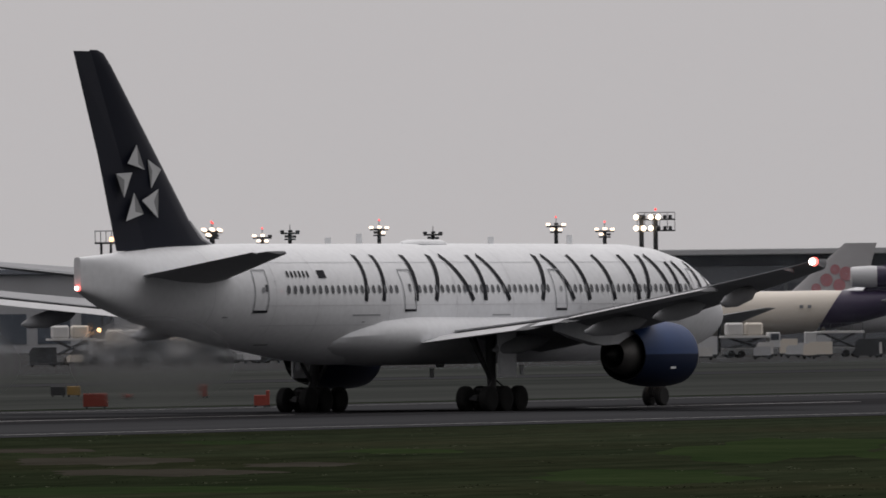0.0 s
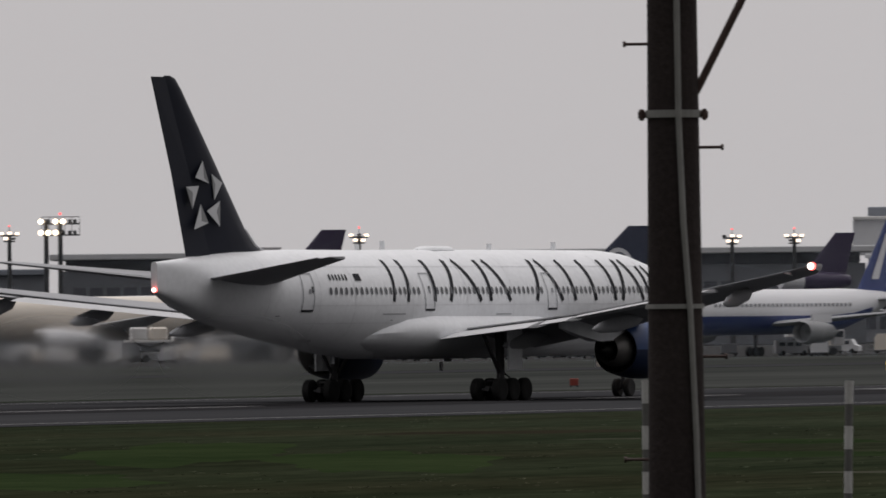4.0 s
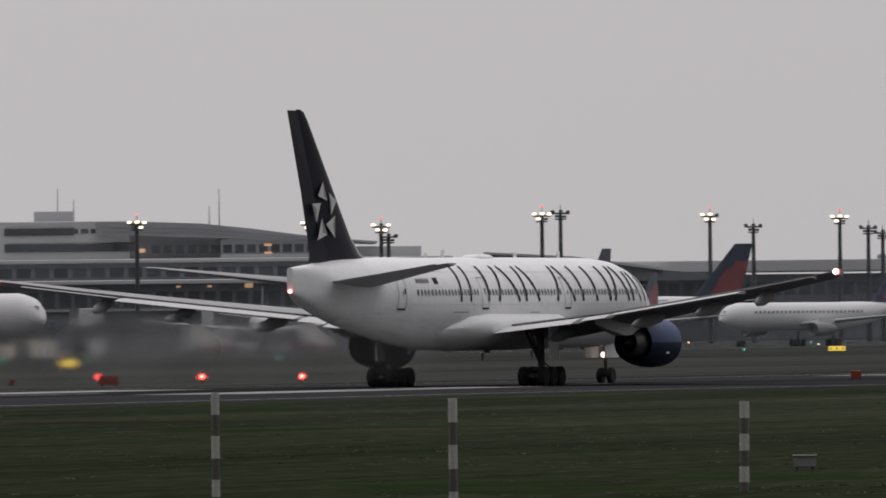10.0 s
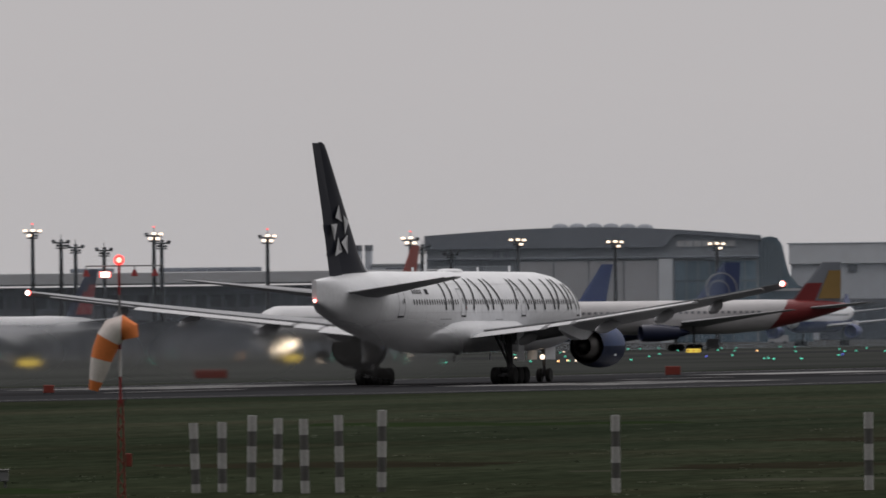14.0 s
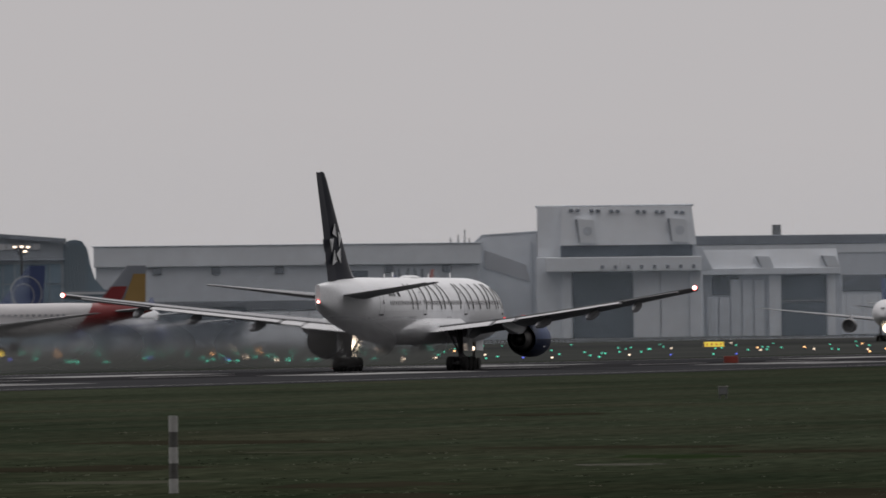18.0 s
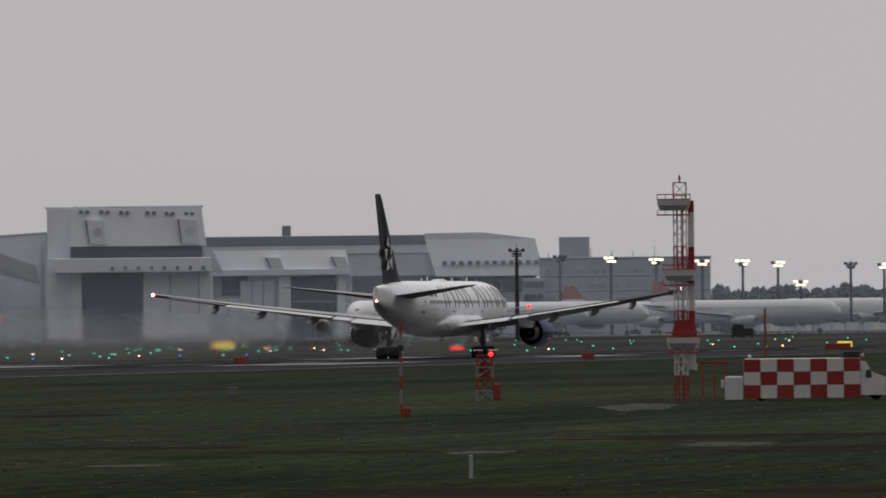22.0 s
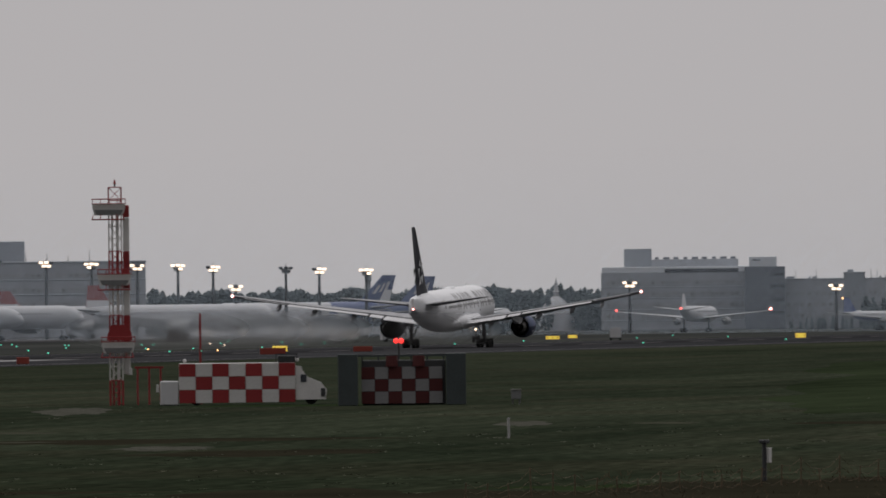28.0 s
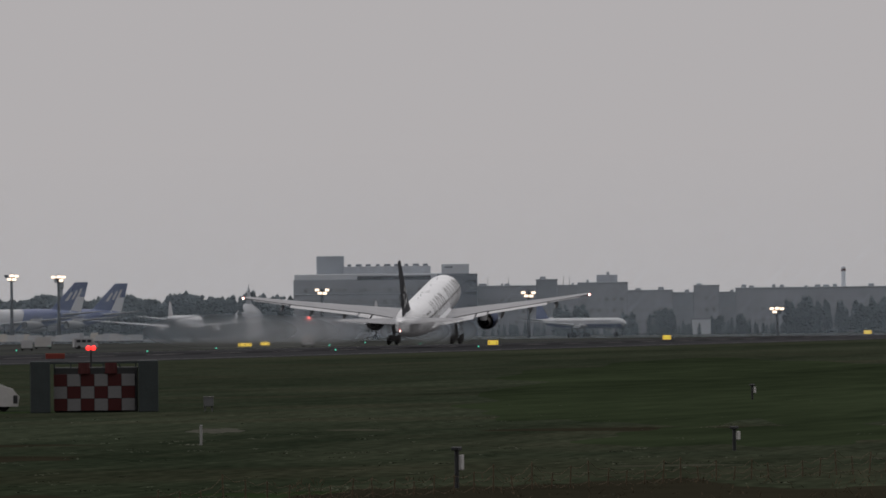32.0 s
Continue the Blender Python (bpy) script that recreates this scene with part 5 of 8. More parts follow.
# vaulted hangar with a glazed round end
vault = site("vaulted_hangar", "blue-grey hangar with a shallow vaulted roof and a glazed end", "hangar", 17.415, 2900)
def vx_at(bearing):
    return -2900 * math.tan(radians(bearing - 17.415))
FLIP = Matrix(((1, 0, 0, 0), (0, 0, 1, 0), (0, 1, 0, 0), (0, 0, 0, 1)))
xl, xr = vx_at(18.33), vx_at(16.665)
def vault_z(x):
    u = (x - xl) / (xr - xl)
    return 27.4 - 0.7 * u + 2.1 * math.sin(math.pi * u)
prof = [(xl, 0)] + [(xl + (xr - xl) * i / 24, vault_z(xl + (xr - xl) * i / 24)) for i in range(25)] + [(xr, 0)]
part("shell", prism(nb(), prof, 80, FLIP), VAULT, vault)
band = [(xl - 0.5 + (xr - xl + 1) * i / 24, vault_z(xl + (xr - xl) * i / 24) + 0.35) for i in range(25)]
lower = [(x, 24.3 if x < vx_at(17.1) else z - 1.1) for x, z in band]
part("roof_fascia", prism(nb(), band + lower[::-1], 3.0, Matrix.Translation((0, -1.4, 0)) @ FLIP), SLATE, vault)
for k in range(7):
    part("strip_pane", box(nb(), (vx_at(17.08) + 1.1 + k * 2.15, -0.2, 25.1), (1.9, 0.5, 1.5)), PALE, vault)
for k in range(6):
    bm = nb()
    ball(bm, (0, 0, 0), 2.2, 12)
    bmesh.ops.scale(bm, vec=(1.0, 1.6, 0.55), verts=bm.verts)
    d = part("roof_dome", bm, SLATE, vault, smooth=True)
    d.matrix_basis = Matrix.Translation((vx_at(17.66) + k * 4.3, 6, vault_z(vx_at(17.66) + k * 4.3) + 0.3))
block(vault, "ledge", xr - xl, 1.6, 0.6, SLATE, x=(xl + xr) / 2, y=-0.6, z=21.4)
for ba, bb in ((18.28, 18.08), (18.05, 17.9)):
    block(vault, "side_leaf", vx_at(bb) - vx_at(ba), 0.8, 20.0, VAULT, x=(vx_at(ba) + vx_at(bb)) / 2, y=-0.4)
for k in range(4):
    xa = vx_at(17.87) + k * (vx_at(17.17) - vx_at(17.87)) / 4
    block(vault, "door_leaf", (vx_at(17.17) - vx_at(17.87)) / 4 - 0.25, 0.8, 21.0, CONC, x=xa + (vx_at(17.17) - vx_at(17.87)) / 8, y=-0.5)
block(vault, "pier", vx_at(17.10) - vx_at(17.17), 1.4, 21.3, HANGP, x=(vx_at(17.10) + vx_at(17.17)) / 2, y=-0.7)
for k in range(3):
    sb = part("sign_bar", box(nb(), (vx_at(17.98) + k * 2.6, -0.3, 22.9), (1.9, 0.3, 1.6)), SLATE, vault)
for r_ in range(4):
    for k in range(7):
        w_ = (vx_at(16.68) - vx_at(17.09)) / 7
        part("pane", box(nb(), (vx_at(17.09) + (k + 0.5) * w_, -0.3, 2.6 + r_ * 5.2), (w_ - 0.25, 0.5, 4.9)), TEALG, vault)
glz = prism(nb(), [(vx_at(16.67), 0), (vx_at(16.67), 25.6), (vx_at(16.645), 26.5), (vx_at(16.61), 26.75), (vx_at(16.575), 26.3), (vx_at(16.55), 24.4), (vx_at(16.535), 20.5), (vx_at(16.515), 17.0), (vx_at(16.47), 14.2), (vx_at(16.40), 13.0), (vx_at(16.40), 0)], 26, FLIP)
part("glazed_end", glz, TEALG, vault, "rounded glazed end with ribs")
for k in range(6):
    gx = vx_at(16.655) + k * 0.95
    part("rib", rod(nb(), (gx, -0.15, 13.0), (gx, -0.15, 26.1 - 0.08 * k * k), 0.12, 0.12, 6), GREYST, vault)
part("end_rail", box(nb(), ((vx_at(16.66) + vx_at(16.42)) / 2, -0.3, 13.2), (vx_at(16.42) - vx_at(16.66), 0.4, 0.6)), PALE, vault)
# white workshop
def front(y0):
    """Maps an outline in (x, z) and a depth to a body whose front stands at y0."""
    return Matrix(((1, 0, 0, 0), (0, 0, 1, y0), (0, 1, 0, 0), (0, 0, 0, 1)))


def taper(parent, name, x0, x1, ya, z0, x2, x3, yb, z1, depth, m):
    """A body whose front leans back from (x0..x1, ya) at z0 to (x2..x3, yb) at z1."""
    bm = nb()
    loft(bm, [[(x0, ya, z0), (x1, ya, z0), (x1, depth, z0), (x0, depth, z0)], [(x2, yb, z1), (x3, yb, z1), (x3, depth, z1), (x2, depth, z1)]])
    return part(name, bm, m, parent)


b, w = span(16.5, 14.6, 3200)
shop = site("white_workshop", "long white aircraft workshop with a pale upper band and dark doors", "hangar", b, 3200)
block(shop, "wall", w, 60, 21.0, HANGC)
block(shop, "upper_wall", w + 1, 62, 5.6, HANGP, y=-0.2, z=21.0)
block(shop, "roof_edge", w + 2, 63, 0.35, HANGC, z=26.6)
for vx in (-36.0, -19.8, -2.2, 13.8, 28.1, 44.0):
    v = block(shop, "vent", 2.5, 0.6, 2.0, CONCD, x=vx, y=-30.3, z=18.8)
    for k in range(4):
        part("louvre", box(nb(), (vx, -30.65, 19.1 + k * 0.48), (2.3, 0.1, 0.14)), SLATE, v)
block(shop, "plinth", w, 1.0, 2.6, CONCD, y=-30.3, z=8.8)
# A solid dark panel takes the place of the bay's inner shade.
block(shop, "dark_bay", 34.0, 0.8, 10.0, BAYDARK, x=-28.3, y=-30.4)
for k in range(11):
    block(shop, "door_leaf", 5.2, 0.5, 8.4, HANGP, x=-8.0 + k * 5.5, y=-30.3)
block(shop, "side_door", 4.8, 0.6, 8.2, BAYDARK, x=19.9, y=-30.3, z=11.2)
for dx, hh, ln in ((30.9, 3.0, -8), (33.2, 3.2, 12), (35.4, 3.0, -14), (37.3, 2.7, 0)):
    sb = part("sign_bar", box(nb(), (0, 0, 0), (0.7, 0.3, hh)), SLATE, shop)
    sb.matrix_basis = pose(dx, -30.3, 18.4, 0, ln, 0)
block(shop, "sign_rail", 8.6, 0.3, 0.35, SLATE, x=34.3, y=-30.3, z=16.2)
for vx, hh in ((45.4, 1.4), (47.5, 2.2), (49.3, 3.6), (50.6, 1.2)):
    part("roof_aerial", rod(nb(), (vx, -20, 26.8), (vx, -20, 27.0 + hh), 0.3, 0.15, 6), GREYST, shop)
# tall maintenance hangar
hang = site("maintenance_hangar", "tall white maintenance hangar with a dark panel for its bay's shade", "hangar", 13.925, 3200)
block(hang, "wall", 46, 60, 22.6, HANGP, x=2.0)
block(hang, "side_wall", 7.2, 58, 14.2, HANGW, x=-17.1, y=2, z=22.6)
taper(hang, "upper_wall", -14.2, 23.4, -32.5, 25.7, -13.8, 22.1, -31.0, 36.4, 30, HANGW)
block(hang, "roof_edge", 44, 58, 0.4, HANGC, x=0.7, y=2.5, z=36.5)
# Dark solid band for the shade of the recess.
block(hang, "recess", 36.5, 2.0, 3.4, BAYDARK, x=4.0, y=-30.4, z=22.5)
led = block(hang, "ledge", 43.0, 6.0, 4.0, HANGW, x=3.1, y=-33, z=18.4)
for k in range(8):
    part("ledge_lamp", box(nb(), (-2.7 + k * 3.6, -36.2, 19.6), (0.9, 0.5, 1.0), bevel=0.1), SLATE, led)
# The bay is closed: a dark panel paints the shade inside.
block(hang, "open_bay", 16.6, 1.2, 18.4, BAYDARK, x=-2.6, y=-30.3)
for xa, xb in ((5.8, 13.1), (13.4, 21.2)):
    block(hang, "door_leaf", xb - xa, 1.6, 18.4, HANGW, x=(xa + xb) / 2, y=-30.5)
block(hang, "corner_pier", 2.8, 3, 18.4, HANGP, x=-12.6, y=-31)
block(hang, "corner_pier", 3.4, 3, 18.4, HANGP, x=23.0, y=-31)
part("buttress", prism(nb(), [(22.0, 18.5), (27.9, 18.5), (24.9, 24.6), (22.0, 25.2)], 20, front(-30)), HANGC, hang)
for k, lx in enumerate((-11.2, -9.4, -5.6, -3.8, -0.1, 1.7, 7.2, 9.0, 12.5, 14.1, 17.9, 19.5)):
    block(hang, "roof_lamp", 1.1, 0.9, 0.9, SLATE, x=lx, y=-31.6, z=35.0 - k * 0.08)
for vx in (-7.0, 18.5):
    vp = part("vent_cover", prism(nb(), [(vx + 1.4, 26.2), (vx + 2.8, 26.4), (vx + 2.0, 32.6), (vx - 2.6, 33.0), (vx - 1.8, 26.6)], 2.0, front(-33.6)), HANGW, hang)
    # Slate strip: the shadow along the cover's left edge, built as a part.
    part("vent_shadow_gap", prism(nb(), [(vx - 2.2, 26.6), (vx - 1.8, 26.5), (vx - 2.6, 33.0), (vx - 3.1, 32.8)], 1.6, front(-33.0)), SLATE, vp)
    part("emblem", rod(nb(), (vx + 0.3, -33.72, 29.6), (vx + 0.3, -33.5, 29.6), 1.3, 1.3, 14), HANGC, vp)
ann = site("hangar_annex", "white annex with a slanting slot beside the maintenance hangar", "building", 13.925, 3210)
part("wall", prism(nb(), [(-52.0, 0), (-52.0, 26.5), (-38.4, 26.4), (-36.0, 28.6), (-20.9, 29.5), (-20.9, 0)], 50, front(-24)), HANGP, ann)
part("roof_edge", prism(nb(), [(-38.4, 26.5), (-36.0, 28.7), (-20.9, 29.6), (-20.9, 30.0), (-36.2, 29.1), (-38.7, 26.8)], 50, front(-24.3)), HANGC, ann)
part("slot", prism(nb(), [(-35.5, 19.9), (-22.8, 15.8), (-24.0, 20.6), (-35.5, 24.8)], 0.6, front(-24.4)), CONC, ann)
block(ann, "window", 2.2, 0.5, 2.2, SHADEG, x=-47.2, y=-24.2, z=18.2)
block(ann, "dark_band", 12.5, 0.5, 3.0, BAYDARK, x=-45.8, y=-24.2, z=8.0)
block(ann, "pipe", 0.6, 0.6, 27, HANGC, x=-22.4, y=-24.4)
# lower hangar in front of the wide grey one
low = site("lower_hangar", "white hangar with a leaning front roof above tall doors", "hangar", 13.13, 3240)
block(low, "wall", 41, 40, 17.3, HANGC, x=-0.6)
taper(low, "front_roof", -18.0, 19.2, -22.5, 19.2, -20.3, 18.3, -20.8, 24.4, 18, HANGW)
block(low, "ledge", 40.2, 5.5, 1.9, HANGP, x=-0.7, y=-21, z=17.3)
for vx in (-1.6, 16.8):
    part("vent_cover", prism(nb(), [(vx - 1.0, 19.3), (vx + 2.4, 19.3), (vx + 1.2, 22.3), (vx - 2.4, 22.5)], 2.0, front(-23.6)), HANGP, low)
    # The same cast edge shadow, again as a dark strip.
    part("vent_shadow_gap", prism(nb(), [(vx - 1.4, 19.4), (vx - 1.0, 19.3), (vx - 2.4, 22.5), (vx - 2.9, 22.4)], 1.6, front(-23.0)), SLATE, low)
block(low, "upper_glazing", 7.5, 0.7, 5.4, SHADEG, x=-13.0, y=-20.3, z=11.8)
for k in range(5):
    block(low, "door_leaf", 3.0, 0.8, 16.0 if k > 1 else 11.0, HANGP, x=-16.6 + k * 3.3, y=-20.4)
for vx in (1.0, 16.8):
    block(low, "pier", 3.4 if vx < 5 else 2.2, 2.0, 17.2, HANGW, x=vx, y=-20.8)
# This bay's shade is a dark panel on the wall too.
block(low, "dark_bay", 12.4, 0.9, 17.0, BAYDARK, x=9.0, y=-20.4)
block(low, "bay_rail", 12.4, 0.5, 0.5, GREYST, x=9.0, y=-20.9, z=9.5)
# wide grey hangar
big = site("grey_hangar", "wide grey hangar with a banded front and leaning end wall", "hangar", 12.695, 3400)
block(big, "wall", 70, 60, 24.0, HANGC, x=-13.5)
block(big, "pale_band", 69, 60.6, 2.7, HANGP, x=-13.8, z=24.0)
block(big, "roof_band", 68, 61, 2.8, SLATE, x=-15.6, z=26.7)
block(big, "roof_vent", 2.6, 3, 3.4, GREYST, x=-24.1, z=29.4)
taper(big, "end_wall", 20.0, 51.8, -33.0, 17.2, 16.8, 49.2, -31.0, 28.0, 25, HANGW)
part("end_roof", prism(nb(), [(16.8, 28.0), (49.2, 28.0), (33.6, 30.0), (16.8, 29.9)], 50, front(-31)), HANGP, big)
block(big, "lower_wall", 27.5, 50, 17.2, HANGC, x=36.0)
block(big, "lower_glazing", 26.6, 0.6, 4.4, SHADEG, x=36.0, y=-25.2, z=12.5)
for vx in (24.0, 31.5, 36.3, 39.0, 48.0):
    block(big, "column", 0.7, 0.8, 17.2, CONCD, x=vx, y=-25.4)
for k in range(12):
    block(big, "vent", 1.3, 1.6, 1.2, SLATE, x=22.6 + k * 2.45, y=-32.6, z=20.5)
block(big, "front_glazing", 28, 0.6, 4.8, SHADEG, x=8.0, y=-30.2, z=12.8)
windows(big, -46, 20, 6, 11.6, 14, -30.2, HANGP, "door_leaf", 0.06)
# far buildings
off = site("office_block", "flat grey far-off office block with a stair tower and window bands", "building", 11.41, 3300)
block(off, "wall", 49, 40, 21.4, HAZEWALL)
block(off, "roof_edge", 49.6, 40.6, 0.5, HAZEWALL, z=21.4)
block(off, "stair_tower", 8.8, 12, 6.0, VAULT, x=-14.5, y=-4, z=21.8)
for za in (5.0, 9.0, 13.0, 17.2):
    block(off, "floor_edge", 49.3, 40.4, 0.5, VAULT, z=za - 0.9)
    windows(off, -23, 23.5, za + 0.6, 1.2, 26, -20.0, HAZEGL)
block(off, "side_wing", 6.5, 30, 16.0, VAULT, x=-26.0, y=-8)
for za in (4.0, 9.6, 13.4):
    block(off, "wing_window", 5.6, 0.4, 1.9, SHADEG, x=-26.0, y=-23.1, z=za)
for k in range(7):
    part("roof_mast", rod(nb(), (-22 + k * 6.1, 0, 21.8), (-22 + k * 6.1, 0, 23.6 + (k * 7 % 4) * 0.5), 0.13, 0.08, 6), GREYST, off)
hot = site("hotel_block", "broad grey block with a roof house and dark window bands", "building", 8.31, 3500)
block(hot, "wall", 48, 40, 17.7, HAZEWALL)
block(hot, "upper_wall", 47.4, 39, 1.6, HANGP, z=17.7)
block(hot, "roof_tier", 26.4, 30, 2.3, HAZEWALL, x=4.6, z=19.3)
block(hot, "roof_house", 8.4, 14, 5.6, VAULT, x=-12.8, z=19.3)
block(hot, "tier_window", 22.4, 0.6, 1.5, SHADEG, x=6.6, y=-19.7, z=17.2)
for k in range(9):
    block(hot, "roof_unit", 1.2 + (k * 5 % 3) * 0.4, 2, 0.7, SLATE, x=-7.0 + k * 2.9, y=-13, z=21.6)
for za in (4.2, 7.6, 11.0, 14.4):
    windows(hot, -22.5, 22.5, za, 1.2, 30, -20.0, HAZEGL)
    block(hot, "floor_edge", 48.2, 40.3, 0.3, VAULT, z=za - 1.4)
wing = site("dark_wing", "dark grey wing with a pale roof house", "building", 7.885, 3480)
block(wing, "wall", 12.2, 30, 19.0, DARKW)
block(wing, "roof_house", 8.4, 12, 3.0, HANGP, x=-0.6, y=-6, z=19.0)
block(wing, "sign_bar", 2.4, 0.3, 0.5, SLATE, x=-2.6, y=-12.2, z=20.8)
for za in (5.0, 9.0, 13.0, 16.6):
    windows(wing, 1.6, 5.7, za, 1.0, 4, -15.0)
rh2 = random.Random(21)
for nm, lab, xa, xb, hh, m in (("low_block", "low grey far-off block with small roof vents", -51.0, -30.0, 15.0, HAZEWALL), ("roof_house", "square dark grey roof house", -30.0, -23.5, 16.8, VAULT), ("low_block", "narrow grey far-off block", -23.5, -17.3, 15.0, HAZEWALL),
                               ("stepped_block", "grey far-off block with a stepped roof", -17.3, -2.0, 15.7, HAZEWALL), ("long_block", "long low grey far-off block", -2.0, 11.7, 13.2, HAZEWALL), ("long_block", "dull grey far-off block", 11.7, 18.1, 12.4, VAULT),
                               ("roof_house", "pale square block with a flat roof", 18.1, 25.9, 14.5, HAZEWALL), ("long_block", "low dull grey block", 25.9, 31.0, 12.4, VAULT), ("far_shed", "long pale far-off shed with small windows", 31.0, 92.0, 13.6, HAZEWALL)):
    bb = 7.0 - math.degrees(math.atan((xa + xb) / 2 / 3500))
    w = xb - xa
    e = site(nm, lab, "building", bb, 3500)
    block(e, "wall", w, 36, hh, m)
    block(e, "parapet", w + 0.3, 36.4, 0.35, HAZEWALL, z=hh)
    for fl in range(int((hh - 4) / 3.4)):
        windows(e, -w / 2 + 0.8, w / 2 - 0.8, 4.0 + fl * 3.4, 1.0, max(3, int(w / 2.2)), -18, HAZEGL, gap=0.5)
    for k in range(max(1, int(w / 5))):
        part("roof_unit", box(nb(), (rh2.uniform(-w / 2 + 1, w / 2 - 1), rh2.uniform(-16, 0), hh + 0.55), (rh2.uniform(0.6, 1.8), 1.4, rh2.uniform(0.5, 1.3))), VAULT, e)
    if nm == "stepped_block":
        block(e, "roof_house", 6.4, 12, 2.6, HAZEWALL, x=1.3, y=-4, z=hh)
        part("roof_tank", rod(nb(), (1.6, -4, hh + 2.6), (1.6, -4, hh + 3.5), 0.5, 0.4, 8), VAULT, e)
    if nm == "far_shed":
        part("chimney", rod(nb(), (2.4, 4, 13), (2.4, 4, 20.0), 0.75, 0.65, 10), HANGP, e)
        part("chimney_band", rod(nb(), (2.4, 4, 18.6), (2.4, 4, 19.4), 0.76, 0.74, 10), DULLR, e)
    if nm == "low_block":
        for k in range(2):
            part("aerial", rod(nb(), (w * (0.1 - 0.3 * k), 0, hh), (w * (0.1 - 0.3 * k), 0, hh + 3.2), 0.12, 0.06, 6), GREYST, e)
hut = site("service_hut", "small pale hut among far trees", "building", 6.667, 3285)
block(hut, "wall", 5.4, 5, 4.4, HANGP)
block(hut, "roof", 5.8, 5.4, 0.3, SLATE, z=4.4)
# slender lamp-topped tower behind the trees
ct = site("radar_tower", "slim grey tower behind far trees", "tower", 9.87, 3700)
part("shaft", rod(nb(), (0, 0, 0), (0, 0, 17.0), 0.9, 0.9, 10), HAZEWALL, ct)
part("cab", box(nb(), (0, 0, 18.2), (2.2, 2.2, 3.2), bevel=0.2), VAULT, ct)

# ---- floodlight masts ----
def mast(bearing, rng, height, lit, group="apron floodlights"):
    x, y = at(bearing, rng)
    e = empty("floodlight_mast", pose(x, y, 0, 0, 0, bearing))
    tagged(e, "tall dark floodlight mast with %s lamps" % ("lit" if lit else "unlit"), "floodlight", group)
    bm = nb()
    rod(bm, (0, 0, 0), (0, 0, height - 1.0), 0.5, 0.34, 10)
    part("mast", bm, DARKST, e)
    bm = nb()
    box(bm, (0, 0, height - 0.9), (3.2, 1.0, 0.3))
    box(bm, (0, 0, height - 1.9), (2.0, 1.0, 0.25))
    part("crossarm", bm, DARKST, e)
    for k, (lx, lz) in enumerate(((-1.35, -0.55), (0.05, -0.5), (1.3, -0.6), (-0.6, -1.4), (0.7, -1.45))):
        bm = nb()
        big = 1.5 if rng > 2900 else 1.0
        box(bm, (lx, -0.45, height + lz), (0.72 * big, 0.5, 0.42 * big), bevel=0.1)
        part("lamp", bm, LAMPW if lit and (k + int(bearing * 10)) % 5 != 1 else DARKST, e)
    bm = nb()
    rod(bm, (0, 0, height - 1), (0, 0, height + 0.6), 0.06)
    part("spike", bm, DARKST, e)
    if lit and rng < 2250:
        part("obstruction_lamp", ball(nb(), (0, 0, height + 0.7), 0.16), LAMPR, e, "small red lamp")
    return e


for b_, h_, lit_ in ((31.733, 22.1, 1), (31.479, 20.9, 1), (31.34, 21.6, 0), (30.894, 22.1, 1), (30.625, 21.1, 0), (30.009, 22.3, 1), (29.766, 21.4, 1), (32.012, 21.6, 0), (31.726, 21.9, 1), (28.018, 20.5, 1)):
    mast(b_, 1950, h_, lit_)
for b_, h_, lit_ in ((26.152, 20, 1), (25.841, 20, 1), (24.928, 22.2, 1), (24.687, 22.7, 1), (23.814, 23, 1), (22.946, 22.6, 1), (22.593, 22.1, 1), (22.556, 20.3, 0), (21.788, 23.7, 1), (21.695, 24.1, 0)):
    mast(b_, 2000, h_, lit_)
for b_, h_, lit_ in ((20.948, 24.2, 1), (20.731, 22.2, 0), (20.299, 23.6, 1), (20.157, 21.7, 0), (20.085, 20.8, 0), (19.942, 20.2, 0), (19.693, 22.8, 1), (19.654, 21.4, 0), (19.125, 22.2, 1), (18.41, 21.5, 1), (18.351, 20.1, 0)):
    mast(b_, 2100, h_, lit_)
for b_, h_, lit_ in ((17.873, 22.5, 1), (17.386, 21.9, 1), (16.878, 21.3, 1), (18.206, 20, 0), (11.951, 18.9, 0)):
    mast(b_, 2300, h_, lit_)
for b_, h_, lit_ in ((11.734, 21.2, 0), (11.479, 20.6, 1), (11.253, 20.1, 1), (11.024, 19.6, 1), (10.821, 19.5, 1), (10.645, 19, 1), (10.281, 18.6, 0), (10.114, 18.2, 1), (9.879, 17.8, 1), (10.532, 13.9, 1), (8.562, 13.7, 1), (7.53, 12.4, 1), (6.288, 7.5, 1)):
    mast(b_, 3000, h_, lit_)


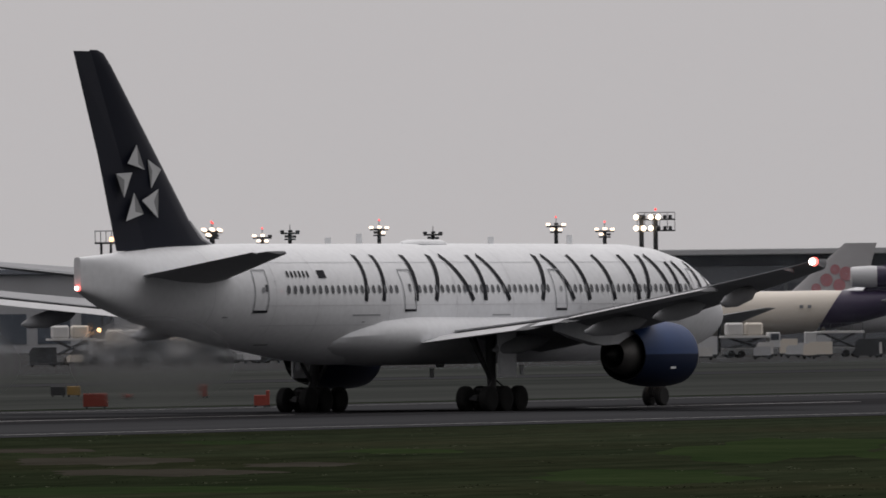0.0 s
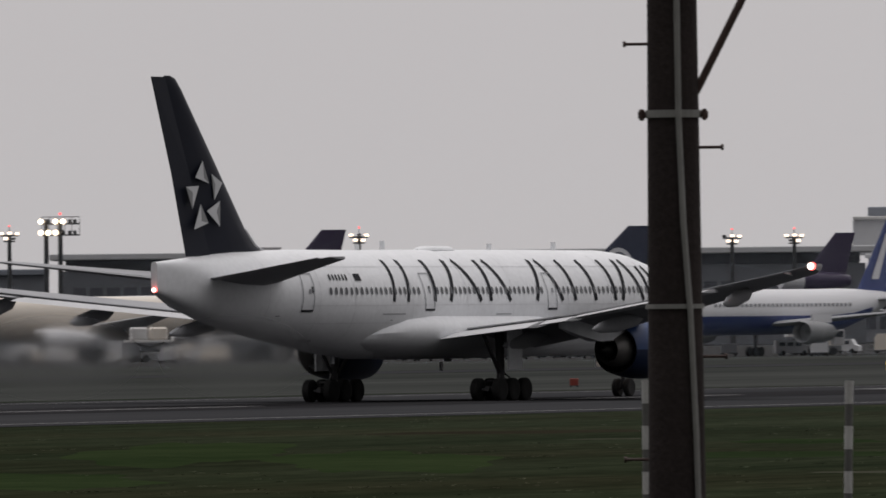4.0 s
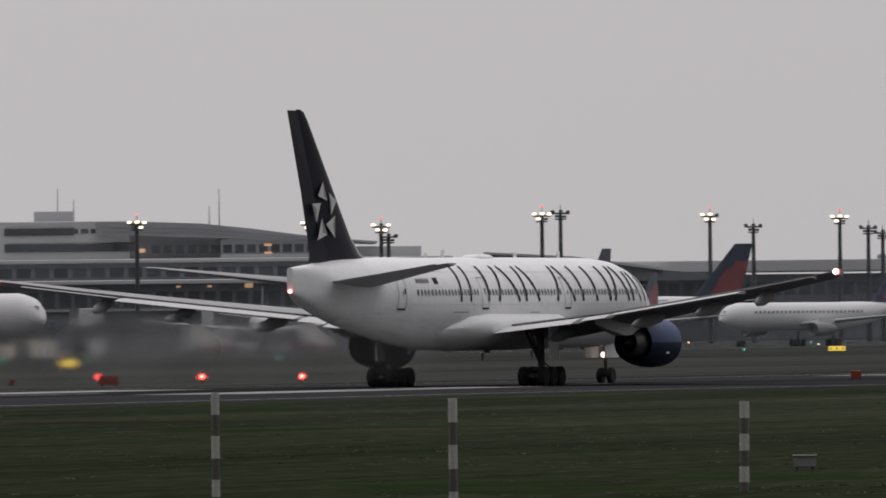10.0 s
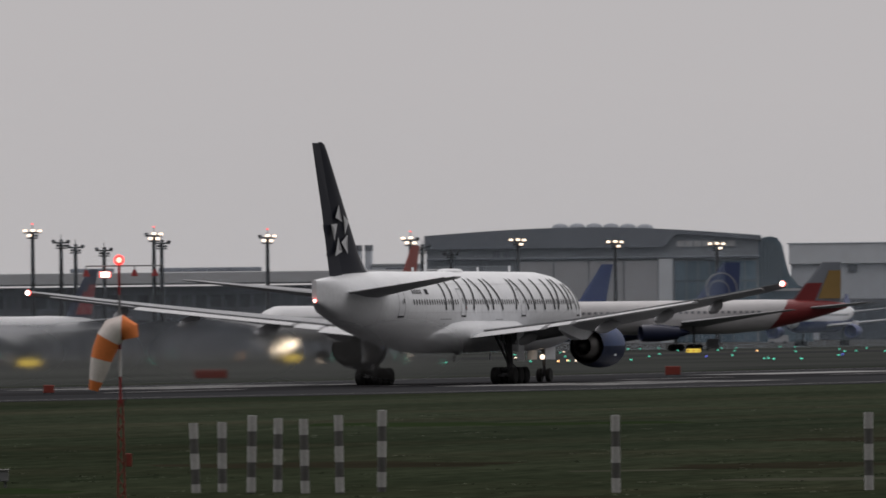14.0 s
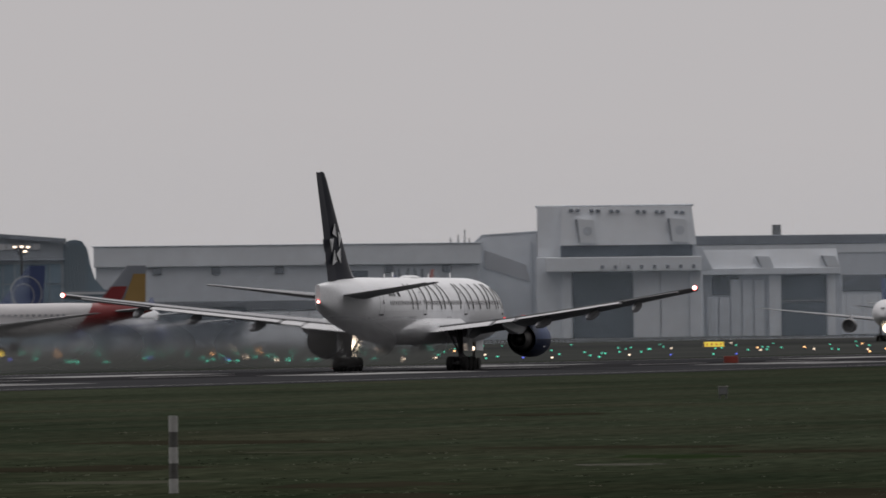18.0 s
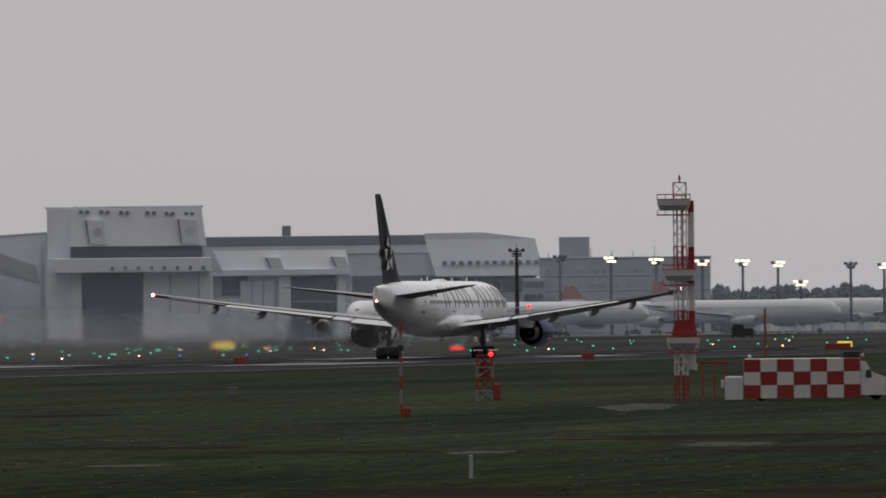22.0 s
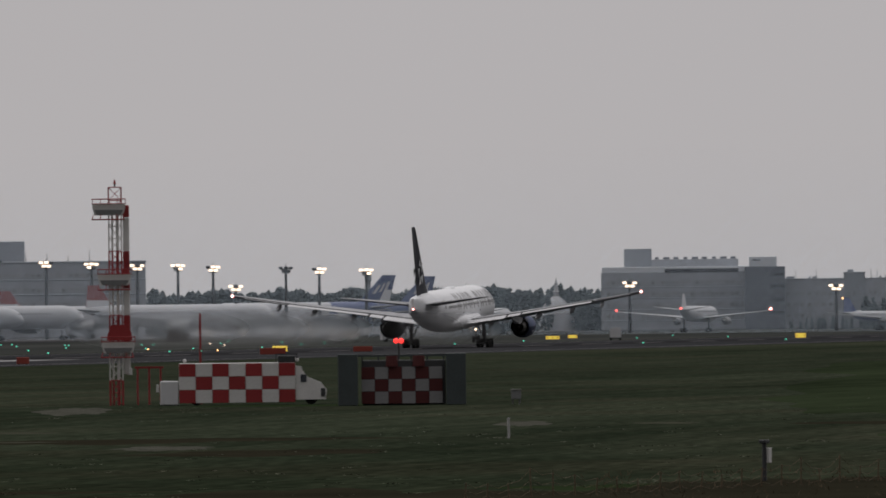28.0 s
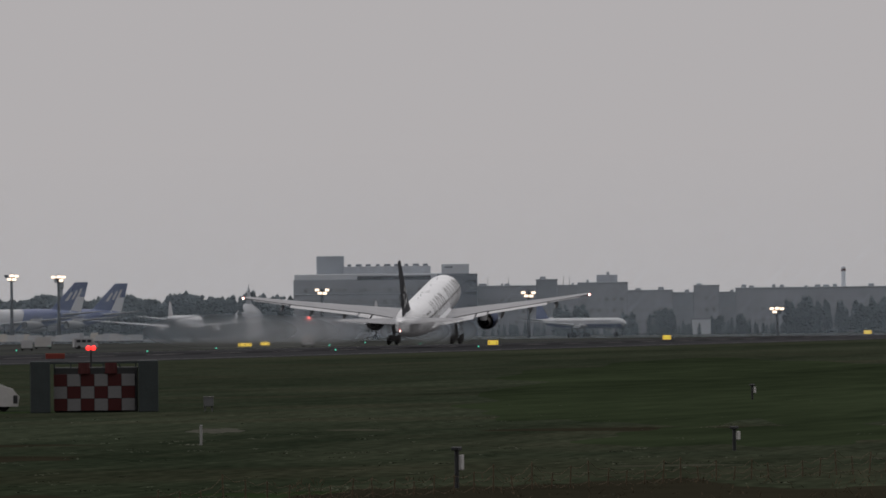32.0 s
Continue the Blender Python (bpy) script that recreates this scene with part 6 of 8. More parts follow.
def gantry(bearing, rng, height):
    x, y = at(bearing, rng)
    e = empty("floodlight_gantry", pose(x, y, 0, 0, 0, bearing))
    tagged(e, "floodlight gantry with two rows of lit lamps on twin masts", "floodlight")
    for dx in (-2.1, 0.3):
        part("mast", rod(nb(), (dx, 0, 0), (dx, 0, height), 0.5, 0.4, 10), DARKST, e)
    for dz in (0.2, 2.1):
        part("platform", box(nb(), (0.4, 0.6, height - 2.9 + dz), (6.4, 1.2, 0.25)), DARKST, e)
        for k in range(4):
            part("lamp", ball(nb(), (-3.0 + k * 1.25, -0.7, height - 2.5 + dz), 0.46), LAMPN if (k + int(dz)) % 4 != 3 else DARKST, e)
        for k in range(2):
            part("unlit_lamp", box(nb(), (1.9 + k * 0.9, -0.5, height - 2.5 + dz), (0.6, 0.5, 0.7), bevel=0.08), DARKST, e)
    bm = nb()
    for k in range(6):
        rod(bm, (-2.8 + k * 1.28, 1.1, height - 2.8), (-2.8 + k * 1.28, 1.1, height + 0.4), 0.06, 0.06, 6)
    box(bm, (0.4, 1.1, height + 0.4), (6.4, 0.12, 0.12))
    part("railing", bm, DARKST, e)
    part("obstruction_lamp", ball(nb(), (0.3, 0, height + 0.9), 0.2), LAMPR, e, "small red lamp")


gantry(29.52, 1950, 23.2)
x, y = at(32.26, 1900)
h_ = 21.0
e = empty("lattice_platform", pose(x, y, 0, 0, 0, 32.26))
tagged(e, "dark lattice mast carrying a railed platform", "mast")
bm = nb()
for sx in (-0.8, 0.8):
    rod(bm, (sx, 0, 0), (sx, 0, h_ - 2), 0.25, 0.25, 6)
for k in range(8):
    rod(bm, (-0.8, 0, k * 2.2), (0.8, 0, k * 2.2 + 2.2), 0.12, 0.12, 6)
part("mast", bm, DARKST, e)
bm = nb()
box(bm, (0, 0, h_ - 2), (3.8, 2.4, 0.3))
for k in range(5):
    rod(bm, (-1.8 + k * 0.9, -1.1, h_ - 2), (-1.8 + k * 0.9, -1.1, h_), 0.07, 0.07, 6)
box(bm, (0, -1.1, h_), (3.8, 0.14, 0.14))
part("platform", bm, DARKST, e)
part("lamp", ball(nb(), (0.9, -1.3, h_ - 1.4), 0.4), LAMPA, e)

# ---- near things ----
def pole():
    x, y = at(26.44, 75)
    e = empty("utility_pole", pose(x, y, 0, 0, 0, 26.44))
    tagged(e, "dark weathered utility pole with step bolts, straps and a cable", "utility pole")
    bm = nb()
    loft(bm, [[(r * math.cos(a * math.pi / 12), r * math.sin(a * math.pi / 12), z) for a in range(24)] for z, r in ((-0.3, 0.213), (3.0, 0.189), (6.5, 0.163), (10.5, 0.133))])
    part("shaft", bm, POLE, e, smooth=True)
    for z, w, m in ((5.72, 0.05, CABLE), (4.46, 0.03, CABLE), (8.3, 0.05, CABLE)):
        bm = nb()
        r = 0.163 + (6.5 - z) * 0.0076 + 0.006
        loft(bm, [[(q * math.cos(a * math.pi / 12), q * math.sin(a * math.pi / 12), zz) for a in range(24)] for zz, q in ((z - w / 2, r), (z - w / 2, r + 0.008), (z + w / 2, r + 0.008), (z + w / 2, r))], cap=False)
        strap = part("strap", bm, m, e)
        if w > 0.04:
            bm = nb()
            for s in (-1, 1):
                rod(bm, (s * (r - 0.01), -0.02, z - 0.005), (s * (r + 0.055), -0.02, z - 0.005), 0.022, 0.022, 8)
                box(bm, (s * (r + 0.03), -0.02, z - 0.005), (0.035, 0.07, 0.075), bevel=0.008)
            part("clamp_bolt", bm, IRON, strap)
    for z, s in ((6.18, -1), (5.5, 1), (4.82, -1), (4.13, 1), (3.46, -1), (6.86, 1), (7.5, -1), (2.8, 1)):
        if abs(z - 4.82) < 0.01:
            continue
        bm = nb()
        r = 0.163 + (6.5 - z) * 0.0076
        rod(bm, (s * (r - 0.02), 0, z), (s * (r + 0.15), 0, z), 0.010, 0.010, 8)
        rod(bm, (s * (r + 0.14), 0, z), (s * (r + 0.158), 0, z), 0.02, 0.02, 8)
        part("step_bolt", bm, IRON, e)
    bm = nb()
    pts = [(0.03, -0.17, 8.5), (0.03, -0.175, 6.6), (0.035, -0.18, 5.7), (0.06, -0.185, 5.0), (0.1, -0.175, 4.4), (0.13, -0.16, 3.6), (0.15, -0.15, 2.6), (0.15, -0.16, 0.2)]
    for p, q in zip(pts, pts[1:]):
        rod(bm, p, q, 0.02, 0.02, 8)
    part("conduit", bm, CABLE, e, "pale grey cable conduit", smooth=True)
    bm = nb()
    rod(bm, (0.15, 0.0, 5.86), (1.55, 0.0, 8.6), 0.026, 0.026, 8)
    part("brace", bm, IRON, e, "slanting iron brace")


pole()


# striped fence posts
def post_mesh(hgt, r):
    e = empty("striped_post")
    tagged(e, "black and white banded marker post on the grass", "post", "banded posts along the fence")
    part("shaft", rod(nb(), (0, 0, -0.5), (0, 0, hgt - 0.02), r, r, 12), POSTD, e, smooth=True)
    band = hgt / 4.6
    for k in range(3):
        z1 = hgt - k * band * 1.85
        z0 = max(0.0, z1 - band * 0.95)
        part("white_band", rod(nb(), (0, 0, z0), (0, 0, z1), r + 0.004, r + 0.004, 12), POSTW, e, smooth=True)
    return e


tall, short = post_mesh(2.75, 0.1), post_mesh(2.05, 0.115)
for b_, d_, hh_ in ((26.592, 275, 3.0), (25.586, 280, 2.9), (24.715, 278, 2.8), (24.66, 281, 2.75), (24.612, 277, 2.85), (23.433, 290, 2.65), (22.245, 272, 2.55), (20.79, 290, 2.3),
                    (19.494, 308, 1.9), (19.364, 309, 1.9), (19.22, 306, 2.1), (19.087, 308, 2.0), (18.949, 305, 2.0), (18.776, 304, 2.1), (18.567, 306, 2.2), (17.394, 300, 2.05), (16.13, 300, 2.05)):
    x, y = at(b_, d_)
    lean = 1.5 * math.sin(b_ * 37)
    if hh_ > 2.4:
        copy_thing(tall, pose(x, y, hh_ - 2.75, lean, lean * 0.7, b_ * 40))
    else:
        copy_thing(short, pose(x, y, hh_ - 2.05 - 0.02, lean, lean * 0.7, b_ * 40))
for e in (tall, short):
    for o in list(e.children_recursive) + [e]:
        bpy.data.objects.remove(o)


def windsock():
    x, y = at(19.868, 295)
    e = empty("windsock_mast", pose(x, y, 0, 0, 0, 19.868))
    tagged(e, "orange lattice windsock mast with a lit crossbar", "windsock mast")
    bm = nb()
    for sx in (-0.09, 0.09):
        for sy in (-0.09, 0.09):
            rod(bm, (sx, sy, 0), (sx * 0.6, sy * 0.6, 2.6), 0.025, 0.025, 6)
    for k in range(9):
        a, b = (0.09, -0.09) if k % 2 else (-0.09, 0.09)
        rod(bm, (a, -0.09, k * 0.29), (b, -0.09, k * 0.29 + 0.29), 0.016, 0.016, 6)
        rod(bm, (a, 0.09, k * 0.29), (b, 0.09, k * 0.29 + 0.29), 0.016, 0.016, 6)
    part("lattice", bm, ORANGE, e, "orange painted lattice")
    part("control_box", box(nb(), (0.2, -0.1, 1.05), (0.16, 0.14, 0.34), bevel=0.015), ORANGE, e)
    for k, (z0, z1, m) in enumerate(((2.5, 3.2, REDP), (3.2, 3.9, WHP), (3.9, 4.6, REDP), (4.6, 5.3, GREYST), (5.3, 6.1, REDP))):
        part("pole_section", rod(nb(), (0, 0, z0), (0, 0, z1), 0.035, 0.035, 8), m, e)
    bm = nb()
    rod(bm, (-0.85, 0, 6.05), (1.15, 0, 6.05), 0.018, 0.018, 6)
    for lx in (-0.85, -0.35, 0.4, 0.92):
        rod(bm, (lx, 0, 6.05), (lx, 0, 5.9), 0.015, 0.015, 6)
    part("crossbar", bm, GREYST, e)
    part("lamp", rod(nb(), (-0.5, 0, 5.83), (-0.22, 0, 5.83), 0.075, 0.075, 12), LAMPRW, e, "pale glowing lamp")
    part("lamp_core", rod(nb(), (-0.46, -0.02, 5.83), (-0.26, -0.02, 5.83), 0.068, 0.068, 12), LAMPC, e, "white-hot lamp core")
    for lx in (-0.85, 0.4, 0.92):
        part("lamp_housing", rod(nb(), (lx, 0, 5.78), (lx, 0, 5.95), 0.1, 0.04, 10), REDP, e)
    part("top_lamp", ball(nb(), (0, 0, 6.2), 0.14), LAMPR, e, "glowing red lamp")
    part("lamp_core", ball(nb(), (0, -0.08, 6.2), 0.08), LAMPP, e, "pink-hot lamp core")
    bm = nb()
    pts = [Vector((0.02 + 0.25 * math.sin(k * 0.5) * k / 8, 0, 3.1 - k * 0.12)) for k in range(9)]
    loft(bm, [[(p.x + 0.009 * math.cos(k * 1.047), p.y + 0.009 * math.sin(k * 1.047), p.z) for k in range(6)] for p in pts])
    part("loose_cable", bm, DARKST, e)
    sock = empty("windsock", pose(x, y, 4.42, 0, 0, 19.868))
    tagged(sock, "drooping orange and white banded cloth windsock", "windsock")
    line = [(0.25, -0.26, 0.22), (0.22, -0.05, 0.29), (0.07, 0.04, 0.33), (-0.13, -0.02, 0.34), (-0.3, -0.25, 0.33), (-0.42, -0.5, 0.3), (-0.51, -0.76, 0.27), (-0.59, -1.02, 0.23), (-0.69, -1.3, 0.17), (-0.76, -1.54, 0.12)]
    def ringat(i):
        u, v, r = line[i]
        a, b = line[max(0, i - 1)], line[min(len(line) - 1, i + 1)]
        t = Vector((b[0] - a[0], 0, b[1] - a[1])).normalized()
        n = Vector((-t.z, 0, t.x))
        return [Vector((u, 0, v)) + n * r * (1 + 0.07 * math.sin(3 * k + i)) * math.cos(k * math.pi / 9) + Vector((0, 1, 0)) * r * math.sin(k * math.pi / 9) for k in range(18)]
    for a, b, m in ((0, 2, SOCKO), (2, 4, SOCKW), (4, 6, SOCKO), (6, 8, SOCKW), (8, 9, SOCKO)):
        part("cloth_band", loft(nb(), [ringat(i) for i in range(a, b + 1)], cap=False), m, sock, smooth=True)
    part("hoop", rod(nb(), (0.0, 0, 0.0), (0.2, 0, 0.0), 0.03, 0.03, 8), GREYST, sock)
    return sock


sock = windsock()

# junction box in the grass
def grey_box(b_, d_, w_, h_):
    x, y = at(b_, d_)
    e = empty("junction_box", pose(x, y, 0, 0, 0, b_))
    tagged(e, "small grey weathered junction box on short legs", "junction box")
    part("housing", box(nb(), (0, 0, h_ * 0.62), (w_, w_ * 0.6, h_ * 0.6), bevel=0.02), GREYST, e)
    part("lid", box(nb(), (0, 0, h_ * 0.95), (w_ * 1.12, w_ * 0.72, h_ * 0.08), bevel=0.01), CABLE, e)
    for s in (-1, 1):
        part("leg", box(nb(), (s * w_ * 0.35, 0, h_ * 0.16), (0.08, 0.08, h_ * 0.34)), GREYST, e)


grey_box(20.487, 323, 0.62, 0.52)
grey_box(13.378, 642, 0.5, 0.7)
grey_box(9.136, 577, 0.5, 0.75)


def tower():
    x, y = at(11.123, 598)
    e = empty("antenna_tower", pose(x, y, 0, 0, 0, 11.123))
    tagged(e, "red and white lattice antenna tower with three railed platforms", "antenna tower")
    bands = ((0.0, 1.3, REDP), (1.3, 2.75, WHP), (2.75, 4.7, REDP), (4.7, 6.2, WHP), (6.2, 8.05, REDP), (8.05, 10.0, WHP), (10.0, 11.38, REDP))
    k0 = 0.33
    for i, (z0, z1, m) in enumerate(bands):
        bm = nb()
        for sx in (-k0, k0):
            for sy in (-k0, k0):
                rod(bm, (sx - 0.1, sy, z0), (sx - 0.1, sy, z1), 0.042 if i else 0.06, 0.042 if i else 0.06, 6)
        n = max(2, int((z1 - z0) / 0.55))
        for q in range(n):
            za, zb = z0 + (z1 - z0) * q / n, z0 + (z1 - z0) * (q + 1) / n
            for sy in (-k0, k0):
                s = 1 if (q + (sy > 0)) % 2 else -1
                rod(bm, (s * k0 - 0.1, sy, za), (-s * k0 - 0.1, sy, zb), 0.018, 0.018, 5)
                rod(bm, (-k0 - 0.1, sy, zb), (k0 - 0.1, sy, zb), 0.026, 0.026, 5)
            for sx in (-k0, k0):
                rod(bm, (sx - 0.1, -k0, zb), (sx - 0.1, k0, zb), 0.02, 0.02, 5)
        part("lattice_section", bm, m, e)
        # feeder pipes inside the lattice
        for px, py, r in ((-0.2, 0.1, 0.05), (0.02, -0.05, 0.035), (0.1, 0.12, 0.045)):
            if z0 < 9.9:
                part("feeder_pipe", rod(nb(), (px - 0.05, py, z0), (px - 0.05, py, z1), r, r, 8), m, e, smooth=True)
    for z0, z1, m in ((1.6, 2.75, WHP), (2.75, 4.7, REDP), (4.7, 6.1, WHP), (6.1, 8.05, REDP), (8.05, 9.8, WHP), (9.8, 10.45, REDP)):
        part("duct_section", box(nb(), (0.47, 0, (z0 + z1) / 2), (0.34, 0.16, z1 - z0 - 0.01), bevel=0.03), m, e)
    part("junction_box", box(nb(), (0.62, -0.15, 1.75), (0.2, 0.16, 0.34), bevel=0.02), WHP, e)
    # red housing over the lowest platform
    bm = nb()
    prism(bm, [(-0.66, 0.0), (0.68, 0.0), (0.66, 0.3), (0.5, 0.82), (-0.42, 0.82), (-0.6, 0.34)], 0.8, Matrix(((1, 0, 0, 0.06), (0, 0, 1, -0.45), (0, 1, 0, 3.38), (0, 0, 0, 1))))
    part("housing", bm, REDP, e, "red sheet-metal housing")
    for zc, dx in ((10.52, -0.42), (6.85, -0.16), (3.32, 0.0)):
        bm = nb()
        prism(bm, [(-0.86, 0.0), (-0.86, -0.22), (-0.74, -0.6), (0.74, -0.6), (0.86, -0.22), (0.86, 0.0)], 0.8, Matrix(((1, 0, 0, dx), (0, 0, 1, -0.6), (0, 1, 0, zc), (0, 0, 0, 1))))
        pf = part("antenna_box", bm, WHP, e, "white wedge-shaped antenna box")
        # Flat grey plate paints the dark underside of the white box.
        bm = nb()
        prism(bm, [(-0.76, -0.32), (-0.62, -0.58), (0.62, -0.58), (0.76, -0.32)], 0.03, Matrix(((1, 0, 0, dx), (0, 0, 1, -0.632), (0, 1, 0, zc), (0, 0, 0, 1))))
        part("antenna_face", bm, GREYST, pf, "grey plate for the antenna box's shaded underside")
        bm = nb()
        for q in range(5):
            rod(bm, (dx - 0.85 + q * 0.43, -0.75, zc - 0.04), (dx - 0.85 + q * 0.43, -0.75, zc + 0.24), 0.02, 0.02, 5)
        rod(bm, (dx - 0.9, -0.75, zc + 0.24), (dx + 0.9, -0.75, zc + 0.24), 0.03, 0.03, 6)
        rod(bm, (dx - 0.88, -0.75, zc), (dx + 0.88, -0.75, zc), 0.022, 0.022, 6)
        for sy in (-0.75, 0.3):
            rod(bm, (dx - 0.9, sy, zc - 0.82), (dx + 0.8, sy, zc - 0.82), 0.032, 0.032, 6)
        for q in (-0.88, -0.45, 0.45, 0.8):
            rod(bm, (dx + q, -0.75, zc - 0.82), (dx + q * 0.9, -0.66, zc - 0.55), 0.02, 0.02, 5)
            rod(bm, (dx + q, -0.75, zc - 0.82), (dx + q, 0.3, zc - 0.82), 0.02, 0.02, 5)
        part("railing", bm, REDP, pf, "red painted railing")
    part("finial", rod(nb(), (-0.1, 0, 11.38), (-0.1, 0, 11.62), 0.05, 0.05, 6), DARKST, e)
    part("finial_lamp", rod(nb(), (-0.1, 0, 11.55), (-0.1, 0, 11.78), 0.08, 0.03, 10), REDP, e)


tower()


def checker(parent, x0, z0, cw, ch, cols, rows, y, a, b, skip=()):
    first = {}
    for r in range(rows):
        for c in range(cols):
            if (r, c) in skip:
                continue
            m = a if (r + c) % 2 == 0 else b
            p = Matrix.Translation((x0 + (c + 0.5) * cw, y, z0 + (r + 0.5) * ch))
            if m not in first:
                first[m] = part("checker_panel", box(nb(), (0, 0, 0), (cw - 0.02, 0.05, ch - 0.02), bevel=0.006), m, parent)
                first[m].matrix_basis = p
            else:
                share("checker_panel", first[m], parent, p)


def truck():
    x, y = at(10.53, 590)
    e = empty("checkered_truck", pose(x, y, 0, 0, 0, 10.53))
    tagged(e, "airfield truck with a red and white checkered box body", "truck")
    part("box_body", box(nb(), (0, 1.1, 1.2), (6.0, 2.1, 1.95), bevel=0.04), WHP, e)
    checker(e, -3.0, 0.12, 6.0 / 7, 0.68, 7, 3, 0.02, REDP, WHP)
    bm = nb()
    prism(bm, [(3.02, 0.25), (4.55, 0.25), (4.62, 0.75), (4.3, 1.15), (3.75, 1.35), (3.5, 1.55), (3.3, 1.95), (3.02, 2.0)], 1.9, Matrix(((1, 0, 0, 0), (0, 0, 1, 0.1), (0, 1, 0, 0), (0, 0, 0, 1))))
    cab = part("cab", bm, WHP, e, "white rounded cab")
    part("headlamp", box(nb(), (4.42, 0.08, 0.62), (0.22, 0.06, 0.42), bevel=0.02), DARKST, cab)
    part("side_window", box(nb(), (3.42, 0.08, 1.35), (0.3, 0.05, 0.4), bevel=0.02), GLASSY, cab)
    for wx in (-2.1, 3.8):
        part("wheel", rod(nb(), (wx, 0.3, 0.33), (wx, 0.58, 0.33), 0.33, 0.33, 18), TYRE, e)
    bm = nb()
    for k in range(5):
        rod(bm, (2.0 + k * 0.27, 0.2, 2.15), (2.0 + k * 0.27, 0.2, 2.6), 0.02, 0.02, 5)
    box(bm, (2.55, 0.2, 2.6), (1.15, 0.05, 0.05))
    box(bm, (2.55, 0.3, 2.35), (0.9, 0.5, 0.35), bevel=0.03)
    part("roof_rack", bm, DARKST, e)
    for lx in (-2.7, 3.1):
        part("roof_lamp", ball(nb(), (lx, 0.6, 2.3), 0.1), WHP, e)
    part("step_box", box(nb(), (-3.5, 0.8, 0.65), (0.95, 1.6, 1.25), bevel=0.05), PALE, e)
    part("mirror", box(nb(), (-4.1, 0.3, 0.9), (0.14, 0.2, 0.4), bevel=0.02), WHP, e)


truck()


def shelter():
    x, y = at(9.706, 577)
    e = empty("equipment_shelter", pose(x, y, 0, 0, 0, 9.706))
    tagged(e, "dark green equipment shelter with a dull red checkered front", "shelter")
    for cx, w in ((-2.72, 1.0), (2.72, 1.0)):
        part("side_screen", box(nb(), (cx, 0.3, 1.3), (w, 1.4, 2.6), bevel=0.03), SCREEN, e)
    part("cabin", box(nb(), (0.1, 1.4, 1.15), (4.2, 2.2, 2.25), bevel=0.04), DARKST, e)
    checker(e, -2.05, 0.08, 4.1 / 6, 0.62, 6, 3, 0.24, DULLR, DULLW)
    bm = nb()
    box(bm, (0, 0.4, 2.5), (4.6, 0.1, 0.1))
    for k in range(6):
        box(bm, (-2.0 + k * 0.82, 0.4, 2.2), (0.07, 0.07, 0.7))
    part("top_frame", bm, SCREEN, e)
    for cx in (-0.5, 0.85):
        part("vent_hood", rod(nb(), (cx, 0.4, 1.95), (cx, 0.4, 2.5), 0.34, 0.3, 14), DULLR, e)


shelter()


def thin_mast(b_, d_, hgt, r, m1, m2, n, label):
    x, y = at(b_, d_)
    e = empty("marker_mast", pose(x, y, 0, 0, 0, b_))
    tagged(e, label, "mast")
    for k in range(n):
        part("mast_section", rod(nb(), (0, 0, hgt * k / n), (0, 0, hgt * (k + 1) / n), r, r, 10), m1 if k % 2 == 0 else m2, e)
    return e


e = thin_mast(12.536, 517, 4.3, 0.06, REDP, DULLW, 7, "thin red and white banded mast with a lamp")
part("base_box", box(nb(), (0.25, 0, 0.2), (0.35, 0.3, 0.4), bevel=0.02), ORANGE, e)
part("bracket", box(nb(), (0, 0, 3.1), (0.24, 0.2, 0.3), bevel=0.02), DARKST, e)
thin_mast(10.713, 600, 4.75, 0.06, REDP, REDP, 3, "thin dark red mast behind the truck")


def monitor_stand():
    x, y = at(12.112, 607)
    e = empty("monitor_stand", pose(x, y, 0, 0, 0, 12.112))
    tagged(e, "red and white stand with a glowing red lamp", "antenna stand")
    for k, m in enumerate((DULLW, REDP, DULLW, REDP)):
        bm = nb()
        z0, z1 = k * 0.62, (k + 1) * 0.62
        for sx in (-0.45, 0.35):
            rod(bm, (sx, -0.3, z0), (sx, -0.3, z1), 0.06, 0.06, 8)
            rod(bm, (sx, 0.3, z0), (sx, 0.3, z1), 0.06, 0.06, 8)
        rod(bm, (-0.45, -0.3, z0), (0.35, -0.3, z1), 0.04, 0.04, 6)
        rod(bm, (0.35, 0.3, z0), (-0.45, 0.3, z1), 0.04, 0.04, 6)
        box(bm, (-0.05, 0, z1 - 0.05), (0.95, 0.7, 0.08))
        part("frame_section", bm, m, e)
    part("cabinet", box(nb(), (-0.05, 0, 1.7), (0.55, 0.5, 0.8), bevel=0.03), REDP, e)
    part("side_cabinet", box(nb(), (0.55, -0.1, 0.5), (0.5, 0.5, 0.85), bevel=0.03), ORANGE, e)
    for lx in (-0.4, 0.4):
        part("top_panel", box(nb(), (lx, 0, 2.72), (0.5, 0.3, 0.07), bevel=0.01), WHP, e)
        part("panel_arm", rod(nb(), (lx * 0.5, 0, 2.4), (lx, 0, 2.72), 0.03, 0.03, 6), REDP, e)
    part("lamp", ball(nb(), (0.28, -0.3, 2.5), 0.14), LAMPR, e, "glowing red lamp")


monitor_stand()
# red gantry posts beside the tower
x, y = at(10.97, 600)
e = empty("cable_gantry", pose(x, y, 0, 0, 0, 10.97))
tagged(e, "low dark red cable gantry on three legs", "cable gantry")
for k in range(3):
    part("leg", rod(nb(), (-0.6 + k * 0.6, 0, 0), (-0.6 + k * 0.6, 0, 1.95), 0.05, 0.05, 8), REDP, e)
part("beam", box(nb(), (0, 0, 1.95), (1.5, 0.12, 0.1)), REDP, e)


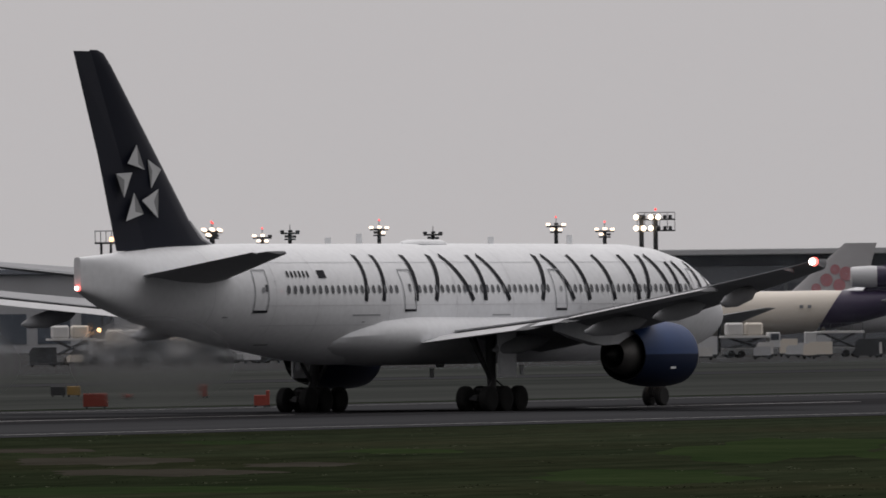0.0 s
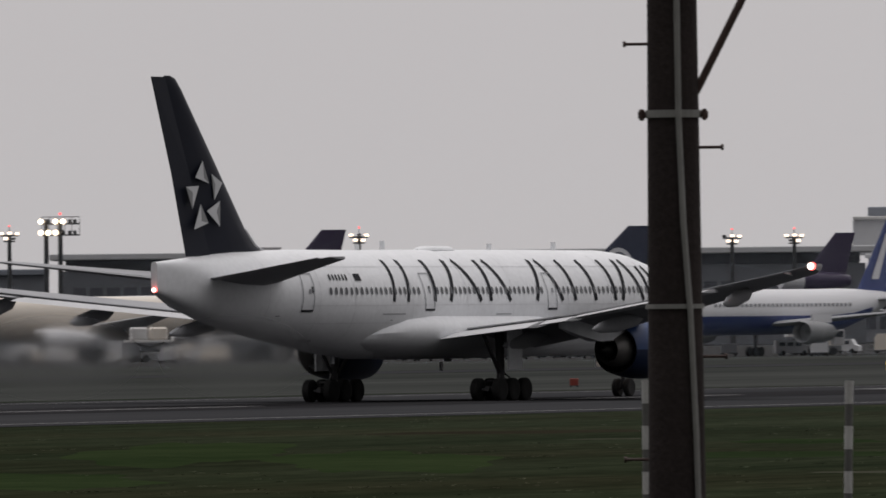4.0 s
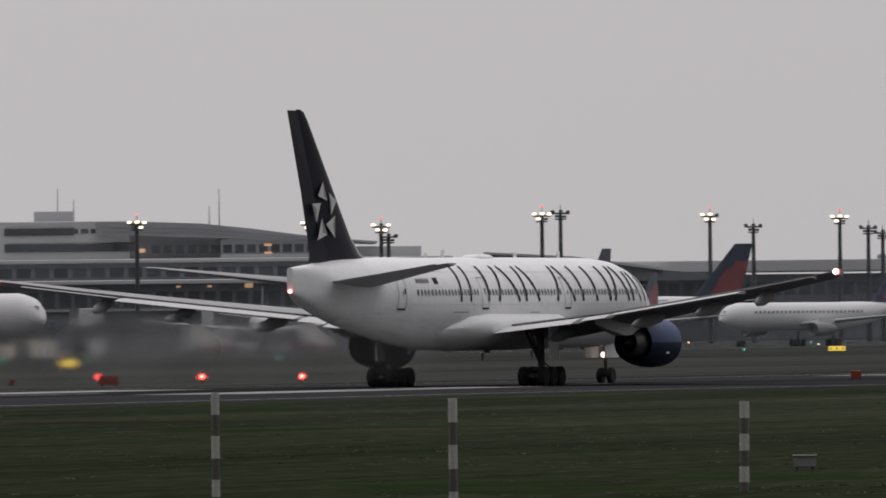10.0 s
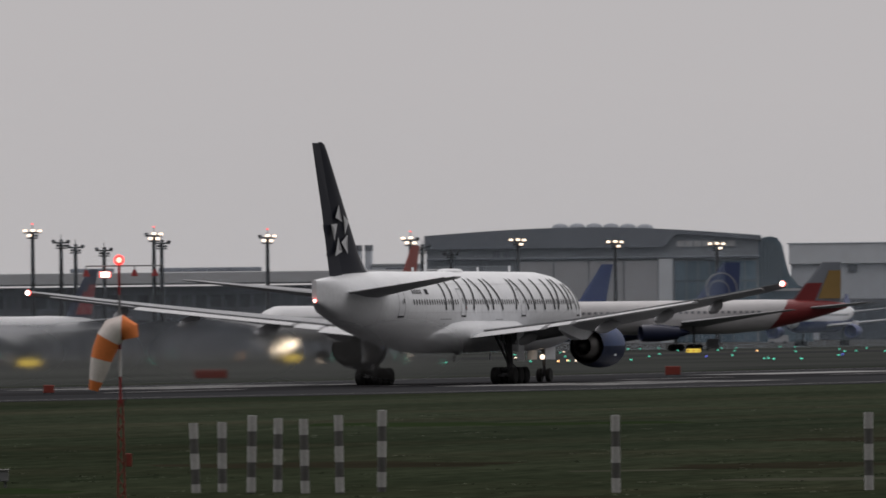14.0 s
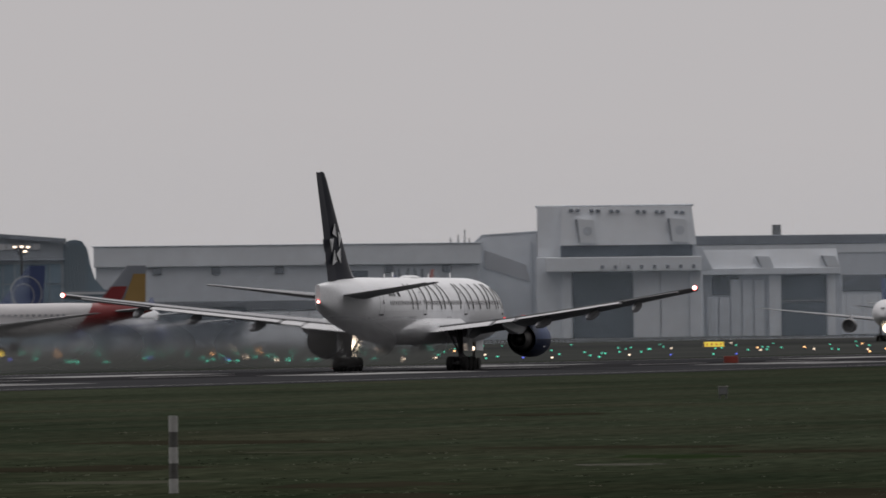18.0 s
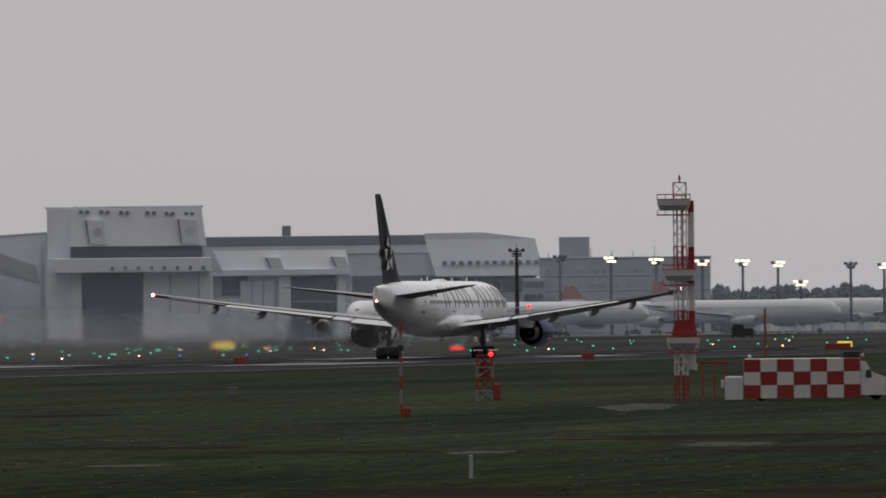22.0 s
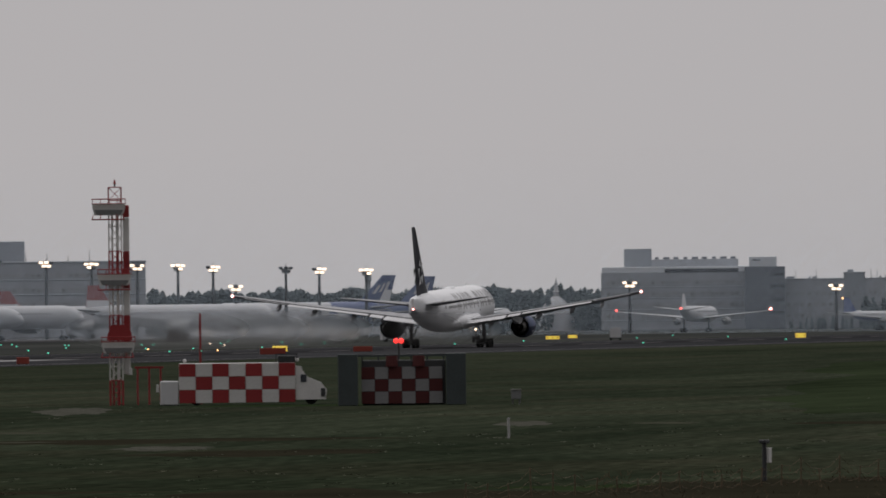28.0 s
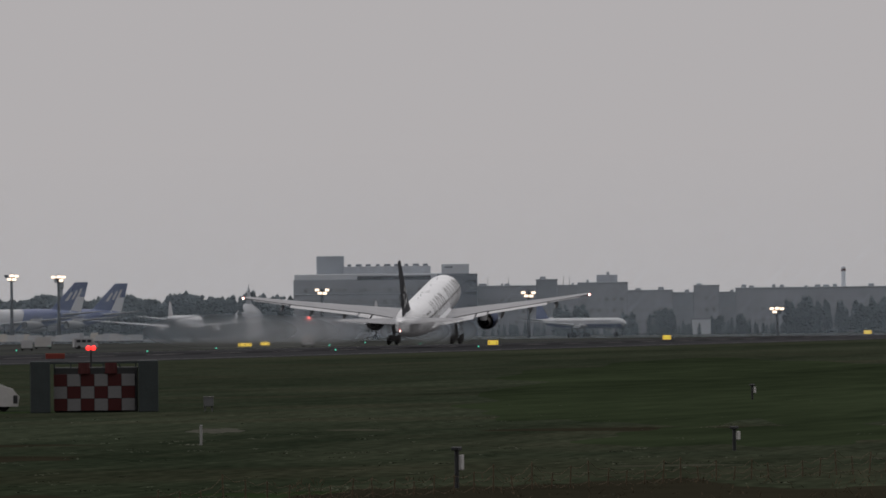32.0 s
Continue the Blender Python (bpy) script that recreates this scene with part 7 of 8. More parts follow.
def stub(b_, d_, hgt, label, dark):
    x, y = at(b_, d_)
    e = empty("marker_stub", pose(x, y, 0, 0, 0, b_ * 9))
    tagged(e, label, "marker", "small markers in the grass")
    if dark:
        part("stem", rod(nb(), (0, 0, 0), (0, 0, hgt * 0.92), 0.06, 0.06, 10), DARKST, e)
        part("head", box(nb(), (0, 0, hgt * 0.95), (0.26, 0.2, 0.1), bevel=0.02), DARKST, e)
        part("white_box", box(nb(), (0.1, -0.08, hgt * 0.62), (0.16, 0.1, hgt * 0.36), bevel=0.015), WHP, e)
    else:
        part("stem", rod(nb(), (0, 0, 0), (0, 0, hgt), 0.05, 0.05, 10), POSTW, e)
        part("cap", rod(nb(), (0, 0, hgt), (0, 0, hgt + 0.04), 0.06, 0.03, 10), GREYST, e)


stub(12.191, 314, 0.6, "short white marker stake in the grass", False)
stub(9.175, 414, 0.7, "short white marker stake in the grass", False)
stub(7.898, 299, 1.1, "dark pedestal carrying a small white box", True)
stub(6.509, 379, 0.8, "dark pedestal carrying a small white box", True)
stub(6.416, 614, 0.85, "dark pedestal carrying a small white box", True)


# ---- boards, signs and lamps between runway and taxiway ----
def board(b_, d_, w_, h_, m, label, lit=False):
    x, y = at(b_, d_)
    e = empty("airfield_sign" if lit else "marker_board", pose(x, y, 0, 0, 0, b_))
    tagged(e, label, "sign" if lit else "marker board", "boards beside the runway")
    part("panel", box(nb(), (0, 0, 0.12 + h_ / 2), (w_, 0.3, h_), bevel=0.03), m, e)
    for s in (-1, 1):
        part("foot", box(nb(), (s * w_ * 0.36, 0, 0.07), (0.12, 0.34, 0.14)), DARKST, e)
    if lit:
        n = max(2, int(w_ / 0.7))
        for k in range(n):
            part("letter_bar", box(nb(), (-w_ * 0.36 + k * w_ * 0.72 / max(1, n - 1), -0.16, 0.12 + h_ / 2), (w_ * 0.07, 0.02, h_ * 0.5)), DARKST, e)


for b_, d_, w_, h_ in ((32.321, 644, 1.4, 0.75), (31.773, 734, 0.3, 0.75), (31.498, 638, 0.7, 0.6), (31.46, 640, 0.2, 0.85), (32.151, 731, 0.5, 0.2), (25.02, 862, 3.9, 0.5), (23.958, 825, 1.45, 0.7),
                       (24.45, 845, 0.4, 0.4), (20.226, 805, 0.75, 0.55), (19.407, 1023, 2.9, 0.75), (17.104, 989, 1.3, 0.75), (13.336, 1154, 1.4, 0.7), (28.05, 770, 0.7, 0.4), (26.95, 790, 0.6, 0.5), (15.3, 1100, 1.2, 0.6), (11.6, 1180, 1.3, 0.7), (10.35, 1420, 3.2, 0.8), (9.9, 1500, 2.5, 0.7)):
    board(b_, d_, w_, h_, ORANGE, "orange-red marker board beside the runway")
for b_, d_, w_, h_ in ((32.508, 765, 1.0, 0.6), (32.43, 765, 0.9, 0.6)):
    board(b_, d_, w_, h_, TAILY if b_ < 32.5 else DARKST, "dull yellow and dark sign panel unlit")
for b_, d_, w_, h_, m in ((25.356, 1000, 1.1, 0.7, LAMPY), (25.21, 915, 2.0, 0.5, LAMPRS), (24.138, 1230, 2.1, 0.6, LAMPY), (10.315, 1550, 2.0, 0.75, LAMPY), (7.71, 2100, 1.9, 0.8, LAMPY), (6.84, 2461, 1.8, 0.9, LAMPY),
                          (5.836, 2966, 2.0, 0.9, LAMPY), (20.32, 1500, 2.2, 0.6, LAMPY), (19.02, 1620, 2.0, 0.6, LAMPY), (17.0, 1800, 2.2, 0.6, LAMPY), (13.42, 1900, 3.2, 0.8, LAMPY), (8.95, 2200, 2.6, 0.6, LAMPY), (8.85, 2300, 1.8, 0.6, LAMPY), (12.25, 1600, 1.8, 0.5, LAMPRS)):
    board(b_, d_, w_, h_, m, "glowing airfield guidance sign with dark bars", True)


def ground_lamp(b_, d_, r_, m, label, cat, grp):
    x, y = at(b_, d_)
    e = empty("airfield_lamp", pose(x, y, 0))
    tagged(e, label, cat, grp)
    part("stem", rod(nb(), (0, 0, 0), (0, 0, 0.3), 0.05, 0.05, 6), DARKST, e)
    part("globe", ball(nb(), (0, 0, 0.3 + r_ * 0.7), r_, 8), m, e)
    return e


for b_, d_ in ((24.0, 872), (23.497, 862), (23.0, 850), (22.494, 838)):
    e = ground_lamp(b_, d_, 0.25, LAMPR, "glowing red lamp beside the runway", "lamp", "red runway guard lamps")
    e.matrix_basis = e.matrix_basis @ pose(0, 0, 0, 0, 0, b_)
    # Paler ball on the camera's side imitates the glow's bright centre.
    part("lamp_core", ball(nb(), (0, -0.13, 0.48), 0.15, 10), LAMPP, e, "pink-hot lamp core")
x, y = at(9.721, 600)
e = empty("obstruction_lamp_post", pose(x, y, 0, 0, 0, 9.7))
tagged(e, "post with twin glowing red obstruction lamps", "lamp post")
part("post", rod(nb(), (0, 1.5, 0), (0, 1.5, 3.05), 0.05, 0.05, 8), DARKST, e)
for sx in (-0.14, 0.14):
    part("lamp", ball(nb(), (sx, 1.5, 3.2), 0.14), LAMPR, e, "glowing red lamp")
rl = random.Random(5)
protos = {}
for i in range(230):
    b_ = rl.uniform(7.5, 25.0) if i < 80 else rl.uniform(10.5, 18.0)
    d_ = rl.choice((1350, 1500, 1650, 1800, 2000)) * rl.uniform(0.97, 1.03) + max(0, 14 - b_) * 60
    k = rl.choices((0, 1, 2, 3), (16, 2, 3, 1))[0]
    m, lab = ((LAMPG, "small green taxiway lamp"), (LAMPA, "small amber taxiway lamp"), (LAMPW, "small white taxiway lamp"), (LAMPB, "small blue taxiway lamp"))[k]
    if k not in protos:
        protos[k] = ground_lamp(b_, d_, 0.11, m, lab, "lamp", "taxiway lamps")
    else:
        x, y = at(b_, d_)
        copy_thing(protos[k], pose(x, y, 0))


# ---- apron vehicles and freight ----
def van(b_, d_, turn, m):
    x, y = at(b_, d_)
    e = empty("service_van", pose(x, y, 0, 0, 0, b_ + turn))
    tagged(e, "pale service van parked on the apron", "van", "apron vehicles")
    bm = nb()
    prism(bm, [(-2.3, 0.35), (2.3, 0.35), (2.3, 1.0), (1.7, 1.2), (1.3, 1.95), (-2.25, 2.0)], 1.8, Matrix(((1, 0, 0, 0), (0, 0, 1, -0.9), (0, 1, 0, 0), (0, 0, 0, 1))))
    part("body", bm, m, e)
    for k in range(3):
        part("window", box(nb(), (-1.5 + k * 1.05, -0.92, 1.5), (0.8, 0.05, 0.5)), GLASSY, e)
    for wx in (-1.4, 1.4):
        part("wheel", rod(nb(), (wx, -0.92, 0.34), (wx, 0.92, 0.34), 0.34, 0.34, 14), TYRE, e)


def container(b_, d_, w_, h_, m):
    x, y = at(b_, d_)
    e = empty("freight_container", pose(x, y, 0, 0, 0, b_))
    tagged(e, "grey freight container on a low dolly", "container", "freight on the apron")
    bm = nb()
    prism(bm, [(-w_ / 2, 0.5), (w_ / 2, 0.5), (w_ / 2, 0.5 + h_), (-w_ * 0.36, 0.5 + h_), (-w_ / 2, 0.5 + h_ * 0.75)], 1.6, Matrix(((1, 0, 0, 0), (0, 0, 1, -0.8), (0, 1, 0, 0), (0, 0, 0, 1))))
    part("shell", bm, m, e)
    part("dolly", box(nb(), (0, 0, 0.38), (w_ + 0.3, 1.8, 0.15)), DARKST, e)
    for wx in (-w_ * 0.4, w_ * 0.4):
        part("roller", rod(nb(), (wx, -0.8, 0.2), (wx, 0.8, 0.2), 0.2, 0.2, 10), TYRE, e)


rv = random.Random(11)
for i in range(78):
    b_ = rv.uniform(23.7, 32.6) if i < 66 else rv.uniform(8.5, 20)
    d_ = rv.uniform(1420, 1560) if i < 66 else rv.uniform(1900, 2600)
    k = rv.random()
    if k < 0.16:
        van(b_, d_, rv.choice((0, 180, 12, -15)), rv.choice((CONC, CONC, PALE)))
    else:
        container(b_, d_, rv.uniform(1.6, 3.4), rv.uniform(1.3, 2.4), rv.choice((GREYST, CONC, WHP, PALE, DARKST, CREAM)))


def loader(b_, d_, turn, lift, cargo, lamp):
    """A scissor-lift cargo loader with a cab, a raised deck and a load on it."""
    x, y = at(b_, d_)
    e = empty("cargo_loader", pose(x, y, 0, 0, 0, b_ + turn))
    tagged(e, "pale cargo loader with its deck raised beside freight", "loader", "loaders on the apron")
    part("chassis", box(nb(), (0, 0, 0.85), (7.0, 2.5, 0.8), bevel=0.06), GREYST, e)
    for wx in (-2.6, -1.3, 2.4):
        part("wheel", rod(nb(), (wx, -1.3, 0.5), (wx, 1.3, 0.5), 0.5, 0.5, 14), TYRE, e)
    cab = part("cab", box(nb(), (3.2, 0, 2.3), (1.5, 2.2, 2.0), bevel=0.1), PALE2, e)
    part("window", box(nb(), (3.2, -1.12, 2.7), (1.1, 0.06, 0.8)), GLASSY, cab)
    for sy in (-1.0, 1.0):
        bm = nb()
        rod(bm, (-2.6, sy, 1.25), (1.6, sy, lift), 0.12, 0.12, 6)
        rod(bm, (1.6, sy, 1.25), (-2.6, sy, lift), 0.12, 0.12, 6)
        part("scissor_leg", bm, DARKST, e)
    part("deck", box(nb(), (-0.6, 0, lift + 0.15), (6.2, 2.6, 0.3), bevel=0.03), WHP, e)
    bm = nb()
    for k in range(5):
        rod(bm, (-3.5 + k * 1.4, 1.2, lift + 0.3), (-3.5 + k * 1.4, 1.2, lift + 1.3), 0.04, 0.04, 5)
    box(bm, (-0.6, 1.2, lift + 1.3), (5.8, 0.06, 0.06))
    part("railing", bm, DARKST, e)
    if cargo:
        for k in range(2):
            part("pallet_load", box(nb(), (-2.0 + k * 2.6, 0, lift + 1.15), (2.2, 2.0, 1.7), bevel=0.25), (WHP, CREAM)[k], e, "wrapped freight pallet")
    if lamp:
        part("lamp_stem", rod(nb(), (3.2, 0, 3.3), (3.2, 0, 4.4), 0.06, 0.06, 6), DARKST, e)
        part("work_lamp", ball(nb(), (3.2, 0, 4.55), 0.3, 10), LAMPA if lamp > 1 else LAMPW, e, "lit work lamp")


for b_, d_, turn, lift, cargo, lamp in ((32.42, 1500, 10, 3.2, True, 2), (32.2, 1520, 175, 2.6, True, 0), (31.98, 1490, 20, 3.6, True, 1), (31.72, 1510, 160, 3.0, True, 2), (31.42, 1500, -12, 3.4, False, 1), (31.15, 1530, 8, 2.4, True, 2),
                                        (30.82, 1500, 170, 3.0, True, 0), (29.05, 1490, 12, 2.6, True, 0), (28.62, 1480, 185, 3.1, False, 0), (27.3, 1500, 5, 2.5, True, 0), (26.75, 1490, 172, 3.0, True, 0), (25.75, 1500, 10, 2.4, True, 0)):
    loader(b_, d_, turn, lift, cargo, lamp)
for i in range(46):
    container(rv.uniform(24.2, 32.6), rv.uniform(1400, 1480), rv.uniform(1.4, 2.6), rv.uniform(0.8, 1.7), rv.choice((WHP, PALE, CONC, GREYST, CREAM)))


# low red and pale baggage carts round the nose-on twinjet
for i in range(14):
    container(23.5 - 0.055 * i + rv.uniform(-0.015, 0.015), rv.uniform(1840, 1900), rv.uniform(1.0, 2.0), rv.uniform(0.35, 0.9), rv.choice((REDP, HAZER, PALE, GREYST)))
# a row of pale wrapped freight in front of the far freighters
for i in range(40):
    container(10.75 - 1.3 * i / 40 + rv.uniform(-0.01, 0.01), rv.uniform(2900, 2990), rv.uniform(1.4, 3.4), rv.uniform(1.2, 2.2), rv.choice((WHP, PALE, CONC, PALE2, CREAM)))


def stairs(b_, d_):
    x, y = at(b_, d_)
    e = empty("boarding_stairs", pose(x, y, 0, 0, 0, b_))
    tagged(e, "mobile boarding stairs with a white side panel", "boarding stairs")
    bm = nb()
    prism(bm, [(-3.4, 0.5), (3.0, 0.5), (3.0, 0.9), (-1.6, 4.6), (-3.4, 4.6)], 1.6, Matrix(((1, 0, 0, 0), (0, 0, 1, -0.8), (0, 1, 0, 0), (0, 0, 0, 1))))
    part("flight", bm, WHP, e)
    part("canopy", box(nb(), (-2.6, 0, 5.7), (2.2, 1.9, 2.2), bevel=0.05), DARKST, e)
    for wx in (-2.4, 2.2):
        part("wheel", rod(nb(), (wx, -0.8, 0.4), (wx, 0.8, 0.4), 0.4, 0.4, 14), TYRE, e)


stairs(22.9, 1900)
stairs(23.45, 1900)


# ---- haze veil over the apron and the far field ----
# fine level strips added to pale what lies behind, a hand's width apart, denser with distance and thinner upwards
HAZEVEIL = leaf_mat("pale_haze_veil", (0.22, 0.25, 0.28), (0.55, 0.66, 0.76))
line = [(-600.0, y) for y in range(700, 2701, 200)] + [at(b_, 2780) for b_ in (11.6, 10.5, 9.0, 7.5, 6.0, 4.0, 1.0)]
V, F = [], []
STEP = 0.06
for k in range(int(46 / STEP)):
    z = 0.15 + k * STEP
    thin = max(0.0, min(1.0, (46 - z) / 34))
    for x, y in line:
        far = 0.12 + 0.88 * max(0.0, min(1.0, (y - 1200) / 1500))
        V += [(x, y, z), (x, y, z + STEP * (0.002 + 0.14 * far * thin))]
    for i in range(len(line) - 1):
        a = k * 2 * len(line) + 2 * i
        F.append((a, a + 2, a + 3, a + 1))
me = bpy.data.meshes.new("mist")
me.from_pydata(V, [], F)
me.materials.append(HAZEVEIL)
tagged(new("mist", me), "thin pale strips added as haze over the far field", "mist", kind="stuff")


# ---- trees, grass, dirt ----
def wood(name, label, b0, b1, d0, h0, h1, count, seed):
    r = random.Random(seed)
    V, F = [], []
    def blob(c, rad):
        n = len(V)
        ph = r.uniform(0, 6)
        V.append((c[0], c[1], c[2] + rad * r.uniform(1.0, 1.3)))
        for k in range(6):
            a = ph + k * math.pi / 3
            q = rad * r.uniform(0.75, 1.15)
            V.append((c[0] + q * math.cos(a), c[1] + q * math.sin(a), c[2] + rad * r.uniform(-0.25, 0.25)))
        V.append((c[0], c[1], c[2] - rad * 0.8))
        for k in range(6):
            F.append((n, n + 1 + k, n + 1 + (k + 1) % 6))
            F.append((n + 7, n + 1 + (k + 1) % 6, n + 1 + k))
    for i in range(count):
        b = r.uniform(b1, b0)
        d = d0 + r.uniform(-60, 90)
        x, y = at(b, d)
        H = r.uniform(h0, h1) * (0.94 + 0.1 * math.sin(b * 9) ** 2)
        w = H * r.uniform(0.16, 0.28)
        n = len(V)
        for z, q in ((0, 0.4), (H * 0.8, 0.1)):
            for k in range(4):
                V.append((x + q * math.cos(k * 1.571), y + q * math.sin(k * 1.571), z))
        for k in range(4):
            F.append((n + k, n + (k + 1) % 4, n + 4 + (k + 1) % 4, n + 4 + k))
        spiky = r.random() < 0.6
        for k in range(64):
            u = r.random()
            z = H * (0.06 + 0.94 * u)
            ww = w * (1.05 - u) if spiky else w * math.sin(math.pi * (0.18 + 0.75 * u))
            a = r.uniform(0, 6.28)
            q = ww * math.sqrt(r.random())
            blob((x + q * math.cos(a), y + q * math.sin(a), z - 0.4), H * r.uniform(0.035, 0.075))
    me = bpy.data.meshes.new(name)
    me.from_pydata(V, [], F)
    me.materials.append(LEAF)
    return tagged(new(name, me), label, "trees", kind="stuff")


wood("far_wood", "dark wood of mixed trees on the horizon", 11.2, 8.5, 3650, 10.5, 14.2, 760, 1)
wood("far_wood", "dark rounded trees in front of a pale shed", 6.25, 5.2, 3300, 7.5, 10.5, 80, 2)
wood("far_wood", "dark rounded clump beside far blocks", 7.4, 7.2, 3320, 7, 10, 18, 3)
wood("far_wood", "small dark clump of trees", 7.07, 7.0, 3320, 6, 7.6, 6, 4)
wood("far_wood", "dark low clump of trees", 6.95, 6.8, 3320, 6, 7.8, 12, 5)
wood("far_wood", "dark clump of trees beside a hut", 6.62, 6.45, 3320, 4.5, 6, 16, 6)
wood("far_hedge", "long dark hedge below far blocks", 7.8, 6.2, 3310, 2.6, 4.2, 90, 7)

# small white dome with a spire among the far trees
x, y = at(8.93, 3600)
e = empty("white_dome", pose(x, y, 0, 0, 0, 8.93))
tagged(e, "small white dome with a tall spire among trees", "dome")
for z0, z1, r0, r1 in ((0, 5.0, 5.8, 5.6), (5.0, 6.6, 5.2, 4.9)):
    part("tier", rod(nb(), (0, 0, z0), (0, 0, z1), r0, r1, 20), CONC, e, smooth=True)
bm = nb()
loft(bm, [[(q * math.cos(a * math.pi / 10), q * math.sin(a * math.pi / 10), z) for a in range(20)] for z, q in ((6.6, 4.3), (7.8, 4.1), (9.2, 3.2), (10.2, 2.0), (10.8, 1.1))])
part("cupola", bm, CONC, e, smooth=True)
bm = nb()
loft(bm, [[(q * math.cos(a * math.pi / 6), q * math.sin(a * math.pi / 6), z) for a in range(12)] for z, q in ((10.8, 0.9), (12.0, 0.8), (12.2, 1.15), (12.8, 0.7), (14.6, 0.4), (14.9, 0.65), (15.4, 0.3), (17.0, 0.06))])
part("spire", bm, CONC, e, smooth=True)

rg = np.random.RandomState(4)
def tufts(name, label, n, dlo, dhi, hlo, hhi, material, blo=5.5, bhi=33.5, blades=6, patch=True, wide=0.06):
    V, F = [], []
    k = 0
    while k < n:
        d = 1.0 / rg.uniform(1 / dhi, 1 / dlo)
        b = rg.uniform(blo, bhi)
        x, y = at(b, d)
        o = bend(y)
        if -231 + o > x > -320 + o:
            continue
        if patch and noise.noise(Vector((x * 0.05, y * 0.03, 3.0))) < rg.uniform(-0.4, 0.5):
            continue
        k += 1
        hh = rg.uniform(hlo, hhi)
        for j in range(blades):
            a, r0 = rg.uniform(0, 6.28), rg.uniform(0, 0.45)
            bx, by = x + r0 * math.cos(a), y + r0 * math.sin(a)
            w, hj = rg.uniform(0.5, 1.5) * wide, hh * rg.uniform(0.5, 1.0)
            lx, ly = rg.uniform(-0.2, 0.2), rg.uniform(-0.1, 0.1)
            m = len(V)
            V.extend(((bx - w, by, 0), (bx + w, by, 0), (bx + lx + w * 0.2, by + ly, hj)))
            F.append((m, m + 1, m + 2))
    me = bpy.data.meshes.new(name)
    me.from_pydata(V, [], F)
    me.materials.append(material)
    return tagged(new(name, me), label, "grass", kind="stuff")


tufts("grass_tufts", "dark green grass tufts over the field", 1900, 225, 620, 0.02, 0.05, BLADE, wide=0.03)
tufts("dry_stalks", "dry straw-coloured stalks standing in the grass", 420, 225, 320, 0.08, 0.24, STRAW, blo=5.5, bhi=8.8, blades=3, patch=False, wide=0.012)

# sagging wire fence of dry stakes at the field's near edge
x0f, y0f = at(9.4, 272)
x1f, y1f = at(5.2, 330)
e = empty("wire_fence", pose(0, 0, 0))
tagged(e, "low sagging straw-coloured net fence on thin stakes", "fence")
prev = None
rf = random.Random(8)
for i in range(46):
    u = i / 45
    x, y = x0f + (x1f - x0f) * u, y0f + (y1f - y0f) * u
    hh = rf.uniform(0.35, 0.75)
    part("stake", rod(nb(), (x, y, 0), (x + rf.uniform(-0.05, 0.05), y, hh), 0.02, 0.015, 6), STRAW, e)
    if prev:
        px, py, ph = prev
        bm = nb()
        for zz in (0.25, 0.6, 0.95):
            mid = Vector(((x + px) / 2, (y + py) / 2, (hh + ph) / 2 * zz - 0.1))
            rod(bm, (px, py, ph * zz), mid, 0.005, 0.005, 4)
            rod(bm, mid, (x, y, hh * zz), 0.005, 0.005, 4)
        part("net_span", bm, STRAW, e)
    prev = (x, y, hh)

# patches of bare ground, soil and differing grass
def patch(b_, d_, w_, l_, seed, m=DIRT, label="pale bare patch in the grass", z=0.012):
    r = random.Random(seed)
    x, y = at(b_, d_)
    bm = nb()
    n = 64
    a0 = radians(b_)
    ring = []
    p1, p2, p3 = r.uniform(0, 6), r.uniform(0, 6), r.uniform(0, 6)
    for k in range(n):
        a = 2 * math.pi * k / n
        q = 0.82 + 0.14 * math.sin(2 * a + p1) + 0.1 * math.sin(5 * a + p2) + 0.06 * math.sin(11 * a + p3)
        u, v = w_ / 2 * q * math.cos(a), l_ / 2 * q * math.sin(a)
        px, py = u * math.cos(a0) - v * math.sin(a0), u * math.sin(a0) + v * math.cos(a0)
        ring.append((bm.verts.new((x + px, y + py, -0.004)), bm.verts.new((x + 0.9 * px, y + 0.9 * py, z))))
    mid = bm.verts.new((x, y, z))
    for k in range(n):
        p, q = ring[k], ring[(k + 1) % n]
        bm.faces.new((mid, p[1], q[1]))
        bm.faces.new((p[0], q[0], q[1], p[1]))
    tagged(obj("ground_patch", bm, m), label, "bare ground" if m in (DIRT, SOIL, DUST) else "grass", kind="structure")


for k, (b_, d_, w_, l_) in enumerate(((10.9, 392, 4.6, 14), (11.35, 560, 4.0, 60), (12.15, 375, 3.0, 9), (9.1, 470, 2.4, 30), (13.9, 350, 3.0, 6))):
    patch(b_, d_, w_, l_, k)
rp = random.Random(31)
for k in range(64):
    b_ = rp.uniform(5.2, 33.5)
    d_ = 1.0 / rp.uniform(1 / 620, 1 / 255)
    x, y = at(b_, d_)
    if x < -222 + bend(y):
        continue
    kind = rp.choices((0, 1, 2), (5, 4, 3))[0]
    if b_ > 28 and kind:
        continue
    m, lab = ((LUSH, "darker lush green patch of grass"), (SOIL, "brown dried-out patch in the grass"), (PALEG, "pale seeding patch of grass"))[kind]
    patch(b_, d_, rp.uniform(5, 16) * (0.5 if kind == 2 else 1), d_ * rp.uniform(0.02, 0.06) * (0.35 if kind == 2 else 1), 100 + k, m, lab, 0.006 + 0.0001 * k)
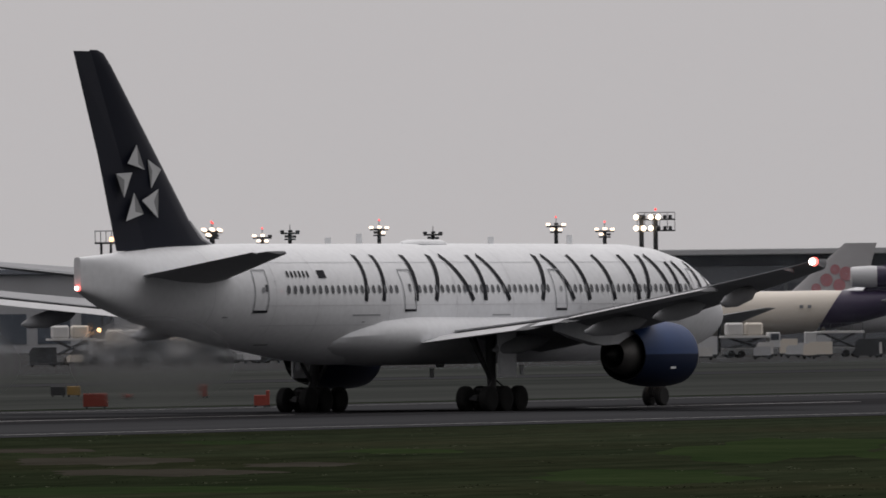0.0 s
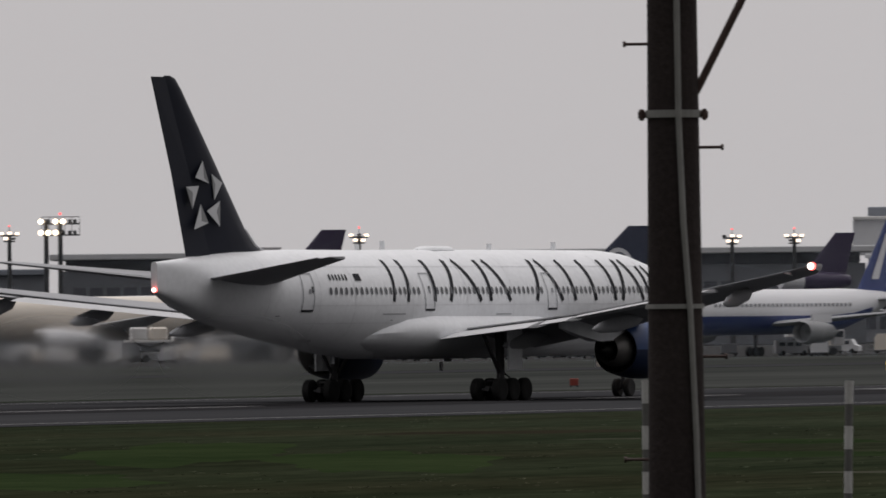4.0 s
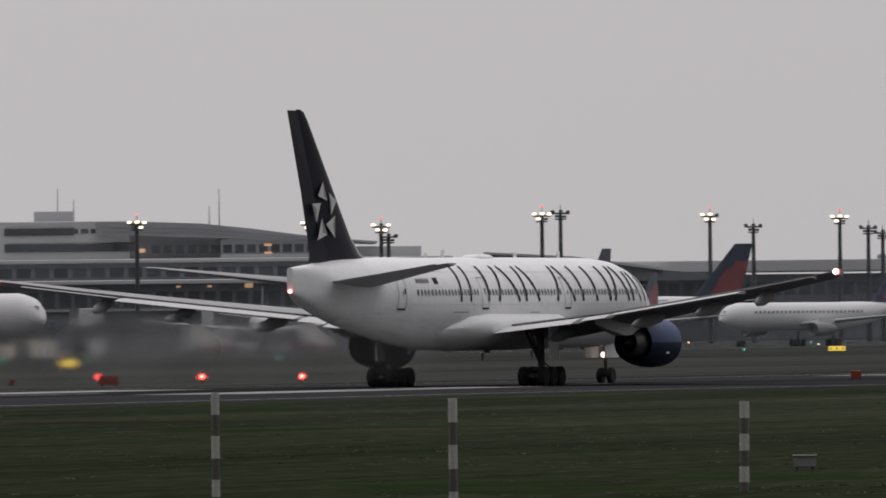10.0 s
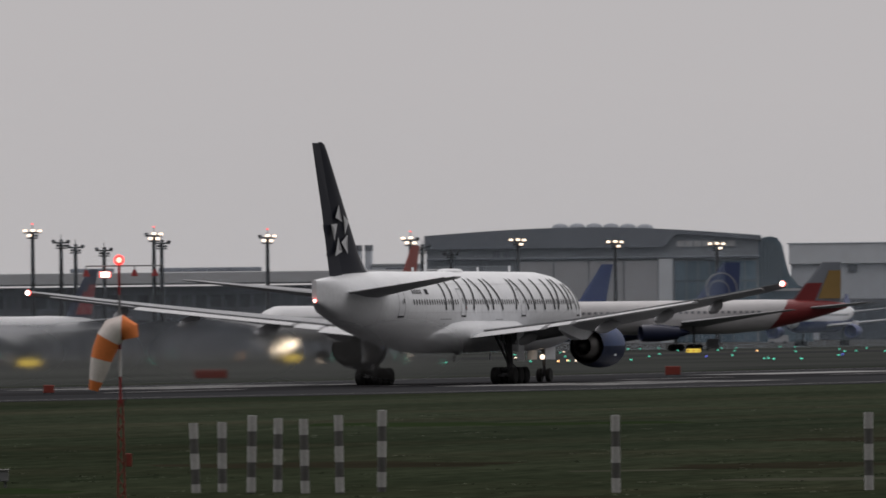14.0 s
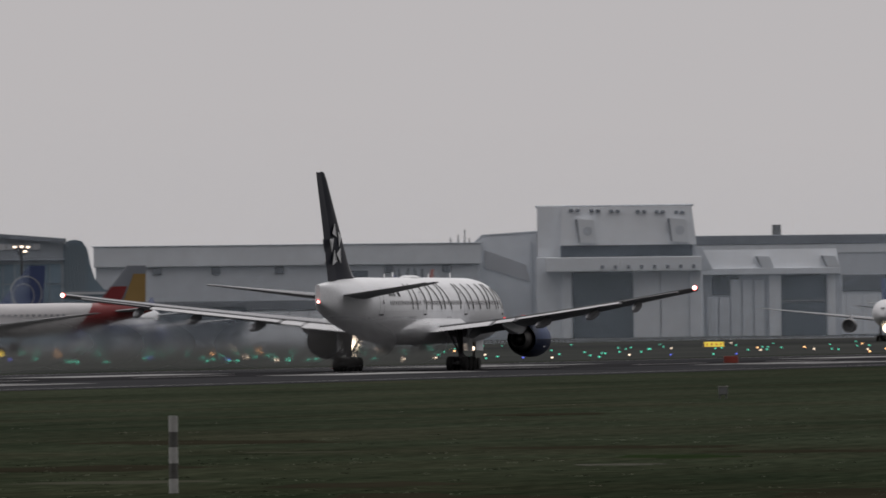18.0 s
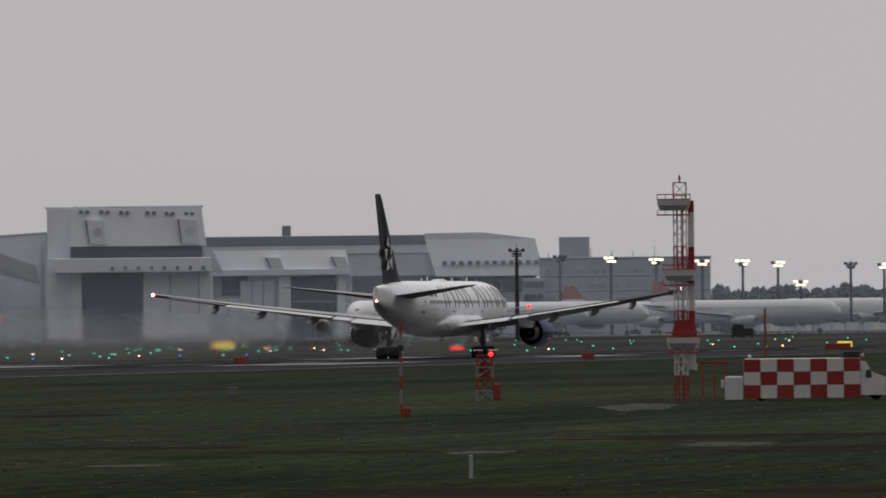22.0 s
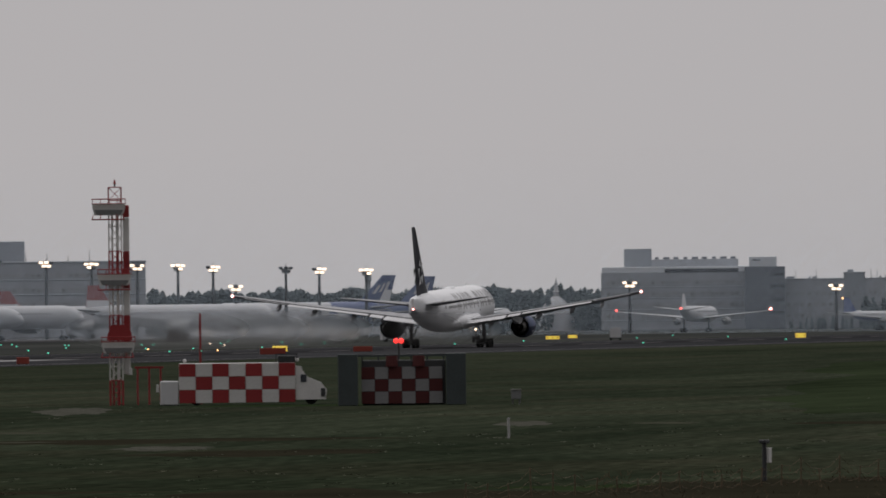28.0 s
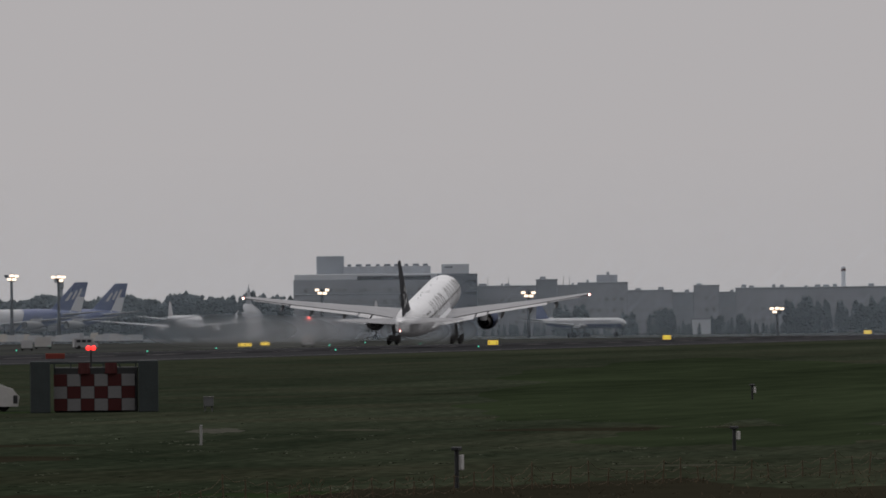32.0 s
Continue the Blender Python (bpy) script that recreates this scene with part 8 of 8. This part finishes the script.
# a broad lush rise at the field's far end
for k, (b_, d_, w_, l_) in enumerate(((6.6, 900, 46, 760), (5.9, 720, 34, 520), (7.1, 560, 18, 200), (6.3, 430, 15, 110))):
    patch(b_, d_, w_, l_, 500 + k, DEEPG, "broad dark green lush patch of grass", 0.0125 + 0.0003 * k)
# dusty soil and fresh grass where the jet begins its run
for k, (b_, d_, w_, l_) in enumerate(((32.3, 385, 6.4, 34), (32.0, 352, 8.0, 22), (31.3, 368, 5.0, 12), (32.6, 420, 4.0, 26))):
    patch(b_, d_, w_, l_, 400 + k, DUST, "dusty brown soil showing through the grass", 0.0175 + 0.0003 * k)
for k, (b_, d_, w_, l_) in enumerate(((28.9, 400, 9.0, 90), (29.6, 330, 8.0, 40), (27.9, 370, 8.0, 80), (31.6, 312, 7.0, 16), (30.8, 405, 5.5, 18))):
    patch(b_, d_, w_, l_, 420 + k, GREEN, "fresh green patch of grass", 0.019 + 0.0003 * k)
# a long brown strip along the near edge of the field
for k in range(14):
    patch(15.6 - k * 0.78, 268 + 10 * math.sin(k * 1.9) + (14 if k > 8 else 0), 9.0, 46, 300 + k, SOIL, "brown strip of dry soil along the field", 0.014 + 0.0002 * k)

FLEX = [(0.0, 0.0), (20.0, 0.0), (23.0, 0.3), (25.5, 0.6), (28.0, 1.6), (29.5, 3.0), (30.5, 3.4), (32.0, 4.4)]
FLASH = (0.6, 10.5, 19.0)


def motions():
    walk(jet, [(t, pose(x, y, z, nose, 0, hd)) for t, x, y, z, nose, hd in RUN])
    walk(blast, [(t, pose(x, y, 0, 0, 0, hd)) for t, x, y, z, nose, hd in RUN])
    # the wings bend up as they take the weight
    for wing, s in WINGS:
        hinge = Matrix.Translation((s * 3.0, 0, 3.9))
        walk(wing, [(t, hinge @ pose(0, 0, 0, 0, -s * a, 0) @ hinge.inverted()) for t, a in FLEX])
    # the beacons turn their lit lens out for a moment to imitate a flash
    for hub, y, z, flip in BEACONS:
        rows = [(0.0, 180.0)]
        for t in FLASH:
            rows += [(t - 0.2, 180.0), (t - 0.133, 110.0), (t - 0.067, 45.0), (t, 0.0), (t + 0.067, -45.0), (t + 0.133, -110.0), (t + 0.2, -180.0)]
        rows.append((32.0, 180.0))
        walk(hub, [(t, pose(0, y, z, flip + a)) for t, a in rows])
    # the taxiing airliners roll towards the runway's near end at a steady pace
    for key, t0, speed in (("taxi1", 7.0, 7.0), ("taxi2", 12.0, 10.0), ("taxi3", 19.0, 6.5), ("taxi4", 19.0, 6.5), ("taxi5", 19.0, 7.8)):
        home = AIRS[key].matrix_basis.copy()
        walk(AIRS[key], [(t, Matrix.Translation((0, -speed * (t - t0), 0)) @ home) for t in (0.0, 8.0, 16.0, 24.0, 32.0)])
    # the windsock sways a little
    home = sock.matrix_basis.copy()
    walk(sock, [(t, home @ pose(0, 0, 0, 0, 4 * math.sin(t * 1.3), 6 * math.sin(t * 0.8))) for t in (0.0, 4.0, 8.0, 10.0, 11.0, 12.0, 13.0, 14.0, 15.0, 20.0, 26.0, 32.0)])


RUN = [
    (0, -304.17, 510.45, 0, 0, -1.16), (1, -304.68, 524.8, 0, 0, -1.07), (2, -305.3, 541.73, 0, 0, -0.97),
    (2.5, -305.66, 551.22, 0, 0, -0.91), (4.5, -307.36, 595.79, 0, 0, -0.68), (5, -307.87, 608.64, 0, 0, -0.62),
    (6, -308.96, 636.03, 0, 0, -0.49), (7, -310.17, 665.71, 0, 0, -0.37), (8, -308.50, 691.29, 0, 0, -0.24),
    (8.5, -306.04, 701.12, 0, 0, -0.17), (9, -302.07, 707.73, 0, 0, -0.11), (9.5, -297.25, 712.48, 0, 0, -0.05),
    (10, -292.13, 716.75, 0, 0, 0.01), (10.5, -286.25, 721.27, 0, 0, -0), (11, -280.91, 726.59, 0, 0, 0),
    (11.5, -277.38, 736.50, 0, 0, 0), (12, -276.71, 754.29, 0, 0, 0), (13, -276.71, 795.27, 0, 0, 0),
    (14, -276.71, 838.81, 0, 0, 0), (15, -276.71, 884.49, 0, 0, 0), (15.5, -276.71, 908.04, 0, 0, 0),
    (17.5, -276.71, 1008.22, 0, 0, 0), (18, -276.71, 1034.93, 0, 0, 0), (19, -276.71, 1089.65, 0, 0, 0),
    (20, -276.71, 1145.76, 0, 0, 0), (21, -276.71, 1203.28, 0, 0, 0), (22, -276.71, 1262.59, 0, 0, 0),
    (23, -276.71, 1323.78, 0, 0, 0), (24, -276.71, 1386.78, 0, 0, 0), (25, -276.71, 1451.68, 0, 0, 0),
    (25.5, -276.71, 1484.88, 0, 0, 0), (27.5, -276.71, 1622.65, 0, 0.3, 0), (28, -276.71, 1658.17, 0, 1.5, 0),
    (28.5, -276.71, 1694.11, 0, 2.6, 0), (29, -276.71, 1730.45, 0, 3.6, 0), (29.5, -276.71, 1767.2, 0, 4.5, 0),
    (30, -276.71, 1804.35, 0, 5.4, 0), (30.5, -276.71, 1841.92, 0.05, 6.2, 0), (31, -276.71, 1879.88, 0.2, 7, 0),
    (31.5, -276.71, 1918.26, 0.45, 7.6, 0), (32, -276.71, 1957.04, 0.75, 8, 0),
]
motions()
